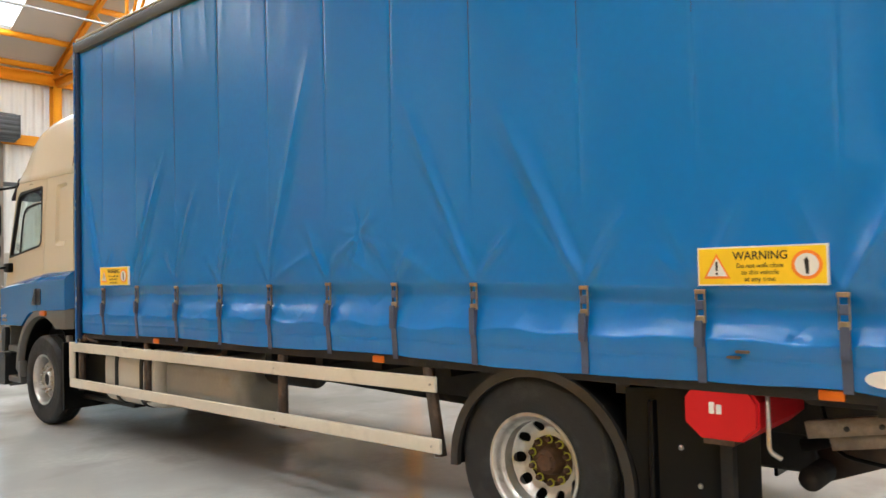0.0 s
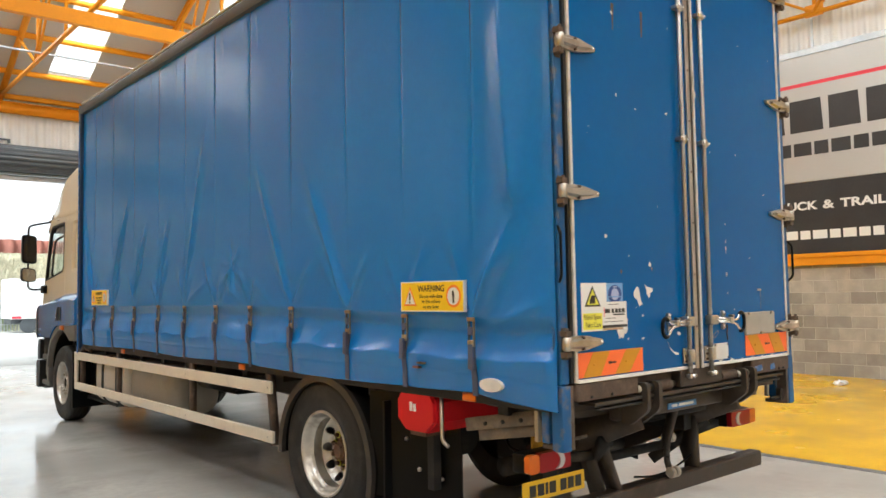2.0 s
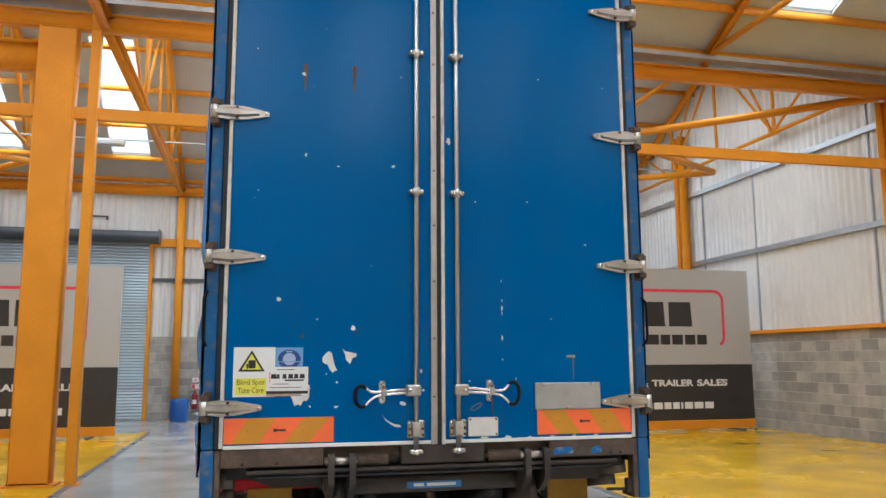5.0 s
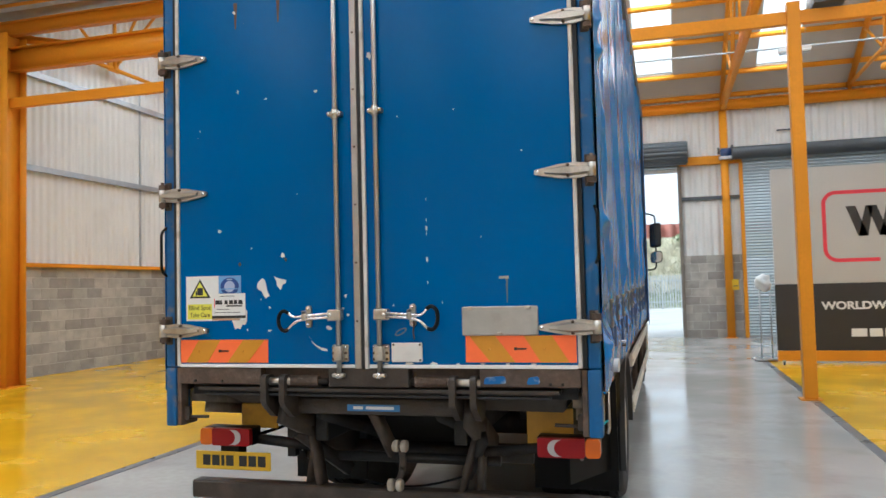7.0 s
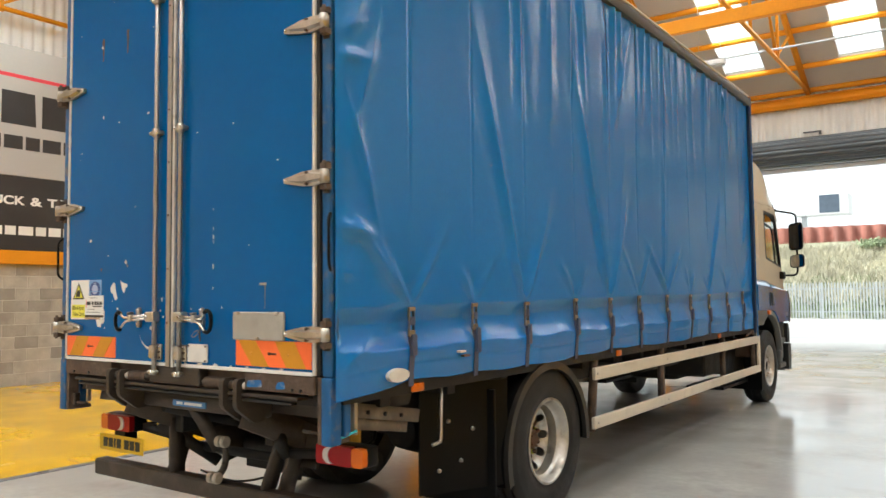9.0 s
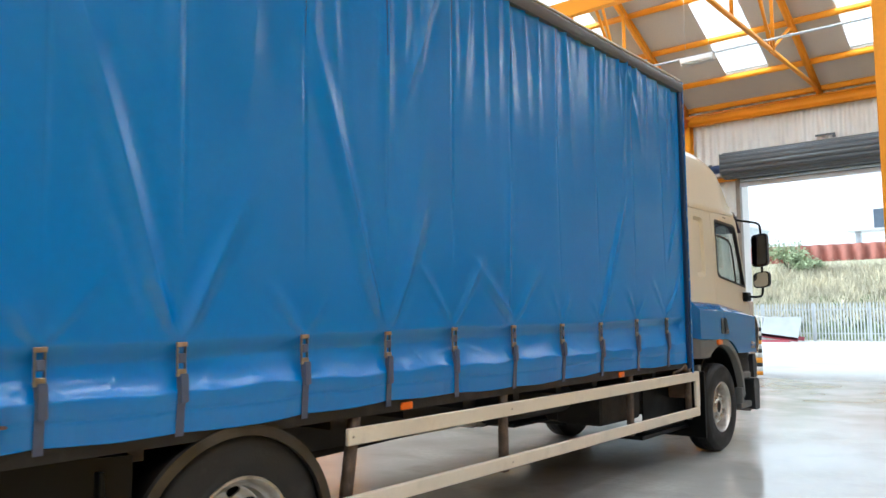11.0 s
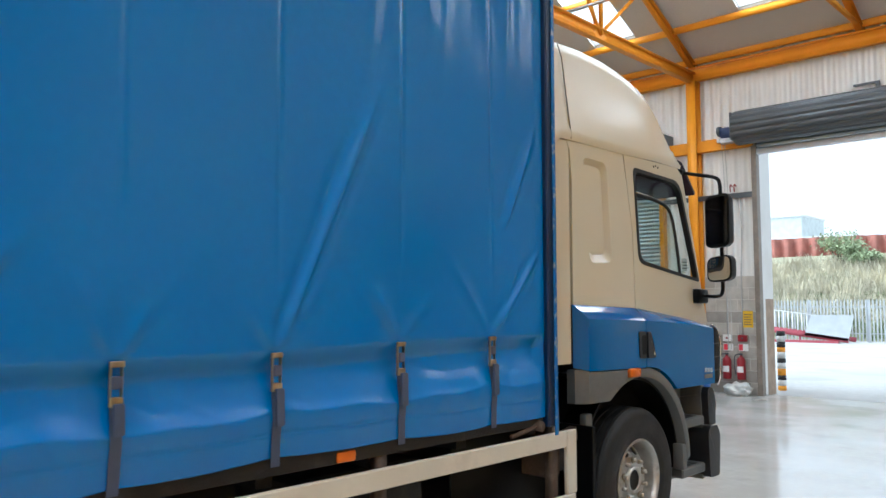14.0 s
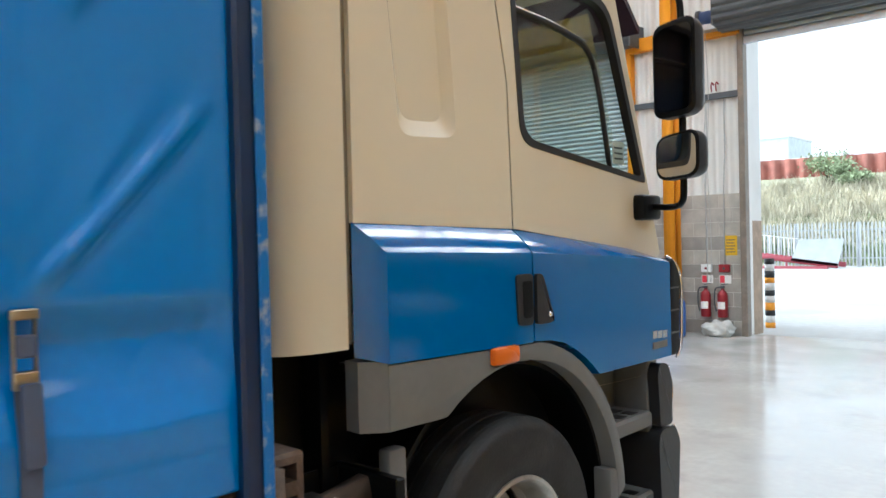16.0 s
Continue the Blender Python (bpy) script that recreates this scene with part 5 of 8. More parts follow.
# meeting strips in the middle
part("meeting_strip", box(B(), -0.050, -0.014, 1.20, -0.014, -0.001, 4.09, 0.003), ALU, door_l, "worn aluminium strip")
part("meeting_seal", box(B(), -0.0135, -0.010, 1.20, 0.0085, -0.001, 4.09), BLACKGUM, door_l, "black rubber seal")
part("meeting_trim", box(B(), 0.009, -0.020, 1.20, 0.029, -0.001, 4.09, 0.003), TRIMGREY, door_l, "white trim strip")
for k in range(9):
    part("strip_rivet", cyl(B(), (-0.032, -0.018, 1.45 + 0.31 * k), (-0.032, -0.013, 1.45 + 0.31 * k), 0.006, n=8), RUSTY, door_l)
for d, x, sg in ((door_l, -0.134, -1), (door_r, 0.096, 1)):
    part("lock_rod", cyl(B(), (x, -0.028, 1.15), (x, -0.028, 4.06), 0.0135, n=14), ALU, d, "aluminium lock rod")
    for z in (2.562, 3.36):
        part("rod_guide", box(B(), x - 0.040, -0.046, z - 0.013, x + 0.040, -0.001, z + 0.013, 0.007, 2), STEEL, d)
        part("rod_clip", cyl(B(), (x, -0.030, z - 0.024), (x, -0.030, z + 0.024), 0.020, n=14), STEEL, d)
        for bx in (-0.03, 0.03):
            part("bolt", cyl(B(), (x + bx, -0.052, z), (x + bx, -0.045, z), 0.008, n=8), CHROME, d)
    part("rod_guide", box(B(), x - 0.044, -0.020, 1.236, x + 0.048, -0.001, 1.328, 0.006), STEEL, d, "bolted rod guide plate")
    part("rod_saddle", box(B(), x - 0.024, -0.052, 1.245, x + 0.024, -0.019, 1.322, 0.010, 2), STEEL, d)
    for bx in (-0.034, 0.037):
        for bz in (1.252, 1.284, 1.314):
            part("bolt", cyl(B(), (x + bx, -0.028, bz), (x + bx, -0.019, bz), 0.0075, n=6), CHROME if bz > 1.3 else RUSTY, d)
    part("rod_foot", box(B(), x - 0.034, -0.052, 1.158, x + 0.034, -0.016, 1.178, 0.005), STEEL, d)
    part("rod_cam", cyl(B(), (x, -0.058, 1.168), (x, -0.040, 1.168), 0.014, n=10), CHROME, d)
    bx0, bx1 = sorted((x - sg * 0.022, x + sg * 0.054))
    part("rod_collar", box(B(), bx0, -0.058, 1.456, bx1, -0.006, 1.514, 0.006), STEEL, d)
    part("collar_rivet", cyl(B(), (x + sg * 0.036, -0.064, 1.486), (x + sg * 0.036, -0.056, 1.486), 0.009, n=12), CHROME, d)
    # forked handle, bright bars that open into a black loop
    q = lambda v: x + sg * v
    up = 0.012 if sg > 0 else 0.0
    part("handle_bar", tube(B(), bent([(q(0.050), -0.058, 1.494), (q(0.16), -0.062, 1.484), (q(0.248), -0.066, 1.477), (q(0.276), -0.068, 1.504 + up)], 0.03), 0.0085), CHROME, d, "bright forked handle")
    part("handle_bar", tube(B(), bent([(q(0.050), -0.058, 1.474), (q(0.16), -0.062, 1.468), (q(0.234), -0.066, 1.456), (q(0.282), -0.068, 1.407)], 0.03), 0.0085), CHROME, d, "bright forked handle")
    part("handle_grip", tube(B(), bent([(q(0.272), -0.068, 1.499 + up), (q(0.300), -0.068, 1.517 + up), (q(0.331), -0.068, 1.490 + up), (q(0.331), -0.068, 1.435), (q(0.304), -0.068, 1.402), (q(0.276), -0.068, 1.411)], 0.028), 0.0105), BLACKPL, d, "black plastic grip")
    cx = q(0.180)
    slot = [(cx + 0.017 * math.cos(a), (1.520 if math.sin(a) > 0 else 1.436) + 0.017 * math.sin(a)) for a in [k * math.tau / 20 + 0.01 for k in range(20)]]
    part("catch_plate", prism(B(), slot, "y", -0.001, -0.016), STEEL, d, "rounded steel catch plate")
    part("catch", box(B(), cx - 0.014, -0.080, 1.458, cx + 0.014, -0.015, 1.498, 0.006), STEEL, d)
    for zz in (1.522, 1.436):
        part("bolt", cyl(B(), (cx, -0.024, zz), (cx, -0.015, zz), 0.009, n=8), CHROME, d)
    part("catch_tongue", cyl(B(), (cx, -0.086, 1.505), (cx, -0.050, 1.505), 0.008, n=8), DARKZINC, d)
part("hanging_seal_tag", tube(B(), [(0.285 + 0.003 * math.sin(k), -0.03, 1.45 - 0.012 * k) for k in range(9)], 0.004, 6), RUSTY, door_r)


def flat(name, pts, y, t, material, parent, label=""):
    return part(name, prism(B(), pts, "y", y, y - t), material, parent, label, smooth=0)


def rect(x0, z0, x1, z1):
    return [(x0, z0), (x1, z0), (x1, z1), (x0, z1)]


# hazard boards
def hazard(x0, x1, z0, z1, parent, sg):
    flat("hazard_board", rect(x0, z0, x1, z1), -0.0005, 0.003, HAZORANGE, parent, "orange and gold striped marker board")
    w = x1 - x0
    for lo, hi in (((0.065, 0.315), (0.215, 0.465)), ((0.545, 0.770), (0.725, 0.965))):
        xs = [x0 + v * w if sg > 0 else x1 - v * w for v in (lo[0], lo[1], hi[1], hi[0])]
        flat("stripe", [(xs[0], z0 + 0.001), (xs[1], z0 + 0.001), (xs[2], z1 - 0.001), (xs[3], z1 - 0.001)], -0.0038, 0.001, HAZGOLD, parent)
    cx, cz = (x0 + x1) / 2, (z0 + z1) / 2
    flat("board_mark", rect(cx - 0.030, cz - 0.006, cx - 0.014, cz + 0.008), -0.0050, 0.001, INK, parent)
    flat("board_mark", rect(cx - 0.013, cz - 0.003, cx + 0.032, cz + 0.005), -0.0050, 0.001, INK, parent)
    for v in (0.22, 0.72):
        part("board_rivet", cyl(B(), (x0 + v * w, -0.008, cz), (x0 + v * w, -0.0035, cz), 0.007, n=8), HAZGOLD, parent)


hazard(-1.115, -0.565, 1.229, 1.356, door_l, 1)
hazard(0.553, 1.112, 1.235, 1.369, door_r, -1)
# safety notices
PALEBLUE = shade("pale_blue_print", (0.17, 0.36, 0.66), 0.45, var=0.04, bump=0.0)
DEEPBLUE = shade("deep_blue_print", (0.015, 0.06, 0.26), 0.45, var=0.04, bump=0.0)
LILAC = shade("lilac_print", (0.40, 0.46, 0.66), 0.45, var=0.04, bump=0.0)
TAN = shade("old_glue", (0.50, 0.36, 0.24), 0.7, var=0.2, scale=20, bump=0.0)
flat("notice", rect(-1.078, 1.462, -0.870, 1.713), -0.0005, 0.0015, LABELWHITE, door_l, "white safety notice")
flat("notice_panel", rect(-1.068, 1.472, -0.912, 1.556), -0.0022, 0.001, LABELIME, door_l)
flat("warning_triangle", [(-1.055, 1.590), (-0.920, 1.590), (-0.988, 1.698)], -0.0022, 0.001, INK, door_l)
flat("warning_triangle", [(-1.036, 1.600), (-0.939, 1.600), (-0.988, 1.680)], -0.0034, 0.001, LABELIME, door_l)
flat("warning_symbol", rounded(rect(-1.004, 1.606, -0.968, 1.648), 0.006), -0.0046, 0.001, INK, door_l)
flat("warning_symbol", rect(-1.014, 1.604, -1.006, 1.630), -0.0046, 0.001, INK, door_l)
letters("Blind Spot", 0.036, INK, door_l, (-1.058, -0.0034, 1.524), "notice_words", width=0.138, thick=0.0006)
letters("Take Care", 0.036, INK, door_l, (-1.053, -0.0034, 1.484), "notice_words", width=0.128, thick=0.0006)
flat("notice", rect(-0.869, 1.6145, -0.729, 1.712), -0.0005, 0.0015, PALEBLUE, door_l, "blue safety notice")
disc = lambda r, q=0.86: [(-0.799 + r * math.cos(a), 1.652 + r * q * math.sin(a)) for a in [k * math.tau / 28 for k in range(28)]]
flat("notice_disc", disc(0.058, 0.85), -0.0022, 0.001, DEEPBLUE, door_l)
flat("notice_disc", disc(0.033, 0.95), -0.0034, 0.001, LILAC, door_l)
flat("notice_slot", rect(-0.862, 1.636, -0.736, 1.641), -0.0046, 0.0008, PALEBLUE, door_l)
flat("notice_slot", rect(-0.815, 1.688, -0.783, 1.694), -0.0046, 0.0008, LILAC, door_l)
flat("notice", rect(-0.911, 1.464, -0.701, 1.613), -0.0022, 0.0012, LABELWHITE, door_l, "white notice with a dark band")
flat("notice_band", rect(-0.911, 1.475, -0.701, 1.490), -0.0036, 0.0008, INK, door_l)
flat("notice_band", rect(-0.911, 1.464, -0.735, 1.4745), -0.0036, 0.0008, TAN, door_l)
for k, wd in enumerate((0.030, 0.016, 0.022, 0.026, 0.024, 0.028)):
    x = -0.890 + k * 0.029
    flat("notice_mark", [(x, 1.553), (x + wd, 1.553), (x + wd - 0.003, 1.576), (x + 0.002, 1.576)], -0.0036, 0.0008, INK, door_l)
flat("notice_mark", rect(-0.820, 1.540, -0.722, 1.548), -0.0036, 0.0008, INK, door_l)
flat("notice_frame", rect(-0.897, 1.535, -0.893, 1.585), -0.0036, 0.0008, SIGNRED, door_l)
for z, a, b in ((1.597, -0.86, -0.77), (1.524, -0.88, -0.80), (1.506, -0.895, -0.735)):
    flat("notice_line", rect(a, z, b, z + 0.003), -0.0036, 0.0008, INK, door_l)


# torn and bare patches, chips and rust
def patch(cx, cz, r, seed, parent, material=None, stretch=1.0):
    rnd = random.Random(seed)
    n = 11
    pts = [(cx + r * rnd.uniform(0.35, 1.15) * math.cos(k * math.tau / n) / stretch ** 0.5, cz + r * stretch ** 0.5 * rnd.uniform(0.4, 1.15) * math.sin(k * math.tau / n)) for k in range(n)]
    flat("paint_chip", pts, -0.0005, 0.0012, material or CHALK, parent)


flat("torn_label", [(-0.787, 1.463), (-0.768, 1.414), (-0.748, 1.421), (-0.736, 1.413), (-0.722, 1.440), (-0.706, 1.437), (-0.694, 1.458), (-0.691, 1.518), (-0.7005, 1.520), (-0.7005, 1.463)], -0.0005, 0.0012, CHALK, door_l)
flat("torn_label", [(-0.627, 1.662), (-0.608, 1.684), (-0.593, 1.693), (-0.579, 1.680), (-0.572, 1.648), (-0.566, 1.622), (-0.551, 1.592), (-0.566, 1.590), (-0.574, 1.580), (-0.590, 1.598), (-0.600, 1.622), (-0.617, 1.628), (-0.629, 1.640)], -0.0005, 0.0012, CHALK, door_l)
flat("torn_label", [(-0.526, 1.706), (-0.511, 1.694), (-0.490, 1.688), (-0.470, 1.684), (-0.449, 1.679), (-0.452, 1.662), (-0.472, 1.656), (-0.484, 1.624), (-0.497, 1.640), (-0.507, 1.648), (-0.509, 1.672)], -0.0005, 0.0012, CHALK, door_l)
arc_pts = [(-0.313, 1.364), (-0.296, 1.338), (-0.272, 1.318), (-0.245, 1.304), (-0.212, 1.298)]
flat("scraped_arc", [(a - 0.005, b + 0.007) for a, b in arc_pts] + [(a + 0.003, b - 0.006 - 0.003 * (k % 2)) for k, (a, b) in list(enumerate(arc_pts))[::-1]], -0.0005, 0.001, CHALK, door_l)
ell = lambda cx, cz, rx, rz, tilt: [(cx + rx * math.cos(a) * math.cos(tilt) - rz * math.sin(a) * math.sin(tilt), cz + rx * math.cos(a) * math.sin(tilt) + rz * math.sin(a) * math.cos(tilt)) for a in [k * math.tau / 20 for k in range(20)]]
flat("worn_oval", ell(-0.201, 1.416, 0.018, 0.010, -0.3), -0.0005, 0.001, CHALK, door_l)
flat("worn_oval", ell(0.205, 1.392, 0.036, 0.014, 0.5), -0.0005, 0.0008, DARKZINC, door_r)
flat("worn_oval", ell(0.205, 1.392, 0.028, 0.009, 0.5), -0.0014, 0.0008, DOORBLUE, door_r)
for k, (cx, cz, r, q) in enumerate(((-0.862, 1.965, 0.016, 0.7), (-0.470, 1.815, 0.015, 0.8), (-0.452, 1.792, 0.008, 1.5), (-0.752, 3.20, 0.013, 1.0), (-0.735, 2.745, 0.010, 1.4), (-0.255, 2.705, 0.011, 0.7), (-0.56, 2.69, 0.007, 0.5), (-0.66, 1.86, 0.006, 1.0), (-0.552, 1.53, 0.009, 0.6), (-0.100, 1.585, 0.011, 1.3), (-0.118, 1.52, 0.008, 0.8), (-0.09, 1.485, 0.010, 1.0), (-0.10, 1.30, 0.010, 0.7), (-0.555, 1.405, 0.012, 0.5), (-0.69, 1.41, 0.008, 0.5))):
    patch(cx, cz, r, 300 + k, door_l, stretch=q)
rnd = random.Random(77)
for k in range(13):
    patch(rnd.uniform(-1.08, -0.2), rnd.uniform(1.3, 3.9), rnd.uniform(0.002, 0.006), 40 + k, door_l, stretch=rnd.uniform(0.6, 2.2))
for k in range(10):
    patch(rnd.uniform(0.16, 1.08), rnd.uniform(1.3, 3.9), rnd.uniform(0.002, 0.006), 80 + k, door_r, stretch=rnd.uniform(0.6, 2.2))
for z, r in ((1.97, 0.007), (1.925, 0.011), (1.90, 0.006), (1.765, 0.011), (1.645, 0.006), (2.08, 0.005)):
    patch(0.358, z, r, int(z * 1000), door_r, stretch=2.6)
patch(0.055, 2.87, 0.022, 9, door_r, stretch=1.6)
for x, z in ((-0.745, 3.235), (-0.478, 3.245)):
    flat("rust_streak", [(x - 0.004, z - 0.13), (x + 0.003, z - 0.13), (x + 0.010, z - 0.02), (x + 0.012, z + 0.02), (x - 0.012, z + 0.02), (x - 0.009, z - 0.03)], -0.0005, 0.0008, HUBRUST, door_l)
patch(-0.735, 1.775, 0.013, 7, door_l, HUBRUST)
patch(-0.452, 1.792, 0.013, 8, door_l, HUBRUST)
flat("rivet_plate", rect(0.735, 1.655, 0.785, 1.668), -0.0005, 0.004, STEEL, door_r)
flat("grime_run", [(0.772, 1.535), (0.776, 1.535), (0.779, 1.655), (0.770, 1.655)], -0.0005, 0.0006, DARKZINC, door_r)
DOCGREY = shade("scuffed_grey_plate", (0.40, 0.385, 0.35), 0.45, metal=0.25, var=0.08, scale=6, dirt=(0.28, 0.26, 0.22), dirt_amount=0.35, dirt_scale=9)
part("document_plate", box(B(), 0.539, -0.018, 1.370, 0.928, -0.001, 1.517, 0.006), DOCGREY, door_r, "blank grey metal plate")
for x, z in ((0.585, 1.508), (0.880, 1.508), (0.735, 1.378)):
    part("plate_clip", box(B(), x - 0.014, -0.028, z - 0.008, x + 0.014, -0.016, z + 0.010, 0.003), STEEL, door_r)
part("white_plate", box(B(), 0.155, -0.014, 1.236, 0.323, -0.001, 1.336, 0.004), CHALK, door_r, "bare white repair plate")
for x, z in ((0.168, 1.326), (0.312, 1.326), (0.312, 1.246)):
    part("plate_rivet", cyl(B(), (x, -0.018, z), (x, -0.013, z), 0.006, n=8), RUSTY, door_r)
for k in range(7):
    patch(0.12 + 0.13 * k, 1.2265, 0.018 if k in (1, 2) else 0.009, 500 + k, door_r, stretch=0.35)

# -- side notices --
def side_notice(y0, y1, z0, z1):
    """Yellow warning label on the nearside curtain."""
    x = -(HALF + 0.016)
    fl = lambda name, pts, o, material, label="": part(name, prism(B(), pts, "x", x - o, x - o - 0.0012), material, curtain_l, label, smooth=0)
    h, w = z1 - z0, y1 - y0
    part("warning_label", prism(B(), rect(y0, z0, y1, z1), "x", x + 0.022, x - 0.001), LABELWHITE, curtain_l, "yellow warning label", smooth=0)
    m = 0.04 * h
    fl("label_field", rect(y0 + m, z0 + m, y1 - m, z1 - m), 0.001, LABELYEL)
    cy = y1 - 0.16 * w
    tri = lambda r, dz: [(cy - r, z0 + 0.18 * h + dz * 0.6), (cy + r, z0 + 0.18 * h + dz * 0.6), (cy, z0 + 0.84 * h - dz)]
    fl("label_triangle", tri(0.11 * w, 0), 0.0022, LABELORANGE)
    fl("label_triangle", tri(0.085 * w, 0.11 * h), 0.0034, LABELWHITE)
    fl("label_mark", rect(cy - 0.009 * w, z0 + 0.38 * h, cy + 0.009 * w, z0 + 0.62 * h), 0.0046, INK)
    fl("label_mark", rect(cy - 0.009 * w, z0 + 0.28 * h, cy + 0.009 * w, z0 + 0.34 * h), 0.0046, INK)
    ry = y0 + 0.15 * w
    for r, o, mm in ((0.36 * h, 0.0022, LABELORANGE), (0.28 * h, 0.0034, LABELWHITE)):
        fl("label_ring", [(ry + r * math.cos(a), z0 + 0.5 * h + r * math.sin(a)) for a in [k * math.tau / 28 for k in range(28)]], o, mm)
    fl("label_symbol", [(ry - 0.05 * h, z0 + 0.28 * h), (ry + 0.02 * h, z0 + 0.28 * h), (ry + 0.06 * h, z0 + 0.62 * h), (ry + 0.0 * h, z0 + 0.70 * h), (ry - 0.05 * h, z0 + 0.60 * h)], 0.0046, INK)
    ty = y1 - 0.29 * w
    for text, zz, size, wd in (("WARNING", 0.66, 0.30, 0.42), ("Do not walk close", 0.45, 0.17, 0.36), ("to this vehicle", 0.28, 0.17, 0.29), ("at any time", 0.11, 0.17, 0.24)):
        letters(text, size * h, INK, curtain_l, (x - 0.0030, ty - (0.42 - wd) * w / 2, z0 + zz * h), "label_words", (90, 0, -90), width=wd * w, thick=0.0006, bold=0.0005 if wd > 0.4 else 0.0)


side_notice(0.682, 1.262, 1.566, 1.746)
side_notice(6.915, 7.497, 1.605, 1.787)
for sx, cur in ((-1, curtain_l), (1, curtain_r)):
    x = HALF + 0.026
    pts = [(0.47 + 0.085 * math.cos(a), 1.175 + 0.036 * math.sin(a)) for a in [k * math.tau / 28 for k in range(28)]]
    part("oval_badge", prism(B(), pts, "x", sx * (x - 0.02), sx * (x + 0.006)), CHALK, cur, "pale oval badge", smooth=0)
    for y, z in ((1.06, 1.262), (1.10, 1.235)):
        part("scuff", prism(B(), rounded(rect(y - 0.03, z - 0.006, y + 0.03, z + 0.006), 0.005), "x", sx * (x - 0.01), sx * (x + 0.014)), CHALK if sx > 0 and z > 1.25 else RUSTY, cur, smooth=0)

# -- side guards --
for sx in (-1, 1):
    g = part("side_guard", box(B(), sx * 1.215, 3.00, 0.905, sx * 1.245, 8.19, 1.003, 0.006), RAILCREAM, truck, "cream side guard with two rails")
    part("lower_rail", box(B(), sx * 1.215, 2.97, 0.525, sx * 1.245, 8.285, 0.618, 0.006), RAILCREAM, g)
    part("front_upright", box(B(), sx * 1.212, 8.20, 0.619, sx * 1.243, 8.30, 1.003, 0.006), RAILCREAM, g)
    part("front_corner", box(B(), sx * 1.216, 8.1905, 0.90, sx * 1.242, 8.1995, 1.0, 0.001), RAILCREAM, g)
    for y, lean in ((3.06, 0.05), (4.62, 0.0), (6.70, 0.0), (8.10, 0.0)):
        part("guard_post", bar(B(), (sx * 1.19, y - lean, 0.50), (sx * 1.19, y + lean, 1.12), 0.05, 0.06, (0, 1, 0)), RUSTY, g)
    for y in (3.0, 4.62):
        for z in (0.955, 0.57):
            part("rail_bolt", cyl(B(), (sx * 1.24, y + 0.04, z), (sx * 1.25, y + 0.04, z), 0.009, n=6), STEEL, g)
    for y in (0.70, 3.52, 6.47):
        m = part("side_marker", box(B(), sx * 1.19, y - 0.055, 1.062, sx * 1.235, y + 0.055, 1.112, 0.010, 2), AMBER, truck, "amber side marker lamp")
        part("marker_base", box(B(), sx * 1.165, y - 0.062, 1.055, sx * 1.195, y + 0.062, 1.120, 0.004), BLACKPL, m)

# fuel tank, silencer and boxes under the body
def soft_tank(y0, y1, x0, x1, z0, z1, r, e):
    """A tank along y with a rounded section and domed ends."""
    ring = rounded([(x0, z0), (x1, z0), (x1, z1), (x0, z1)], r, 7)
    cx, cz = (x0 + x1) / 2, (z0 + z1) / 2
    rings_ = [(y0, 0.55), (y0 + e * 0.15, 0.80), (y0 + e * 0.5, 0.95), (y0 + e, 1.0), (y1 - e, 1.0), (y1 - e * 0.5, 0.95), (y1 - e * 0.15, 0.80), (y1, 0.55)]
    return loft(B(), [[Vector((cx + (a - cx) * f, y, cz + (b - cz) * f)) for a, b in ring] for y, f in rings_])


tank = part("fuel_tank", soft_tank(6.62, 7.66, -1.17, -0.55, 0.42, 0.98, 0.16, 0.05), TANK, truck, "pale metal fuel tank with straps")
for y in (6.86, 7.36):
    part("tank_strap", prism(B(), rounded([(-1.178, 0.412), (-0.542, 0.412), (-0.542, 0.988), (-1.178, 0.988)], 0.16, 7), "y", y - 0.03, y + 0.03), GRIME, tank)
DULLTANK = shade("dull_grey_tank", (0.34, 0.315, 0.27), 0.45, metal=0.3, var=0.08, scale=3, dirt=(0.2, 0.17, 0.13), dirt_amount=0.4, dirt_scale=4)
part("silencer", soft_tank(5.30, 6.55, -1.14, -0.58, 0.44, 1.0, 0.22, 0.14), DULLTANK, truck, "dull silver rounded tank")
part("air_tank", cyl(B(), (-0.75, 4.75, 0.86), (-0.75, 5.38, 0.86), 0.13, n=20), GRIME, truck)
part("battery_box", box(B(), 0.62, 6.30, 0.62, 1.10, 7.10, 0.98, 0.02), GRIME, truck)
part("air_tank", cyl(B(), (0.78, 5.0, 0.90), (0.78, 6.1, 0.90), 0.14, n=20), GRIME, truck)
part("prop_shaft", cyl(B(), (0, 3.0, 0.62), (0, 8.6, 0.80), 0.06, n=14), GRIME, truck)
part("gearbox", box(B(), -0.36, 7.6, 0.42, 0.36, 9.0, 0.95, 0.08, 2), GRIME, truck)
part("rear_axle", cyl(B(), (-0.85, 2.31, 0.535), (0.85, 2.31, 0.535), 0.09, n=16), GRIME, truck)
part("differential", lathe(B(), [(0.0, -0.26), (0.14, -0.22), (0.21, 0.0), (0.14, 0.2), (0.0, 0.26)], (0, 2.31, 0.535), "y", 20), GRIME, truck)
part("front_axle", cyl(B(), (-0.85, 9.2, 0.42), (0.85, 9.2, 0.42), 0.06, n=12), GRIME, truck)
for sx in (-1, 1):
    part("leaf_spring", bar(B(), (sx * 0.55, 1.65, 0.72), (sx * 0.55, 3.1, 0.72), 0.08, 0.10), GRIME, truck)
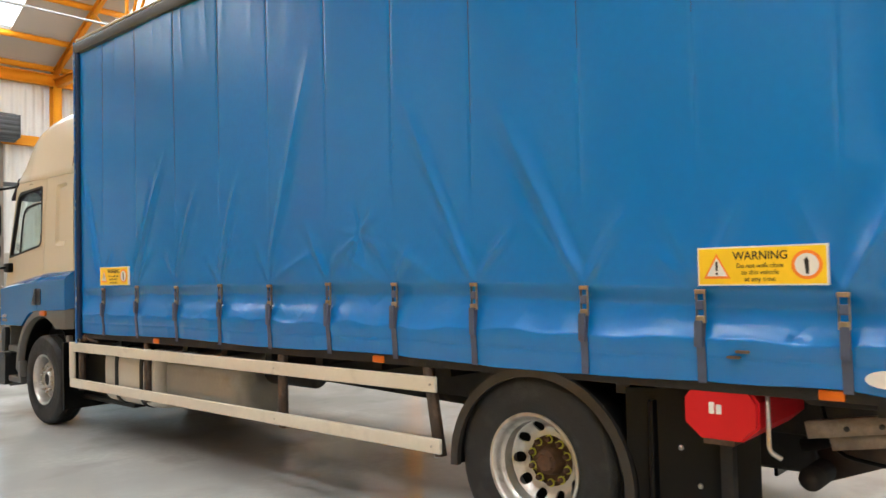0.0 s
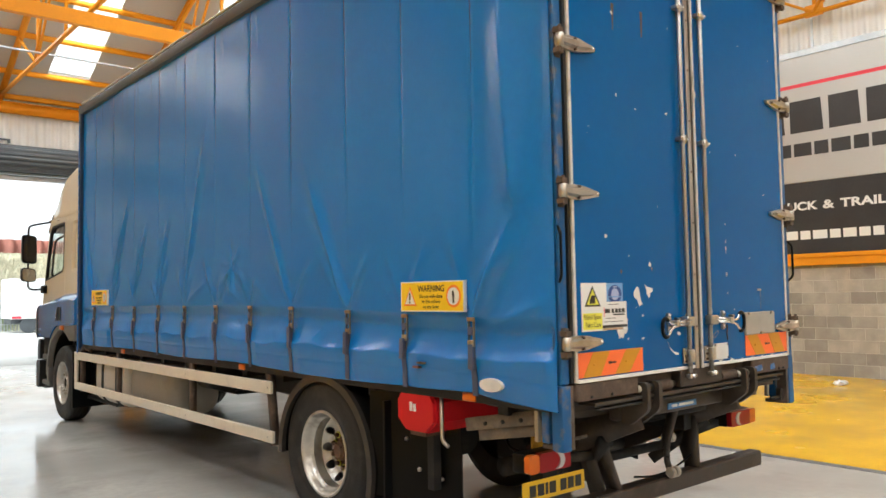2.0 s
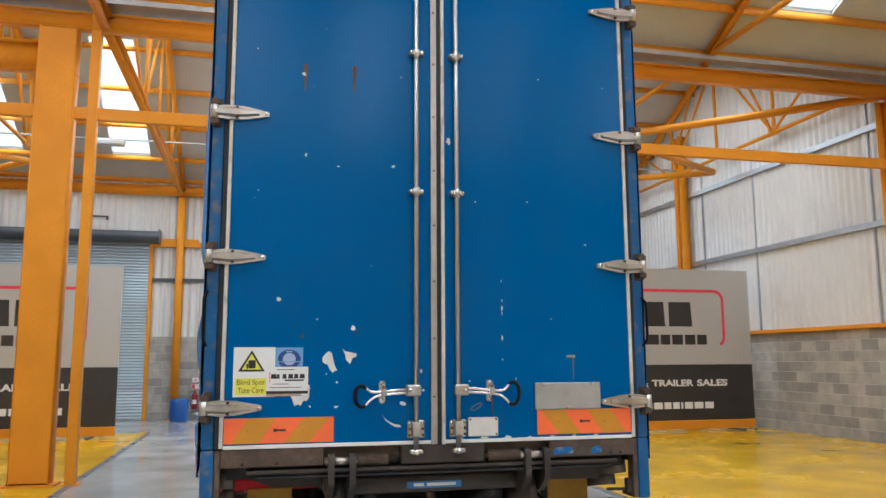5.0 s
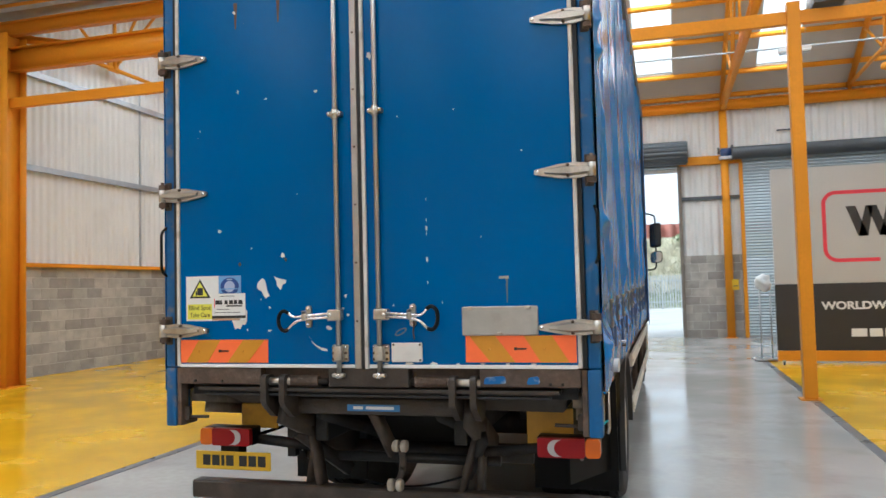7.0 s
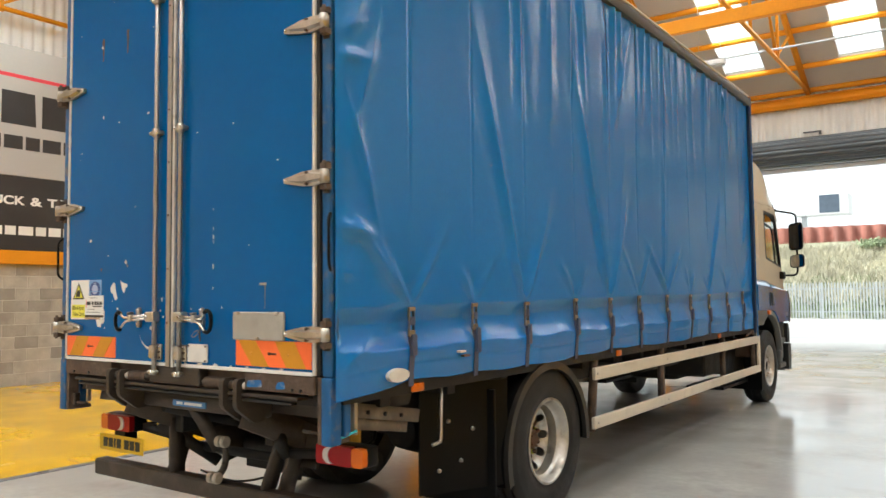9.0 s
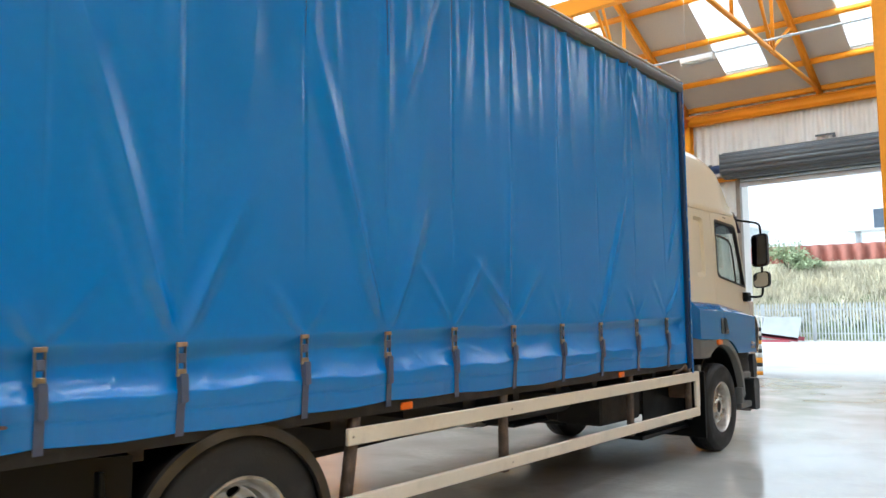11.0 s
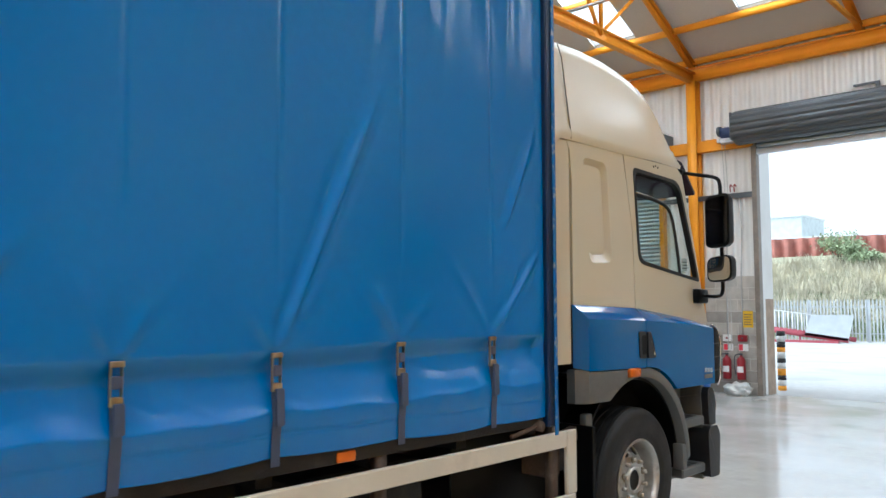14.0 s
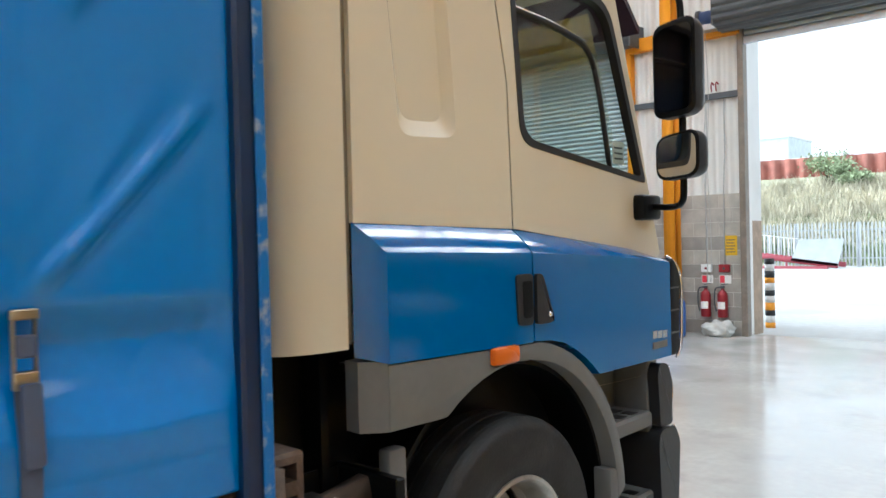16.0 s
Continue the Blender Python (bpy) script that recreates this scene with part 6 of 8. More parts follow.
for y in (3.35, 4.3, 5.2):
    part("chassis_cross_member", box(B(), -0.40, y - 0.05, 0.78, 0.40, y + 0.05, 0.96), GRIME, truck)

# red box for the extinguisher on the nearside
bx = part("extinguisher_box", prism(B(), [(1.02, 0.90), (1.10, 0.83), (1.30, 0.83), (1.38, 0.90), (1.38, 1.02), (1.32, 1.10), (1.08, 1.10), (1.02, 1.02)], "x", -1.20, -0.55), REDPL, truck, "red plastic extinguisher box")
part("box_lid", prism(B(), [(1.03, 0.905), (1.105, 0.84), (1.295, 0.84), (1.37, 0.905), (1.37, 1.015), (1.315, 1.09), (1.085, 1.09), (1.03, 1.015)], "x", -1.222, -1.20), REDPL, bx)
for k in range(2):
    part("box_pictogram", box(B(), -1.2255, 1.19 + k * 0.035, 0.955, -1.222, 1.215 + k * 0.035, 1.0 + 0.01 * k), LABELWHITE, bx)
part("box_clamp", tube(B(), bent([(-1.19, 0.985, 1.12), (-1.19, 0.985, 0.80), (-1.19, 0.93, 0.775)], 0.03), 0.012), STEEL, bx)
part("box_bracket", box(B(), -1.18, 1.15, 0.80, -1.02, 1.30, 0.83), RUSTY, bx)
part("box_hanger", box(B(), -1.08, 1.20, 0.45, -1.02, 1.26, 0.80), GRIME, bx)
part("hanging_rod", tube(B(), bent([(1.18, 0.99, 1.10), (1.18, 0.98, 0.74), (1.18, 0.90, 0.735)], 0.02), 0.011), STEEL, truck)

# -- wheels --
def wheel_at(x, y, sx, rear):
    w = part("wheel", lathe(B(), [(0.285, -0.13), (0.33, -0.145), (0.43, -0.152), (0.485, -0.14), (0.508, -0.115), (0.514, -0.10), (0.500, -0.094), (0.500, -0.088), (0.516, -0.084), (0.517, -0.035), (0.502, -0.031), (0.502, -0.025), (0.517, -0.021),
        (0.517, 0.021), (0.502, 0.025), (0.502, 0.031), (0.517, 0.035), (0.516, 0.084), (0.500, 0.088), (0.500, 0.094), (0.514, 0.10), (0.508, 0.115), (0.485, 0.140), (0.462, 0.147), (0.452, 0.146), (0.43, 0.152), (0.36, 0.150), (0.335, 0.147), (0.325, 0.140), (0.292, 0.135), (0.285, 0.12)], (0, 0, 0), "x", 56), RUBBER, truck, "black truck tyre on a steel wheel")
    part("inner_tyre", lathe(B(), [(0.285, -0.46), (0.43, -0.48), (0.505, -0.44), (0.515, -0.38), (0.515, -0.26), (0.505, -0.20), (0.43, -0.17), (0.285, -0.19)], (0, 0, 0), "x", 40), RUBBER, w) if rear else None
    part("rim", lathe(B(), [(0.283, 0.10), (0.296, 0.132), (0.294, 0.142), (0.280, 0.144), (0.268, 0.132), (0.262, 0.10)] + ([(0.250, 0.078), (0.241, 0.070), (0.237, 0.035), (0.235, 0.008), (0.28, -0.10)] if rear else [(0.252, 0.06), (0.246, 0.02), (0.28, -0.10)]), (0, 0, 0), "x", 56), WHEELWHITE, w, "dull silver steel rim")
    # pierced disc
    s_out, s_in = (0.02, 0.085) if not rear else (0.008, -0.042)
    prof = []
    for j in range(8):
        r = 0.248 - (0.248 - 0.105) * j / 7 if not rear else 0.240 - (0.240 - 0.142) * j / 7
        prof.append((r, s_out + (s_in - s_out) * smooth01(0.0, 0.55, j / 7)))
    bm = B()
    r_out, r_in, r_mid = prof[0][0], prof[-1][0], 0.200 if rear else 0.206
    depth = lambda r: float(np.interp(r, [p[0] for p in prof[::-1]], [p[1] for p in prof[::-1]]))
    half = r_mid * math.tau / 20
    turns = sorted([q * math.tau / 20 for q in range(20)] + [math.atan2(v, u) % math.tau for u in (r_out - r_mid, r_in - r_mid) for v in (half, -half)])
    for k in range(10):
        a, loops = k * math.tau / 10, []
        for size in (0.0, 0.12, 0.4, 0.7, 1.0):
            ring = []
            for q in turns:
                c, d = math.cos(q), math.sin(q)
                far = min(((r_out if c > 0 else r_in) - r_mid) / c if abs(c) > 1e-6 else 9, half / abs(d) if abs(d) > 1e-6 else 9)
                reach = 0.031 + (far - 0.031) * size
                r, v = r_mid + reach * c, reach * d / r_mid
                ring.append(bm.verts.new((depth(r), r * math.cos(a + v), r * math.sin(a + v))))
            loops.append(ring)
        # the thickness of the plate inside the hole
        loops.insert(0, [bm.verts.new(p.co - Vector((0.014, 0, 0))) for p in loops[0]])
        for lo, hi in zip(loops, loops[1:]):
            for i in range(len(lo)):
                j = (i + 1) % len(lo)
                bm.faces.new((lo[i], lo[j], hi[j], hi[i]))
    bmesh.ops.remove_doubles(bm, verts=bm.verts[:], dist=1e-5)
    bmesh.ops.recalc_face_normals(bm, faces=bm.faces)
    part("wheel_disc", bm, WHEELWHITE, w, "pierced wheel disc")
    part("brake_drum", lathe(B(), [(0.0, -0.10), (0.205, -0.10), (0.205, -0.02 if not rear else -0.11), (0.0, -0.02 if not rear else -0.11)], (0, 0, 0), "x", 32), RUBBER, w)
    if rear:
        part("hub", lathe(B(), [(0.0, 0.028), (0.045, 0.028), (0.058, 0.018), (0.066, 0.012), (0.076, -0.02), (0.086, -0.058), (0.150, -0.068), (0.150, -0.09)], (0, 0, 0), "x", 28), HUBRUST, w, "rusty hub")
    else:
        part("hub", lathe(B(), [(0.0, 0.060), (0.06, 0.062), (0.075, 0.105), (0.092, 0.108), (0.100, 0.10), (0.105, 0.08)], (0, 0, 0), "x", 28), WHEELWHITE, w, "open hub")
        part("hub_centre", lathe(B(), [(0.0, 0.085), (0.055, 0.085), (0.078, 0.098), (0.080, 0.05)], (0, 0, 0), "x", 28), GRIME, w, "dark greasy hub centre")
    s_n = s_in
    for k in range(10):
        a = (k + 0.5) * math.tau / 10
        rn = 0.122 if rear else 0.142
        c, s = rn * math.cos(a), rn * math.sin(a)
        part("wheel_nut", cyl(B(), (s_n - 0.005, c, s), (s_n + 0.034, c, s), 0.017, n=6), HUBRUST if rear else STEEL, w)
        if k % (1 if rear else 2) == 0:
            p = cyl(B(), (s_n + 0.006, c, s), (s_n + 0.013, c, s), 0.024, n=12)
            prism(p, [(c - 0.008, s - 0.008), (c + 0.034 * math.cos(a + 1.9), s + 0.034 * math.sin(a + 1.9)), (c + 0.008, s + 0.008)], "x", s_n + 0.006, s_n + 0.013)
            part("nut_indicator", p, LIME if rear else BUCKLE, w, "yellow-green nut indicator" if rear else "dull brass nut cap")
    for k in range(5):
        part("hub_bolt", cyl(B(), (0.010, 0.05 * math.cos(k * math.tau / 5), 0.05 * math.sin(k * math.tau / 5)), (0.034, 0.05 * math.cos(k * math.tau / 5), 0.05 * math.sin(k * math.tau / 5)), 0.008, n=6), HUBRUST, w) if rear else None
    size = 1.04 if rear else 1.0
    w.matrix_basis = pose(x, y, 0.517 * size, 0 if sx > 0 else 37, 0, 0 if sx > 0 else 180) @ Matrix.Scale(size, 4)
    return w


for sx in (-1, 1):
    wheel_at(sx * 1.045, 2.31, sx, True)
    wheel_at(sx * 0.995, 9.25, sx, False)

# rear mudguards and flaps
for sx in (-1, 1):
    bm = B()
    arc = [(2.27 + 0.62 * math.cos(a), 0.50 + 0.61 * math.sin(a)) for a in [radians(v) for v in range(-2, 200, 6)]]
    arc2 = [(2.27 + 0.585 * math.cos(a), 0.50 + 0.575 * math.sin(a)) for a in [radians(v) for v in range(-2, 200, 6)]]
    prism(bm, arc + arc2[::-1], "x", sx * 0.72, sx * 1.20)
    mg = part("mudguard", bm, BLACKPL, truck, "black plastic rear mudguard")
    bm = B()
    arc3 = [(2.27 + 0.566 * math.cos(a), 0.50 + 0.556 * math.sin(a)) for a in [radians(v) for v in range(-2, 200, 6)]]
    prism(bm, arc + arc3[::-1], "x", sx * 1.2, sx * 1.235)
    part("mudguard_lip", bm, MUDGREY, mg, "rolled edge")
    part("mud_flap", box(B(), sx * 0.62, 1.56, 0.22, sx * 1.19, 1.585, 0.98, 0.004), BLACKPL, truck, "black rubber mud flap with bolts")
    fl = part("side_flap", prism(B(), [(sx * 1.19, 1.70), (sx * 1.205, 1.70), (sx * 0.92, 1.12), (sx * 0.905, 1.125)], "z", 0.36, 1.04), BLACKPL, truck, "black rubber side skirt with bolts")
    for y, z in ((1.30, 0.80), (1.24, 0.50), (1.38, 0.55), (1.46, 0.74)):
        part("flap_bolt", cyl(B(), (sx * (1.203 - (1.70 - y) * 0.491), y, z), (sx * (1.214 - (1.70 - y) * 0.491), y - 0.005, z), 0.014, n=10), STEEL, fl)
    part("front_flap", box(B(), sx * 0.62, 8.56, 0.24, sx * 1.19, 8.60, 0.98, 0.005), BLACKPL, truck, "black front mud flap")
    part("front_skirt", box(B(), sx * 0.55, 7.30, 0.36, sx * 1.02, 8.5, 0.40, 0.005), BLACKPL, truck)
    part("side_skirt", box(B(), sx * 0.95, 7.45, 0.34, sx * 0.965, 8.52, 1.0, 0.004), BLACKPL, truck, "black side skirt behind the front wheel")

# -- rear sill, tail lift and underrun bar --
lift = part("tail_lift", box(B(), -0.60, 0.125, 0.934, 0.60, 0.22, 1.030, 0.020, 3), LIFTGREY, truck, "grimy folded tail lift under the rear sill")
part("sill", box(B(), -1.127, -0.004, 1.110, -0.612, 0.10, 1.202, 0.006), RUSTY, truck, "rusty rear sill")
part("sill", box(B(), 0.62, -0.004, 1.110, 1.127, 0.10, 1.202, 0.006), RUSTY, truck, "rusty rear sill with blue paint left on it")
part("sill_plate", box(B(), -0.208, -0.008, 1.102, 0.246, 0.06, 1.202, 0.006), LIFTGREY, truck)
part("sill_back", box(B(), -1.1, 0.10, 1.04, 1.1, 0.16, 1.205), GRIME, truck)
for x0, x1 in ((0.64, 0.76), (0.86, 0.93)):
    part("paint_rest", prism(B(), rounded([(x0, 1.125), (x1, 1.13), (x1 - 0.01, 1.168), (x0 + 0.01, 1.16)], 0.012), "y", -0.0045, -0.0065), TRIMBLUE, truck, smooth=0)
for x in (-1.02, -0.85, 0.98, 1.04):
    part("sill_bolt", cyl(B(), (x, -0.004, 1.128), (x, -0.012, 1.128), 0.008, n=6), GRIME, truck)
# torsion springs
for a, b in ((-0.469, -0.275), (0.272, 0.457)):
    n = 264
    sp = [(a + (b - a) * k / n, 0.03 + 0.027 * math.cos(k / n * math.tau * 22), 1.128 + 0.027 * math.sin(k / n * math.tau * 22)) for k in range(n + 1)]
    part("torsion_spring", tube(B(), sp, 0.006, 5), RUSTY, lift, "rusty coil spring")
    part("spring_shaft", cyl(B(), (a - 0.06, 0.03, 1.128), (b + 0.05, 0.03, 1.128), 0.018, n=12), LIFTGREY, lift)
# platform, folded flat under the body
part("platform", prism(B(), [(-1.0, 1.094), (1.022, 1.094), (1.022, 1.078), (-1.0, 1.078)], "y", -0.012, 0.9), LIFTGREY, lift, "folded steel platform")
part("platform_leaf", prism(B(), [(-1.012, 1.044), (1.036, 1.044), (1.036, 1.034), (1.008, 0.955), (0.99, 0.955), (-0.85, 0.975), (-0.87, 0.98), (-1.012, 1.034)], "y", 0.225, 0.9), LIFTGREY, lift)
part("platform_lip", box(B(), -0.96, -0.010, 1.050, 0.98, 0.03, 1.064, 0.004), GRIME, lift)
for cx in (-0.522, 0.538):
    for dx in (-0.055, 0.055):
        prof = rounded([(-0.045, 1.165), (0.05, 1.165), (0.12, 1.03), (0.16, 0.93), (0.08, 0.92), (-0.045, 1.012)], 0.03)
        part("hinge_lug", prism(B(), prof, "x", cx + dx - 0.016, cx + dx + 0.016), LIFTGREY, lift, "worn steel hinge lug")
    part("lug_pin", cyl(B(), (cx - 0.085, 0.012, 1.128), (cx + 0.085, 0.012, 1.128), 0.022, n=14), STEEL, lift)
    sg = -1 if cx < 0 else 1
    part("lift_arm", bar(B(), (cx, 0.08, 0.97), (cx - sg * 0.06, 0.95, 0.60), 0.05, 0.16), RUSTDARK, lift, "sloping lift arm")
    part("lift_arm", bar(B(), (cx + sg * 0.02, 0.30, 0.80), (cx - sg * 0.16, 0.62, 0.52), 0.05, 0.07), GRIME, lift)
    part("lift_ram", cyl(B(), (cx - sg * 0.18, 0.20, 0.93), (cx - sg * 0.18, 1.1, 0.66), 0.038, n=14), GRIME, lift)
    # brackets down to the underrun bar
    for dy in (0.0, 0.12):
        part("bar_bracket", bar(B(), (cx - sg * 0.02, 0.40 + dy, 0.86), (cx - sg * 0.02 - sg * 0.10 * (1 if dy == 0 else 0), 0.33 + dy * 0.4, 0.46), 0.03, 0.10, (0, 1, 0)), LIFTGREY, lift)
    part("lamp_arm", bar(B(), (cx, 0.42, 0.70), (sg * 0.98, 0.40, 0.745), 0.05, 0.05), GRIME, lift)
part("lift_tube", cyl(B(), (-0.60, 0.55, 0.62), (0.60, 0.55, 0.62), 0.03, n=12), GRIME, lift)
part("lift_tube", cyl(B(), (-0.72, 0.95, 0.58), (0.72, 0.95, 0.58), 0.06, n=14), GRIME, lift)
part("pump_box", box(B(), -0.30, 1.05, 0.50, 0.30, 1.45, 0.85, 0.02), GRIME, lift)
part("centre_strut", bar(B(), (-0.02, 0.17, 0.95), (0.05, 0.29, 0.70), 0.025, 0.075), LIFTGREY, lift)
part("roller_link", tube(B(), bent([(0.088, 0.29, 0.745), (0.098, 0.31, 0.66), (0.085, 0.30, 0.57), (0.068, 0.25, 0.535)], 0.05), 0.020, 10), LIFTGREY, lift)
ROLLER = shade("pale_nylon_roller", (0.42, 0.37, 0.30), 0.5, var=0.2, scale=20)
for z, xs, yr in ((0.742, (0.062, 0.112), 0.285), (0.537, (0.045, 0.095), 0.245)):
    for x in xs:
        part("roller", lathe(B(), [(0.0, -0.017), (0.028, -0.017), (0.034, -0.010), (0.034, 0.010), (0.028, 0.017), (0.0, 0.017)], (x, yr, z), "x", 20), ROLLER, lift, "worn pale roller")
part("hanging_cable", tube(B(), [(0.45 - 0.08 * k, 0.35, 0.58 - 0.05 * math.sin(k / 8 * math.pi) - 0.006 * k) for k in range(9)], 0.007, 6), BLACKPL, lift)
part("maker_plate", box(B(), -0.155, 0.117, 0.958, 0.147, 0.124, 0.993), LABELBLUE, lift, "blue maker's plate")
for k, (a, b) in enumerate(((-0.118, -0.062), (-0.045, 0.115))):
    part("maker_bar", box(B(), a, 0.1155, 0.968, b, 0.1175, 0.984), LABELWHITE, lift)
bar_ = part("underrun_bar", box(B(), -1.235, 0.27, 0.398, 1.225, 0.37, 0.503, 0.010), LIFTGREY, truck, "black steel underrun bar")
for sx in (-1, 1):
    # runners beside the platform
    rn = part("lift_runner", bar(B(), (sx * 1.10, 0.12, 1.035), (sx * 1.10, 0.84, 0.905), 0.06, 0.075), DUSTY, truck, "dusty steel lift runner")
    part("lower_runner", bar(B(), (sx * 1.095, 0.24, 0.945), (sx * 1.095, 0.74, 0.855), 0.05, 0.06), DUSTY, rn)
    part("runner_end", cyl(B(), (sx * 1.075, 0.79, 0.912), (sx * 1.125, 0.79, 0.912), 0.035, n=16), LIFTGREY, rn)
    for k in range(4):
        part("runner_bolt", cyl(B(), (sx * 1.13, 0.25 + 0.14 * k, 1.005 - 0.0247 * k), (sx * 1.14, 0.25 + 0.14 * k, 1.005 - 0.0247 * k), 0.012, n=8), GRIME, rn)
    part("ochre_plate", box(B(), -0.995 if sx < 0 else 0.775, 0.44, 0.79 if sx < 0 else 0.745, -0.75 if sx < 0 else 1.03, 0.455, 0.94, 0.004), OCHRE, truck, "stained ochre plate")
    part("post_foot", box(B(), sx * 1.13, 0.036, 0.870, sx * 1.20, 0.18, 0.893, 0.004), RUSTY, truck)
    part("tension_post", box(B(), sx * 1.17, 0.12, 0.90, sx * 1.215, 0.17, 1.15, 0.006), POSTBLUE, truck)
    part("tension_post", box(B(), sx * 1.19, 0.19, 0.90, sx * 1.22, 0.215, 1.12, 0.004), ALU, truck)
    # rear lamp cluster
    outer, inner = 1.185, 0.845
    x0, x1 = sorted((sx * inner, sx * outer))
    lamp_body = part("rear_lamp", box(B(), x0 + 0.004, 0.32, 0.706, x1 - 0.004, 0.42, 0.812, 0.012, 2), BLACKPL, truck, "red rear lamp cluster with amber end")
    part("red_lens", prism(B(), rounded(rect(*sorted((sx * 0.855, sx * 1.105))[:1], 0.708, *sorted((sx * 0.855, sx * 1.105))[1:], 0.810), 0.016), "y", 0.285, 0.325), REDLENS, lamp_body, "red lens")
    part("amber_lens", prism(B(), rounded(rect(*sorted((sx * 1.106, sx * 1.185))[:1], 0.710, *sorted((sx * 1.106, sx * 1.185))[1:], 0.808), 0.022), "y", 0.287, 0.325), AMBER, lamp_body, "amber lens")
    cx = sx * 0.955
    pts = [(cx + sx * 0.045 * math.cos(a), 0.759 + 0.044 * math.sin(a)) for a in [radians(v) for v in range(100, 261, 16)]]
    pts += [(cx + sx * (0.045 * math.cos(a) + 0.035), 0.759 + 0.044 * math.sin(a)) for a in [radians(v) for v in range(260, 99, -16)]]
    part("clear_lens", prism(B(), pts, "y", 0.278, 0.290), CLEARLENS, lamp_body, "clear crescent lens")
    for y in (1.05,):
        part("hose", tube(B(), bent([(sx * 0.7, 0.9, 1.0), (sx * 0.85, 0.8, 0.75), (sx * 0.95, 0.42, 0.73)], 0.1), 0.010), BLACKPL, truck)
npl = part("number_plate", box(B(), -1.225, 0.300, 0.565, -0.725, 0.308, 0.672, 0.003), PLATEYEL, truck, "yellow number plate with dark bars")
for k, (a, wd) in enumerate(((0.05, 0.05), (0.112, 0.05), (0.174, 0.02), (0.206, 0.05), (0.294, 0.05), (0.356, 0.05), (0.418, 0.05))):
    part("plate_bar", box(B(), -1.225 + a, 0.2975, 0.588, -1.225 + a + wd, 0.3005, 0.650), INK, npl, smooth=0)
part("plate_bracket", box(B(), -1.06, 0.31, 0.60, -0.94, 0.40, 0.72), BLACKPL, npl)
# cyan tie on the offside post foot
part("cyan_tie", tube(B(), [(1.17, 0.05, 0.885), (1.20, 0.14, 0.90), (1.235, 0.19, 0.925)], 0.006, 6), shade("cyan_plastic", (0.05, 0.55, 0.68), 0.4), truck)

# -- cab --
def smoothed_prism(outline, x0, x1, bev, seg=4):
    bm = prism(B(), outline, "x", x0, x1)
    es = [e for e in bm.edges if len({round(v.co.x, 4) for v in e.verts}) == 1]
    bmesh.ops.bevel(bm, geom=es, offset=bev, segments=seg, affect="EDGES", profile=0.5)
    return bm


CAB_W = 1.085
HANDLEGREY = shade("charcoal_plastic", (0.018, 0.018, 0.0195), 0.35, var=0.1)
shell_line = rounded([(8.50, 1.05), (8.50, 2.92), (10.04, 2.92), (10.47, 1.72), (10.50, 1.15), (10.49, 0.98), (8.7, 0.98)], [0.03, 0.05, 0.10, 0.10, 0.06, 0.05, 0.03])
inner_line = [(8.58, 1.30), (8.58, 2.84), (9.98, 2.84), (10.39, 1.72), (10.42, 1.30)]
WIN_R = [0.05, 0.12, 0.035, 0.085]
WIN_OUT = [(9.285, 2.790), (10.025, 2.765), (10.345, 1.958), (9.345, 2.077)]
WIN_MID = [(9.298, 2.777), (10.015, 2.753), (10.326, 1.972), (9.357, 2.088)]
WIN_IN = [(9.318, 2.760), (10.000, 2.737), (10.302, 1.988), (9.374, 2.103)]
screen = prism(B(), [(9.7, 2.74), (10.22, 2.74), (10.70, 1.86), (10.3, 1.80)], "x", -0.97, 0.97)
ARCH_Y, ARCH_Z, ARCH_R = 9.225, 0.565, 0.69
ring_of = lambda cy, cz, r, a0, a1, step: [(cy + r * math.cos(radians(v)), cz + r * math.sin(radians(v))) for v in range(a0, a1, step)]
arch_cut = prism(B(), ring_of(ARCH_Y, ARCH_Z, ARCH_R, 0, 360, 9), "x", -1.6, 1.6)
cab = part("cab", carve(smoothed_prism(shell_line, -CAB_W, CAB_W, 0.05), [prism(B(), inner_line, "x", -1.01, 1.01), prism(B(), rounded(WIN_OUT, WIN_R, 6), "x", -1.6, 1.6), screen, arch_cut]), CREAM, truck, "cream and blue sleeper cab with a roof deflector")
part("windscreen", bar(B(), (0, 10.08, 2.75), (0, 10.435, 1.80), 1.94, 0.008), CABGLASS, cab, "windscreen glass")
part("cab_roof", box(B(), -0.95, 8.6, 2.92, 0.95, 9.9, 2.96), CREAM, cab)


# roof deflector, its sides leaning in
def dome(y):
    pts = [(8.22, 3.555), (8.45, 3.595), (8.75, 3.61), (9.05, 3.60), (9.35, 3.56), (9.60, 3.49), (9.80, 3.39), (9.95, 3.26), (10.08, 3.09), (10.18, 2.95)]
    for (a, p), (b, q) in zip(pts, pts[1:]):
        if y <= b:
            return p + (q - p) * (y - a) / (b - a)
    return pts[-1][1]


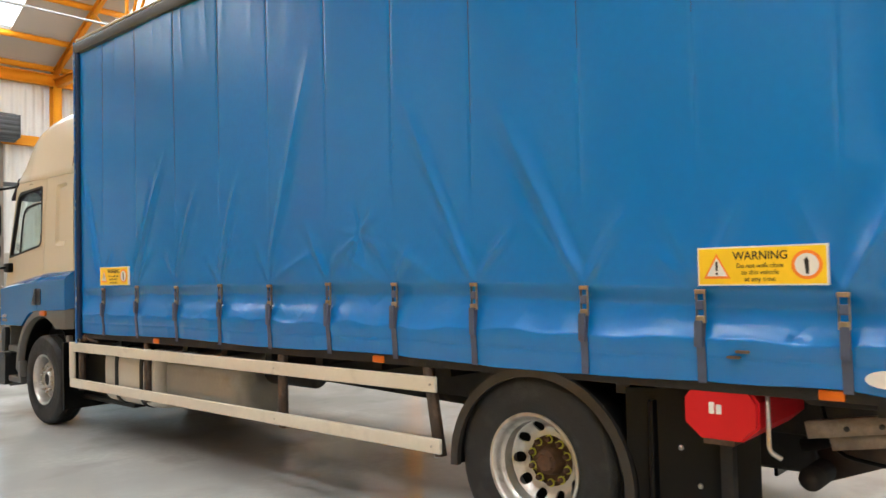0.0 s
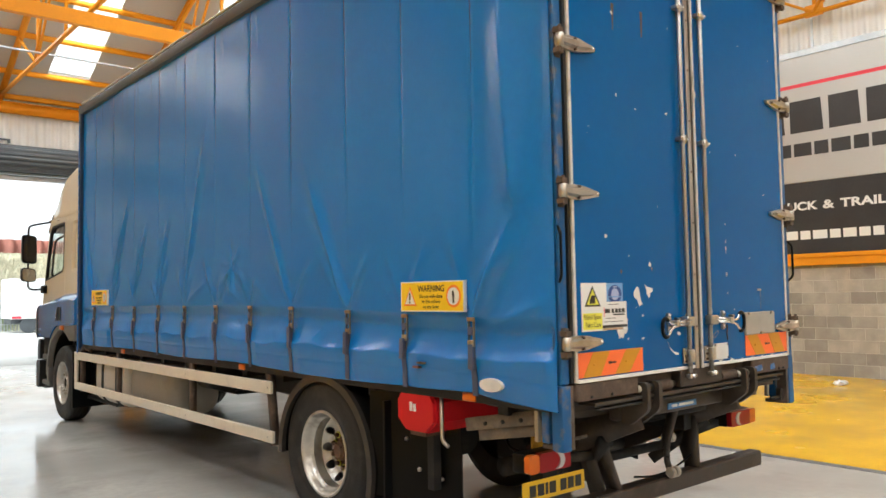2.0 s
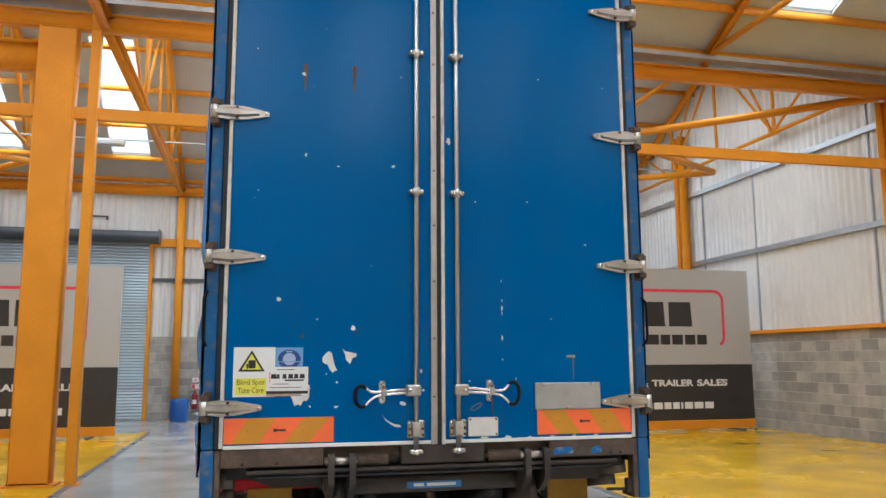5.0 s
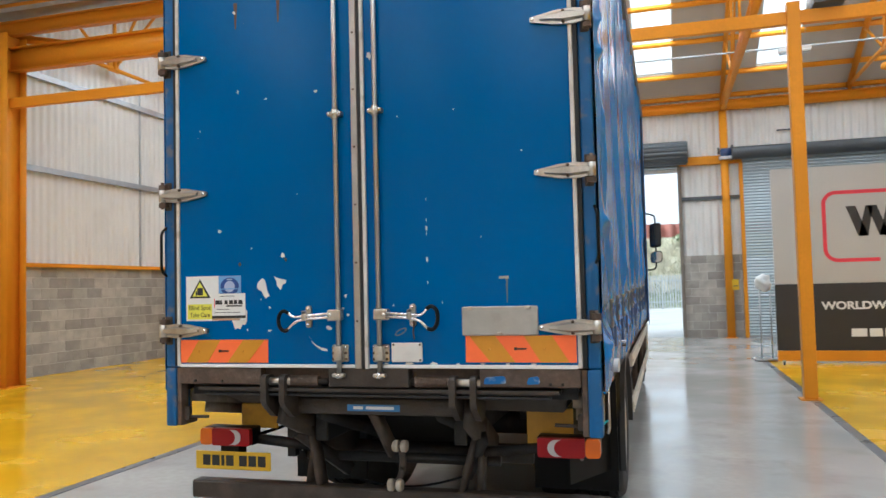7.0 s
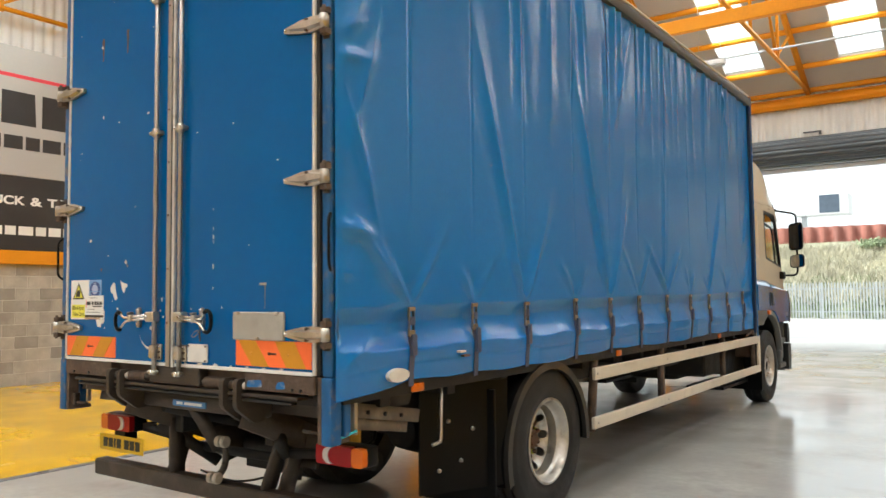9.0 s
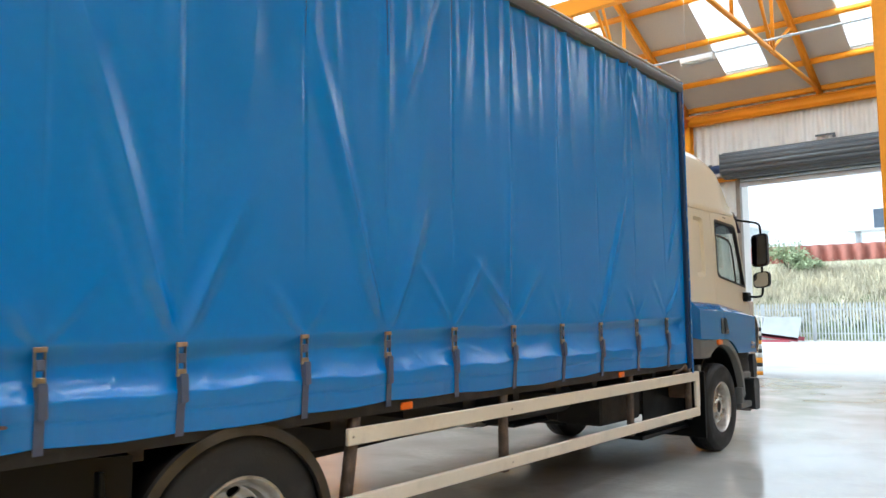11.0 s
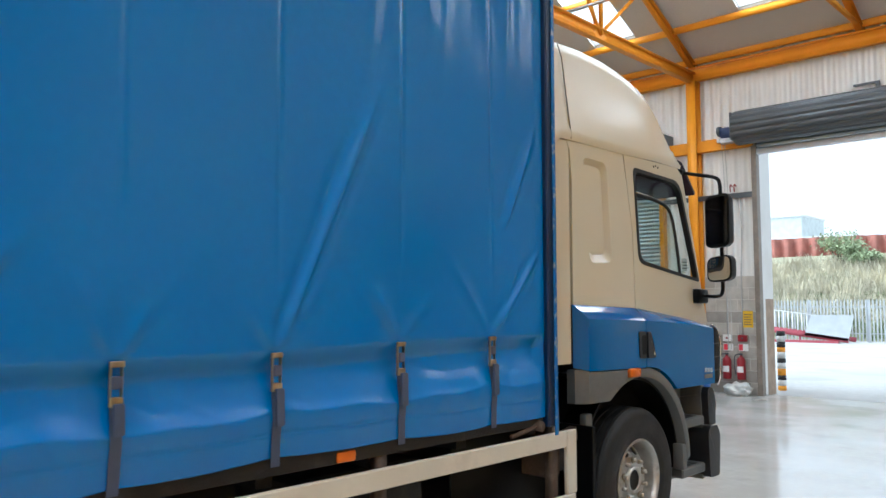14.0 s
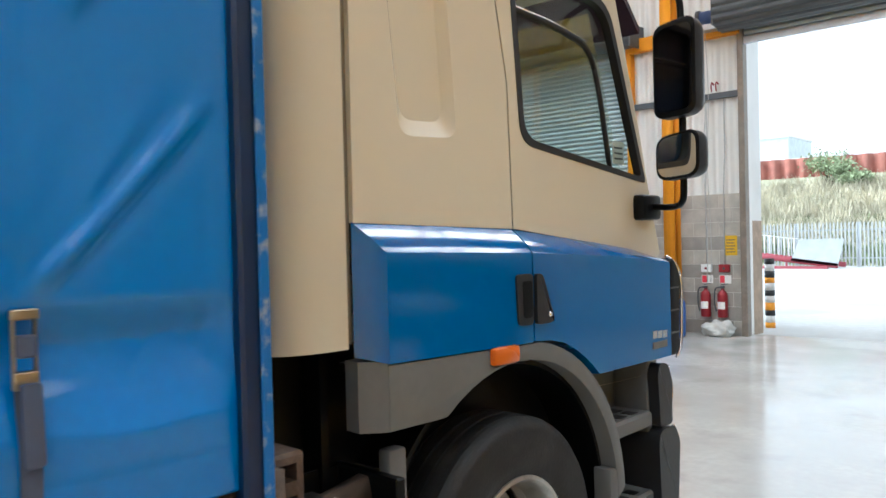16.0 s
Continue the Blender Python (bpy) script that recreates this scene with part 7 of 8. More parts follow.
rings = []
for k in range(31):
    y = 8.22 + (10.18 - 8.22) * k / 30
    top = (dome(y - 0.06) + 2 * dome(y) + dome(y + 0.06)) / 4
    lowz = 2.862 + 0.035 * max(0.0, y - 9.2) - 0.085 * smooth01(8.36, 8.24, y)
    sink = max(0.0, top - lowz)
    wb = 1.105 - 0.06 * max(0, (y - 9.6) / 0.5)
    wt = wb - 0.065 * sink / 0.65
    r = min(0.14, sink * 0.45)
    side = [(wb + 0.008, lowz), (wb + 0.016, lowz + 0.025), (wb + 0.012, lowz + 0.07 if sink > 0.15 else lowz + sink * 0.4), (wb - 0.004, lowz + 0.13 if sink > 0.25 else lowz + sink * 0.55), (wt + 0.008, top - r), (wt - r * 0.12, top - r * 0.55), (wt - r * 0.38, top - r * 0.22), (wt - r, top), (wt * 0.5, top + 0.03)]
    ring = [Vector((x, y, z)) for x, z in side] + [Vector((0, y, top + 0.04))] + [Vector((-x, y, z)) for x, z in side[::-1]]
    rings.append(ring)
part("roof_deflector", loft(B(), rings), CREAM, cab, "tall cream roof deflector", smooth=50)
# dark tan that paints the shade in the cream cab's seams
SEAMSHADE = shade("painted_seam_shade", (0.20, 0.17, 0.12), 0.7, var=0.1)
for sx in (-1, 1):
    # deflector seam: a thin tube with the joint's shade in its colour
    part("deflector_seam", tube(B(), [(sx * 1.118, 8.47, 2.875), (sx * 1.112, 8.47, 2.95), (sx * 1.074, 8.465, 3.26), (sx * 1.058, 8.46, 3.43), (sx * 1.02, 8.46, 3.55)], 0.0045, 6), SEAMSHADE, cab)
    # collar between cab and body
    col = [(sx * (1.105 - 0.11 * (1 - math.sin(a)) ** 1.3), 8.455 - 0.235 * math.cos(a)) for a in [radians(v) for v in range(0, 91, 6)]]
    part("side_collar", prism(B(), col + [(sx * 1.03, 8.455), (sx * 0.96, 8.22)], "z", 1.388, 2.855), CREAM, cab, "rounded cream side collar")
    # strip in the groove behind the collar, coloured as the shade there
    part("collar_groove", box(B(), sx * 1.03, 8.456, 1.40, sx * 1.090, 8.482, 2.86), SEAMSHADE, cab)
    X = sx * CAB_W

    def plate(name, pts, o0, o1, material, label="", parent=None, bev=0.0):
        bm = prism(B(), pts, "x", sx * (CAB_W + o0), sx * (CAB_W + o1))
        if bev:
            es = [e for e in bm.edges if all(abs(abs(v.co.x) - (CAB_W + o1)) < 1e-5 for v in e.verts)]
            bmesh.ops.bevel(bm, geom=es, offset=bev, segments=2, affect="EDGES", profile=0.5)
        return part(name, bm, material, parent or cab, label)
    # sleeper panel with its pressed recess
    cut = B()
    o, n_ = [(8.620, 2.775), (8.918, 2.765), (8.972, 2.068), (8.690, 2.055)], [(8.650, 2.735), (8.884, 2.728), (8.930, 2.122), (8.722, 2.112)]
    loft(cut, [[Vector((sx * xx, a, b)) for a, b in rounded(ol, 0.06, 5)] for xx, ol in ((CAB_W - 0.006, n_), (CAB_W + 0.024, o), (CAB_W + 0.06, o))])
    rear_edge = [(8.482, 1.772), (8.484, 2.60), (8.46, 2.80), (8.43, 2.858)]
    pan = carve(prism(B(), rear_edge + [(9.144, 2.870), (9.19, 2.66), (9.262, 2.30), (9.280, 1.748)], "x", sx * (CAB_W - 0.012), sx * (CAB_W + 0.024)), [cut])
    part("sleeper_panel", pan, CREAM, cab, "cream sleeper side panel with a pressed recess", smooth=22)
    # door skin, round the window
    dpts = [(9.288, 1.748), (9.270, 2.30), (9.198, 2.66), (9.152, 2.870), (9.99, 2.872), (10.07, 2.82), (10.475, 1.62), (10.44, 1.60), (9.9, 1.68)]
    dskin = carve(prism(B(), dpts, "x", sx * (CAB_W - 0.004), sx * (CAB_W + 0.024)), [prism(B(), rounded(WIN_MID, WIN_R, 6), "x", -1.6, 1.6)])
    door = part("cab_door", dskin, CREAM, cab, "cream and blue cab door")
    part("door_gap", tube(B(), [(sx * (CAB_W + 0.016), a, b) for a, b in ((9.149, 2.868), (9.194, 2.66), (9.266, 2.30), (9.284, 1.76))], 0.0055, 6), BLACKGUM, cab)
    for k in range(3):
        part("door_stud", cyl(B(), (sx * (CAB_W + 0.02), 9.60 + 0.035 * k, 2.833 + 0.008 * (k == 1)), (sx * (CAB_W + 0.028), 9.60 + 0.035 * k, 2.833 + 0.008 * (k == 1)), 0.007, n=8), BLACKGUM, cab)
    # window rubber, divider and glass
    seal = carve(prism(B(), rounded(WIN_OUT, WIN_R, 6), "x", sx * (CAB_W - 0.012), sx * (CAB_W + 0.027)), [prism(B(), rounded(WIN_IN, WIN_R, 6), "x", -1.6, 1.6)])
    part("window_seal", seal, BLACKGUM, cab, "black window rubber")
    part("side_window", prism(B(), rounded(WIN_MID, WIN_R, 6), "x", sx * (CAB_W - 0.008), sx * (CAB_W - 0.003)), CABGLASS, cab, "clear side window")
    part("window_divider", tube(B(), bent([(X, 9.31, 2.600), (X, 9.62, 2.585), (X, 9.90, 2.545), (X, 9.975, 2.36), (X, 10.055, 2.01)], 0.11, 6), 0.012), BLACKGUM, cab, "black window divider")
    part("divider_edge", tube(B(), bent([(X + sx * 0.011, 9.31, 2.612), (X + sx * 0.011, 9.62, 2.597), (X + sx * 0.011, 9.86, 2.562)], 0.11, 6), 0.004), CHROME, cab)
    part("window_sticker", box(B(), sx * (CAB_W - 0.012), 10.10, 2.045, sx * (CAB_W - 0.009), 10.20, 2.15), LABELWHITE, cab)
    for k in range(3):
        part("sticker_bar", box(B(), sx * (CAB_W - 0.0085), 10.11, 2.065 + 0.025 * k, sx * (CAB_W - 0.0075), 10.185, 2.073 + 0.025 * k), INK, cab)

    # blue flank, with a slanting top and rear face
    def swage(name, base, face, label, parent):
        return part(name, loft(B(), [[Vector((sx * (CAB_W + 0.018 + 0.077 * (0.6 * q + 0.4 * math.sin(q * math.pi / 2))), a + (c - a) * q, b + (e - b) * q)) for (a, b), (c, e) in zip(base, face)] for q in [k / 6 for k in range(7)]]), CABBLUE, parent, label, smooth=12)
    swage("blue_flank", [(8.478, 1.774), (8.875, 1.764), (9.278, 1.748), (9.292, 1.60), (9.302, 1.318), (8.478, 1.36)],
          [(8.553, 1.676), (8.93, 1.668), (9.303, 1.655), (9.303, 1.60), (9.303, 1.318), (8.553, 1.336)], "blue lower side panel", cab)
    swage("door_flank", [(9.287, 1.748), (9.55, 1.722), (9.83, 1.692), (10.167, 1.654), (10.43, 1.604), (10.47, 1.585), (10.47, 1.125), (9.770, 1.128), (9.715, 1.175), (9.650, 1.220), (9.585, 1.256), (9.512, 1.288), (9.42, 1.310), (9.311, 1.318), (9.309, 1.60)],
          [(9.311, 1.655), (9.56, 1.643), (9.84, 1.628), (10.17, 1.605), (10.42, 1.580), (10.435, 1.572), (10.435, 1.126), (9.772, 1.131), (9.717, 1.178), (9.652, 1.224), (9.587, 1.260), (9.513, 1.292), (9.42, 1.313), (9.313, 1.321), (9.311, 1.60)], "blue lower door panel", door)
    plate("handle_bezel", rounded([(9.195, 1.578), (9.298, 1.578), (9.298, 1.386), (9.205, 1.390)], 0.02), 0.088, 0.103, HANDLEGREY, "charcoal handle bezel", parent=cab)
    plate("door_handle", rounded([(9.312, 1.578), (9.352, 1.574), (9.425, 1.405), (9.415, 1.385), (9.312, 1.385)], 0.018), 0.088, 0.110, HANDLEGREY, "dark grey door handle", parent=door)
    plate("handle_recess", rounded([(9.232, 1.552), (9.290, 1.552), (9.290, 1.414), (9.236, 1.414)], 0.016), 0.1025, 0.1045, BLACKPL, parent=door)
    part("key_lock", cyl(B(), (sx * (CAB_W + 0.110), 9.392, 1.418), (sx * (CAB_W + 0.116), 9.392, 1.418), 0.010, n=14), CHROME, door)
    for a0, a1, z0, z1, mm in ((10.245, 10.288, 1.226, 1.262, CHROME), (10.295, 10.338, 1.223, 1.259, CHROME), (10.345, 10.388, 1.220, 1.256, CHROME), (10.245, 10.388, 1.176, 1.208, GREYPL)):
        plate("emblem_bar", rect(a0, z0, a1, z1), 0.093, 0.098, mm, "plain maker's emblem bar", parent=door)
    # grey wheel arch
    outer = ring_of(9.225, 0.575, 0.752, 2, 84, 6)
    inner = ring_of(ARCH_Y, ARCH_Z, ARCH_R, 0, 127, 6)[::-1]
    pts = [(8.553, 1.333), (8.555, 1.125), (8.80, 1.122)] + inner + outer + [(9.302, 1.314)]
    plate("wheel_arch", pts, -0.05, 0.090, GREYPL, "grey plastic wheel arch", bev=0.006)
    part("arch_return", prism(B(), [(sx * (CAB_W - 0.04), 8.490), (sx * (CAB_W + 0.028), 8.482), (sx * (CAB_W + 0.088), 8.552), (sx * (CAB_W - 0.04), 8.552)], "z", 1.126, 1.345), GREYPL, cab)
    liner = ring_of(ARCH_Y, ARCH_Z, ARCH_R - 0.002, -5, 150, 6)
    part("arch_liner", prism(B(), liner + ring_of(ARCH_Y, ARCH_Z, ARCH_R - 0.02, -5, 150, 6)[::-1], "x", sx * 0.55, sx * 1.10), BLACKPL, cab, "black arch liner")
    part("arch_foot", box(B(), sx * 1.08, 9.86, 0.50, sx * 1.172, 9.925, 0.70, 0.012, 2), GREYPL, cab)
    part("side_indicator", box(B(), sx * (CAB_W + 0.08), 9.045, 1.260, sx * (CAB_W + 0.118), 9.195, 1.325, 0.016, 2), AMBER, cab, "orange side indicator")
    # steps and bumper corner
    st = part("step_well", box(B(), sx * 0.86, 9.93, 0.36, sx * 0.935, 10.40, 1.12), GREYPL, cab, "dark step well with two treads")
    part("step_side", box(B(), sx * 0.936, 10.30, 0.36, sx * 1.12, 10.34, 1.12, 0.006), GREYPL, st)
    for z in (0.875, 0.50):
        part("step_tread", box(B(), sx * 0.937, 9.90, z - 0.075, sx * 1.145, 10.30, z, 0.012), GREYPL, st, "perforated grey step")
        for k in range(3):
            for j in range(2):
                part("tread_slot", box(B(), sx * (0.97 + 0.08 * j), 9.96 + 0.10 * k, z - 0.002, sx * (1.03 + 0.08 * j), 10.02 + 0.10 * k, z + 0.002, 0.001), BLACKPL, st)
    bumper = prism(B(), rounded([(10.30, 0.38), (10.28, 0.74), (10.31, 0.785), (10.45, 0.785), (10.50, 0.70), (10.47, 0.38)], 0.03), "x", sx * 0.95, sx * 1.185)
    part("bumper_corner", bumper, HANDLEGREY, cab, "glossy dark bumper corner")
    upper = prism(B(), rounded([(10.32, 0.795), (10.30, 1.06), (10.33, 1.105), (10.41, 1.085), (10.45, 0.98), (10.445, 0.795)], 0.03), "x", sx * 0.95, sx * 1.175)
    part("bumper_corner", upper, HANDLEGREY, cab, "glossy dark upper bumper corner")
    part("corner_edge", tube(B(), bent([(sx * 1.165, 10.44, 0.82), (sx * 1.165, 10.455, 0.98), (sx * 1.16, 10.42, 1.075)], 0.04), 0.012), CHROME, cab)
    part("corner_edge", tube(B(), bent([(sx * 1.172, 10.475, 0.42), (sx * 1.172, 10.50, 0.70), (sx * 1.168, 10.46, 0.775)], 0.04), 0.012), CHROME, cab)
    vane = smoothed_prism(rounded([(10.442, 1.13), (10.450, 1.575), (10.50, 1.600), (10.560, 1.545), (10.575, 1.47), (10.555, 1.15), (10.51, 1.112)], 0.02), *sorted((sx * 1.02, sx * 1.168)), 0.015)
    part("corner_guard", vane, BLACKPL, cab, "black corner vane")
    for z in (1.23, 1.34, 1.45):
        part("vane_rib", box(B(), sx * 1.166, 10.46, z - 0.004, sx * 1.171, 10.55, z + 0.004), GREYPL, cab)
    part("corner_trim", tube(B(), bent([(sx * 1.168, 10.515, 1.105), (sx * 1.171, 10.562, 1.16), (sx * 1.170, 10.580, 1.47), (sx * 1.160, 10.555, 1.56), (sx * 1.14, 10.48, 1.605)], 0.05), 0.009), CHROME, cab)
    part("pillar_edge", tube(B(), [(sx * 1.085, 10.105, 2.83), (sx * 1.088, 10.30, 2.24), (sx * 1.09, 10.485, 1.62)], 0.009, 8), CREAM, cab)

    # mirrors
    def mirror(z0, z1, x0, x1, r, label, glassy):
        outline = rounded([(sx * x0, z0), (sx * x0, z1 - 0.03), (sx * x1, z1), (sx * x1, z0 + 0.015)], r, 6)
        mid = [sum(p[i] for p in outline) / len(outline) for i in (0, 1)]
        shrunk = lambda f: [(mid[0] + (a - mid[0]) * f, mid[1] + (b - mid[1]) * f) for a, b in outline]
        shell = loft(B(), [[Vector((a, yy, b)) for a, b in shrunk(f)] for yy, f in ((10.095, 0.96), (10.10, 1.0), (10.165, 1.0), (10.205, 0.93), (10.235, 0.76), (10.245, 0.45))])
        part("mirror_head", shell, BLACKPL, cab, label)
        part("mirror_glass", prism(B(), shrunk(0.88), "y", 10.0945, 10.091), glassy, cab, "mirror glass")
    mirror(2.215, 2.655, 1.285, 1.480, 0.055, "large black door mirror", DARKMIRROR)
    mirror(1.945, 2.168, 1.290, 1.490, 0.06, "small black wide-angle mirror", MIRROR)
    part("mirror_arm", tube(B(), bent([(sx * 1.06, 10.10, 2.855), (sx * 1.36, 10.17, 2.79), (sx * 1.385, 10.17, 2.74), (sx * 1.385, 10.17, 1.95), (sx * 1.375, 10.19, 1.86), (sx * 1.30, 10.28, 1.835), (sx * 1.13, 10.33, 1.845)], 0.07), 0.015, 10), BLACKPL, cab, "black tubular mirror arm")
    part("mirror_foot", box(B(), sx * (CAB_W + 0.005), 10.22, 1.782, sx * 1.165, 10.40, 1.902, 0.02, 2), BLACKPL, cab)
    part("mirror_pivot", box(B(), sx * 1.03, 10.06, 2.835, sx * 1.115, 10.14, 2.875, 0.01), BLACKPL, cab)
part("sun_visor", prism(B(), rounded([(10.12, 2.965), (10.20, 2.955), (10.43, 2.73), (10.425, 2.70), (10.19, 2.925), (10.12, 2.94)], 0.008), "x", -1.05, 1.05), shade("smoked_visor", (0.05, 0.03, 0.05), 0.2), cab, "smoked sun visor")
part("grille", smoothed_prism(rounded([(10.49, 1.15), (10.45, 1.70), (10.56, 1.72), (10.66, 1.15)], 0.03), -0.98, 0.98, 0.03), BLACKPL, cab, "black grille")
part("front_bumper", smoothed_prism(rounded([(10.46, 0.36), (10.46, 1.08), (10.74, 1.10), (10.80, 0.62), (10.70, 0.36)], 0.04), -0.949, 0.949, 0.03), GREYPL, cab, "grey front bumper")
# inside of the cab
part("dashboard", prism(B(), rounded([(10.05, 1.32), (10.05, 1.72), (10.20, 1.80), (10.36, 1.76), (10.40, 1.32)], 0.05), "x", -1.0, 1.0), BLACKPL, cab)
for sx in (-1, 1):
    s = part("seat", box(B(), sx * 0.30, 9.25, 1.31, sx * 0.82, 9.80, 1.60, 0.07, 3), SEATCLOTH, cab, "dark cloth seat")
    part("seat_back", box(B(), sx * 0.32, 9.08, 1.55, sx * 0.80, 9.26, 2.22, 0.07, 3), SEATCLOTH, s)
    part("headrest", box(B(), sx * 0.42, 9.1, 2.24, sx * 0.70, 9.20, 2.44, 0.04, 3), SEATCLOTH, s)
bm = B()
n = 28
wheel_m = pose(0.56, 9.86, 1.95, 28, 0, 0)
tube(bm, [wheel_m @ Vector((0.23 * math.cos(k * math.tau / n), 0.23 * math.sin(k * math.tau / n), 0)) for k in range(n + 1)], 0.016, 8)
for a in (0.3, 2.84, 4.71):
    tube(bm, [wheel_m @ Vector((0, 0, -0.02)), wheel_m @ Vector((0.22 * math.cos(a), 0.22 * math.sin(a), 0))], 0.014, 6)
cyl(bm, wheel_m @ Vector((0, 0, -0.25)), wheel_m @ Vector((0, 0, 0.01)), 0.05, n=14)
part("steering_wheel", bm, BLACKPL, cab, "black steering wheel")
part("cab_floor", box(B(), -1.0, 8.6, 1.28, 1.0, 10.5, 1.31), BLACKPL, cab)
part("bunk", box(B(), -1.0, 8.6, 1.6, 1.0, 9.05, 1.78, 0.04, 2), SEATCLOTH, cab, "dark bunk")
# bits between cab and body
for sx in (-1, 1):
    part("inner_wing", box(B(), sx * 0.86, 8.10, 0.55, sx * 0.885, 9.90, 1.37, 0.004), BLACKPL, cab, "black inner wing")
part("cab_rear_panel", box(B(), -0.98, 8.44, 0.80, 0.98, 8.47, 1.40), BLACKPL, cab)
part("air_intake", box(B(), -0.95, 8.12, 1.1, -0.70, 8.36, 2.6, 0.03, 2), BLACKPL, cab)
part("chassis_box", carve(box(B(), 0.90, 8.10, 0.72, 1.16, 8.24, 1.14, 0.01), [box(B(), 0.95, 8.0, 1.06, 1.2, 8.21, 1.11), box(B(), 0.95, 8.0, 0.93, 1.2, 8.21, 1.02)]), RUSTY, truck, "rusty lashing bracket behind the cab")
part("chassis_box", box(B(), 0.93, 8.26, 0.72, 1.10, 8.42, 0.94, 0.01), GRIME, truck)
part("spring_hanger", bar(B(), (1.02, 8.24, 0.86), (1.05, 8.56, 0.93), 0.05, 0.09), RUSTY, truck)
part("pipe_run", tube(B(), bent([(1.10, 8.12, 1.0), (1.12, 8.30, 0.92), (1.06, 8.44, 0.86), (1.02, 8.55, 0.70)], 0.06), 0.012), RUSTY, truck)
for sx in (-1, 1):
    part("wing_stay", box(B(), sx * 1.06, 8.60, 0.62, sx * 1.12, 8.68, 1.05, 0.015, 2), GREYPL, truck)
    part("curtain_ratchet", tube(B(), bent([(sx * 1.20, 7.70, 1.02), (sx * 1.22, 7.86, 1.05), (sx * 1.22, 7.96, 1.10)], 0.03), 0.014), RUSTY, truck)
    part("curtain_ratchet", cyl(B(), (sx * 1.16, 7.93, 1.06), (sx * 1.25, 7.93, 1.06), 0.030, n=12), RUSTY, truck)

# ---- small things in the hall ----
EXTRED = shade("extinguisher_red", (0.26, 0.012, 0.02), 0.4, coat=0.1, bump=0.0)
CABLEGREY = shade("grey_conduit", (0.45, 0.45, 0.44), 0.5)


def extinguisher(x, h):
    e = thing("fire_extinguisher", (x, FRONT - 0.14, 0.30), "red fire extinguisher hung on the block wall", "extinguisher", "fire extinguishers")
    part("cylinder", lathe(B(), [(0.0, 0.0), (0.075, 0.0), (0.082, 0.02), (0.082, h - 0.10), (0.07, h - 0.05), (0.03, h - 0.01), (0.025, h + 0.02), (0.0, h + 0.02)], (0, 0, 0), "z", 24), EXTRED, e)
    part("label", prism(B(), [(0.084 * math.cos(a), 0.084 * math.sin(a)) for a in [radians(v) for v in range(220, 321, 10)]] + [(0.0, -0.03)], "z", 0.14, 0.26), SIGNWHITE, e)
    part("valve", box(B(), -0.03, -0.025, h + 0.02, 0.03, 0.025, h + 0.06, 0.006), DARKSTEEL, e)
    part("lever", bar(B(), (-0.02, 0, h + 0.08), (0.09, 0, h + 0.10), 0.02, 0.012), DARKSTEEL, e)
    part("hose", tube(B(), bent([(-0.03, 0, h + 0.04), (-0.13, 0, h + 0.03), (-0.14, 0, h * 0.5), (-0.10, -0.02, h * 0.2)], 0.08), 0.012), DARKSTEEL, e)
    part("hook", box(B(), -0.03, 0.07, h - 0.08, 0.03, 0.13, h - 0.03), DARKSTEEL, e)


extinguisher(-2.69, 0.46)
extinguisher(-2.40, 0.46)
for x in (-2.69, -2.38):
    s = thing("wall_sign_small", (x, FRONT - 0.055, 0.86), "small white safety sign on the block wall", "sign", "small safety signs")
    part("sheet", box(B(), -0.10, -0.004, 0, 0.10, 0.004, 0.14), SIGNWHITE, s)
    part("red_panel", box(B(), -0.09, -0.007, 0.01, -0.01, -0.004, 0.13), SIGNRED, s)
    b = thing("switch_box", (x, FRONT - 0.08, 1.05), "small grey electrical switch box on the wall", "switch box", "switch boxes")
    part("box", box(B(), -0.09, -0.03, 0, 0.09, 0.03, 0.13, 0.008), SIGNWHITE if x < -2.5 else EXTRED, b)
    part("button", cyl(B(), (0.0, -0.045, 0.065), (0.0, -0.028, 0.065), 0.02, n=12), EXTRED if x < -2.5 else DARKSTEEL, b)
    c = thing("conduit", (x, FRONT - 0.065, 1.18), "grey cable conduit up the wall", "conduit", "cable conduits")
    part("pipe", tube(B(), bent([(0, 0, 0), (0.0, 0, 1.3), (0.04, -0.005, 1.9), (0.03, 0, 2.75)], 0.2), 0.012), CABLEGREY, c)
y1 = thing("yellow_notice", (-2.27, FRONT - 0.055, 1.33), "yellow notice on the block wall", "notice", "yellow notices")
part("sheet", box(B(), -0.10, -0.004, 0, 0.10, 0.004, 0.33), PLATEYEL, y1)
for k in range(5):
    part("text_bar", box(B(), -0.08, -0.006, 0.05 + 0.05 * k, 0.07 - 0.02 * (k % 2), -0.004, 0.065 + 0.05 * k), DARKSTEEL, y1)
y2 = thing("yellow_notice", (3.40, FRONT - 0.30, 1.35), "yellow notice on the column", "notice", "yellow notices")
part("sheet", box(B(), -0.09, -0.004, 0, 0.09, 0.004, 0.30), PLATEYEL, y2)
part("text_bar", box(B(), -0.06, -0.006, 0.10, 0.06, -0.004, 0.13), DARKSTEEL, y2)
bg = thing("plastic_bag", (-2.40, FRONT - 0.28, 0.0), "crumpled pale plastic bag on the floor", "bag")
bm = B()
bmesh.ops.create_icosphere(bm, subdivisions=4, radius=0.24)
for v in bm.verts:
    n = noise.noise(v.co * 7) * 0.35 + noise.noise(v.co * 17) * 0.2
    v.co = Vector((v.co.x * (1 + n) * 1.15, v.co.y * (1 + n) * 0.8, max(0.0, (v.co.z + 0.16) * (0.62 + n * 0.5))))
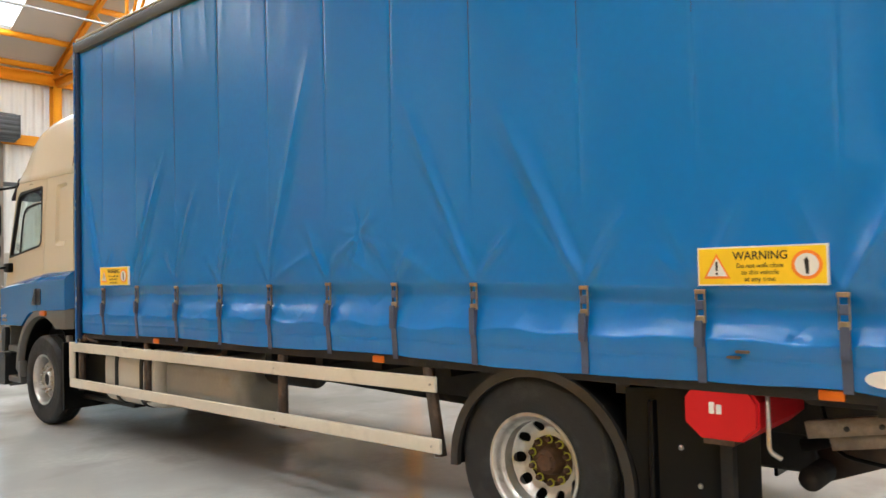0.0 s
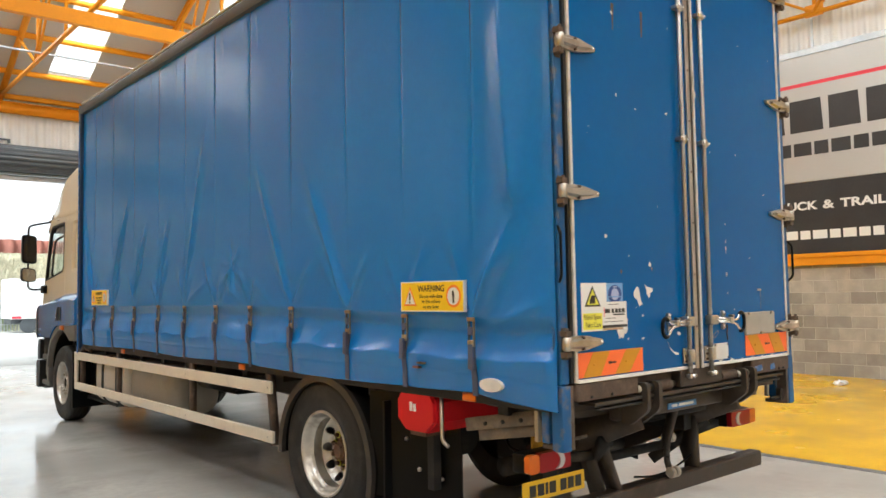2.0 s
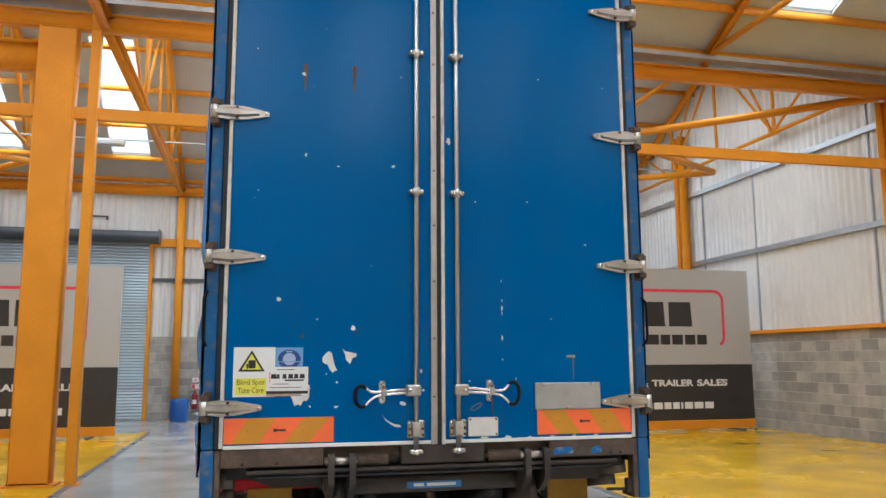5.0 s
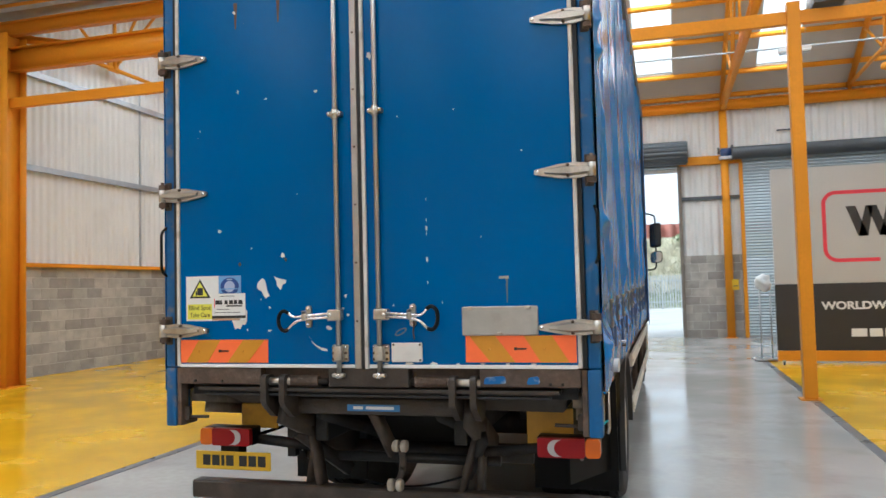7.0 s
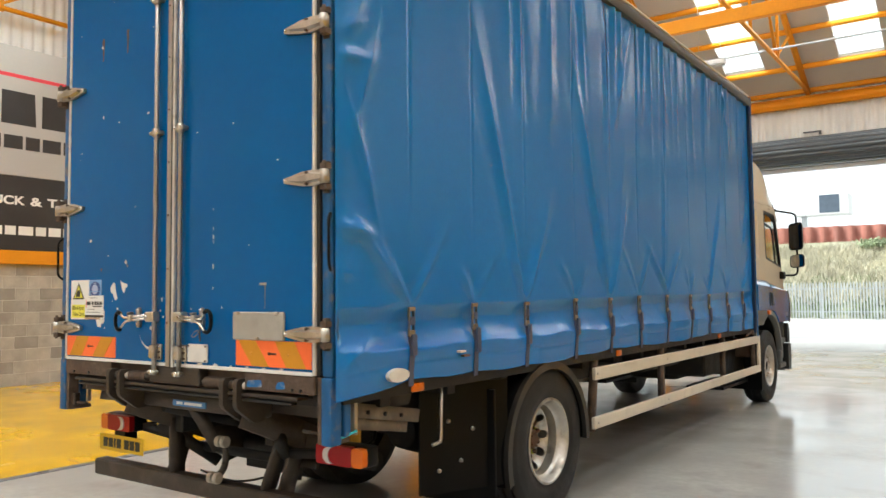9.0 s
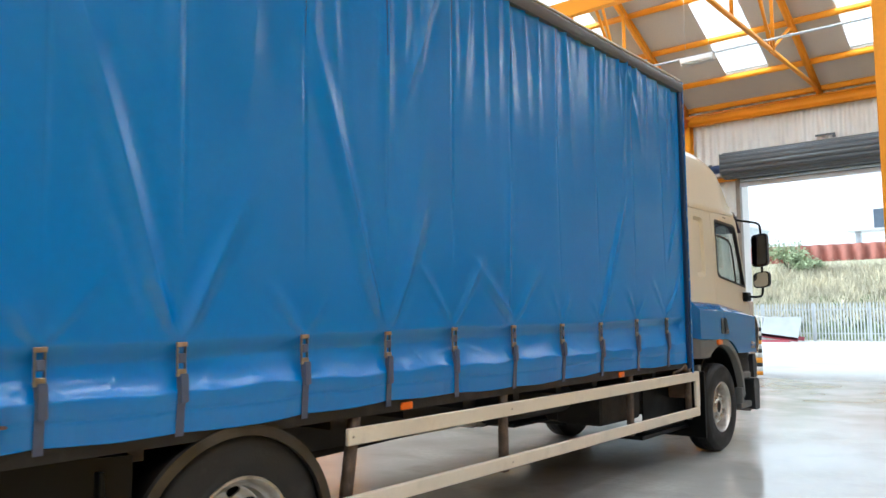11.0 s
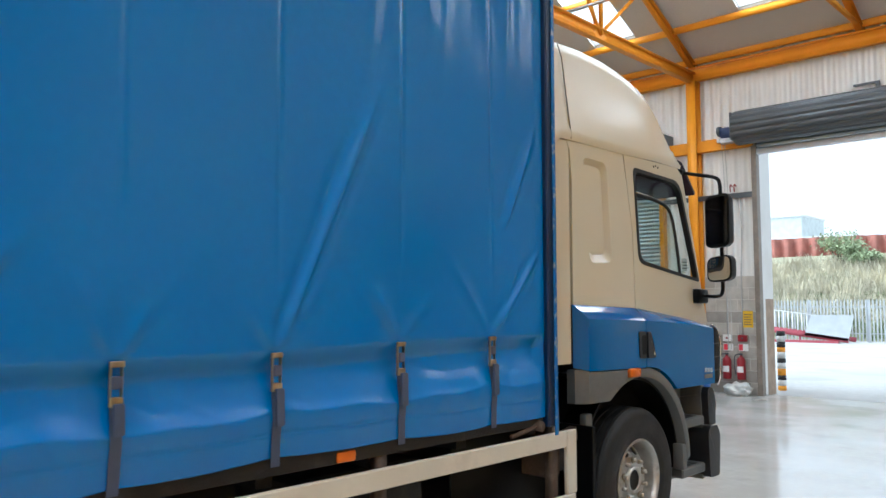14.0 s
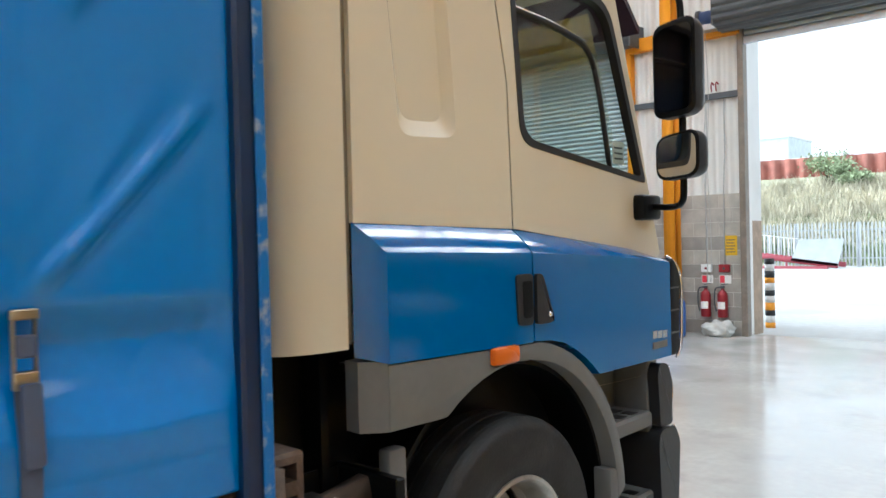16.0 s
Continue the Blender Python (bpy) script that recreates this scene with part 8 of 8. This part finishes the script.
part("bag", bm, shade("crumpled_plastic", (0.55, 0.55, 0.52), 0.35, var=0.15, scale=9), bg)
for k, x in enumerate((-2.52, -2.44)):
    h = thing("red_hook", (x, FRONT - 0.13, 4.05), "small red hook hanging on the wall rail", "hook", "red hooks")
    part("hook", tube(B(), bent([(0, 0, 0.02), (0, -0.03, 0.12), (0.02, -0.03, 0.18), (0.05, -0.03, 0.12)], 0.03), 0.012), EXTRED, h)
ib = thing("isolator_box", (-2.63, FRONT - 0.20, 5.10), "white door isolator box on the orange rail", "switch box")
part("box", box(B(), -0.10, -0.06, 0, 0.10, 0.0, 0.24, 0.01), SIGNWHITE, ib)
part("knob", cyl(B(), (0, -0.085, 0.12), (0, -0.058, 0.12), 0.03, n=16), EXTRED, ib)
for x in (-2.56, -2.50):
    c = thing("door_chain", (x, FRONT - 0.36, 0.9), "thin hanging pull chain of the roller door", "chain", "pull chains")
    part("chain", tube(B(), [(0.02 * math.sin(k * 0.9), 0.0, 4.28 * k / 12) for k in range(13)], 0.006, 6), CABLEGREY, c)
for x in (0.05, 4.9, -5.5):
    b = thing("wall_bracket", (x, FRONT - 0.03, 5.82), "small dark bracket on the cladding over the door", "bracket", "wall brackets")
    part("arm", box(B(), -0.22, -0.06, -0.02, 0.22, -0.02, 0.02), DARKSTEEL, b)
    part("tab", box(B(), 0.16, -0.06, -0.09, 0.22, -0.02, -0.02), DARKSTEEL, b)
b = thing("wall_bracket", (WALL_X - 0.05, 6.49, 6.22), "small dark bracket on the gable cladding", "bracket", "wall brackets")
part("arm", box(B(), -0.03, -0.2, -0.02, 0.02, 0.2, 0.02), DARKSTEEL, b)


def floodlight(x, z, hang):
    f = thing("floodlight", (x, VALLEY - 0.02, z), "grey industrial floodlight fixed to the steelwork", "floodlight", "floodlights")
    part("housing", box(B(), -0.22, -0.16, 0.0, 0.22, 0.16, 0.20, 0.02), GALV, f)
    part("gear_tray", box(B(), -0.20, -0.18, -0.05, 0.20, 0.14, -0.002, 0.008), DARKSTEEL, f)
    part("bracket", bar(B(), (-0.30, 0, 0.12), (-0.2, 0, 0.12), 0.04, 0.05), DARKSTEEL, f)
    if hang:
        part("hanger", bar(B(), (0, 0, 0.2), (0, 0, 0.45), 0.02, 0.02, (0, 1, 0)), GALV, f)


floodlight(3.78, 5.36, False)
floodlight(-5.70, 5.52, True)
for x, y in ((4.6, 15.6), (-4.6, 15.6), (-1.4, 15.6), (-7.8, 15.6), (7.8, 15.6)):
    l = thing("strip_light", (x, y, 6.9), "white batten strip light hung under the roof, off", "light fitting", "strip lights")
    part("body", box(B(), -0.35, -0.09, 0, 0.35, 0.09, 0.10, 0.01), SIGNWHITE, l)
    part("diffuser", box(B(), -0.34, -0.08, -0.05, 0.34, 0.08, -0.002, 0.02), GALV, l)
    for dx in (-0.25, 0.25):
        part("suspension_wire", cyl(B(), (dx, 0, 0.10), (dx, 0, roof_z(y) - 6.9), 0.005, n=6), GALV, l)
cw = thing("cable_tray", (0, 15.6, 6.98), "thin galvanised cable tray across the hall", "cable tray", kind="structure")
part("tray", box(B(), -10.6, -0.04, 0.02, 10.6, 0.04, 0.05), GALV, cw)

# crumpled sheet of paper on the floor
pp = thing("crumpled_paper", (9.6, 3.2, 0.004), "crumpled white paper lying on the yellow floor", "paper")
bm = B()
bmesh.ops.create_icosphere(bm, subdivisions=3, radius=0.10)
rp = random.Random(31)
for v in bm.verts:
    v.co *= rp.uniform(0.75, 1.15)
    v.co.x *= 1.7
    v.co.z = max(0.0, v.co.z * 0.55 + 0.03)
part("sheet", bm, SIGNWHITE, pp, smooth=0)

# wrapped roll stand behind the standing board
st = thing("wrapped_stand", (3.42, 12.95, 0), "grey metal stand with white wrapped sheets", "stand")
for dx in (-0.10, 0.10):
    part("upright", bar(B(), (dx, 0, 0.05), (dx, 0.0, 1.5), 0.03, 0.03, (0, 1, 0)), GALV, st)
part("base", box(B(), -0.25, -0.2, 0.02, 0.2, 0.3, 0.05, 0.006), GALV, st)
bm = B()
bmesh.ops.create_icosphere(bm, subdivisions=3, radius=0.16)
for v in bm.verts:
    v.co = v.co * (1 + noise.noise(v.co * 9) * 0.5)
    v.co.z += 1.56
part("wrapped_sheet", bm, SIGNWHITE, st, "crumpled white wrapped bundle")
for w in ((3.62, 12.1), (10.3, 12.1)):
    c = thing("castor", (*w, 0), "small castor under the standing board", "castor", "castors under the board")
    part("castor_wheel", cyl(B(), (-0.015, 0, 0.035), (0.015, 0, 0.035), 0.035, n=16), DARKSTEEL, c)
    part("castor_fork", box(B(), -0.02, -0.02, 0.035, 0.02, 0.02, 0.09), GALV, c)
bl = thing("blue_drum", (-3.05, FRONT - 0.75, 0), "blue plastic drum beside the block wall", "drum")
part("drum", lathe(B(), [(0.0, 0.0), (0.22, 0.0), (0.25, 0.03), (0.26, 0.3), (0.25, 0.58), (0.22, 0.62), (0.0, 0.62)], (0, 0, 0), "z", 28), shade("drum_blue", (0.02, 0.10, 0.38), 0.4), bl)

# ---- blockwork ----
def blockwork(wall, a, b, top, near=None):
    """Courses of blocks on the wall's inner face from a to b. near: the stretch whose blocks are pieces of their own."""
    a, b = Vector((*a, 0)), Vector((*b, 0))
    d = (b - a).normalized()
    H, L, T, J = 0.225, 0.45, 0.055, 0.010
    n = round(top / H)
    H = top / n
    meshes = {}

    def mesh_of(ln):
        key = round(ln, 3)
        if key not in meshes:
            bm = box(B(), J / 2, -T, J / 2, ln - J / 2, 0.0, H - J / 2, 0.004)
            me = bpy.data.meshes.new("block")
            bm.to_mesh(me)
            bm.free()
            me.materials.append(BLOCK)
            meshes[key] = me
        return meshes[key]

    rest, count = B(), 0
    turn = math.atan2(d.y, d.x)
    total = (b - a).length
    for r in range(n):
        s = -L / 2 if r % 2 else 0.0
        while s < total - 0.02:
            s0, s1 = max(0, s), min(total, s + L)
            p = a + d * s0
            if s1 - s0 > 0.06:
                if near and near[0] <= s0 <= near[1] and count < 300:
                    o = new("block", mesh_of(s1 - s0))
                    o.parent = wall
                    o.matrix_basis = Matrix.Translation((p.x, p.y, r * H)) @ Matrix.Rotation(turn, 4, "Z")
                    count += 1
                else:
                    turned(rest, lambda q, ln=s1 - s0: box(q, J / 2, -T, J / 2, ln - J / 2, 0, H - J / 2), Matrix.Translation((p.x, p.y, r * H)) @ Matrix.Rotation(turn, 4, "Z"))
            s += L
    if len(rest.verts):
        o = part("further_blocks", rest, BLOCK, wall, smooth=0)
        o["kind"] = "stuff"
    else:
        rest.free()
    m = B()
    turned(m, lambda q: box(q, 0, -T + 0.006, 0, total, 0.0, top), Matrix.Translation(a) @ Matrix.Rotation(turn, 4, "Z"))
    part("mortar_bed", m, MORTAR, wall, smooth=0)


walls = {o.name: o for o in scene.objects if o.name in ("wall_west", "wall_east", "wall_front")}
# the inner face lies to the right of the way from a to b
blockwork(walls["wall_west"], (-WALL_X + 0.02, -3.0), (-WALL_X + 0.02, 19.7), 2.25, (6.0, 18.6))
blockwork(walls["wall_east"], (WALL_X - 0.02, 19.7), (WALL_X - 0.02, -3.0), 2.25, (4.0, 16.9))
for x0, x1 in PIERS:
    blockwork(walls["wall_front"], (max(x0, -WALL_X + 0.1), FRONT), (min(x1, WALL_X - 0.1), FRONT), 2.36, (0, 3) if abs(x0) < 5 else None)
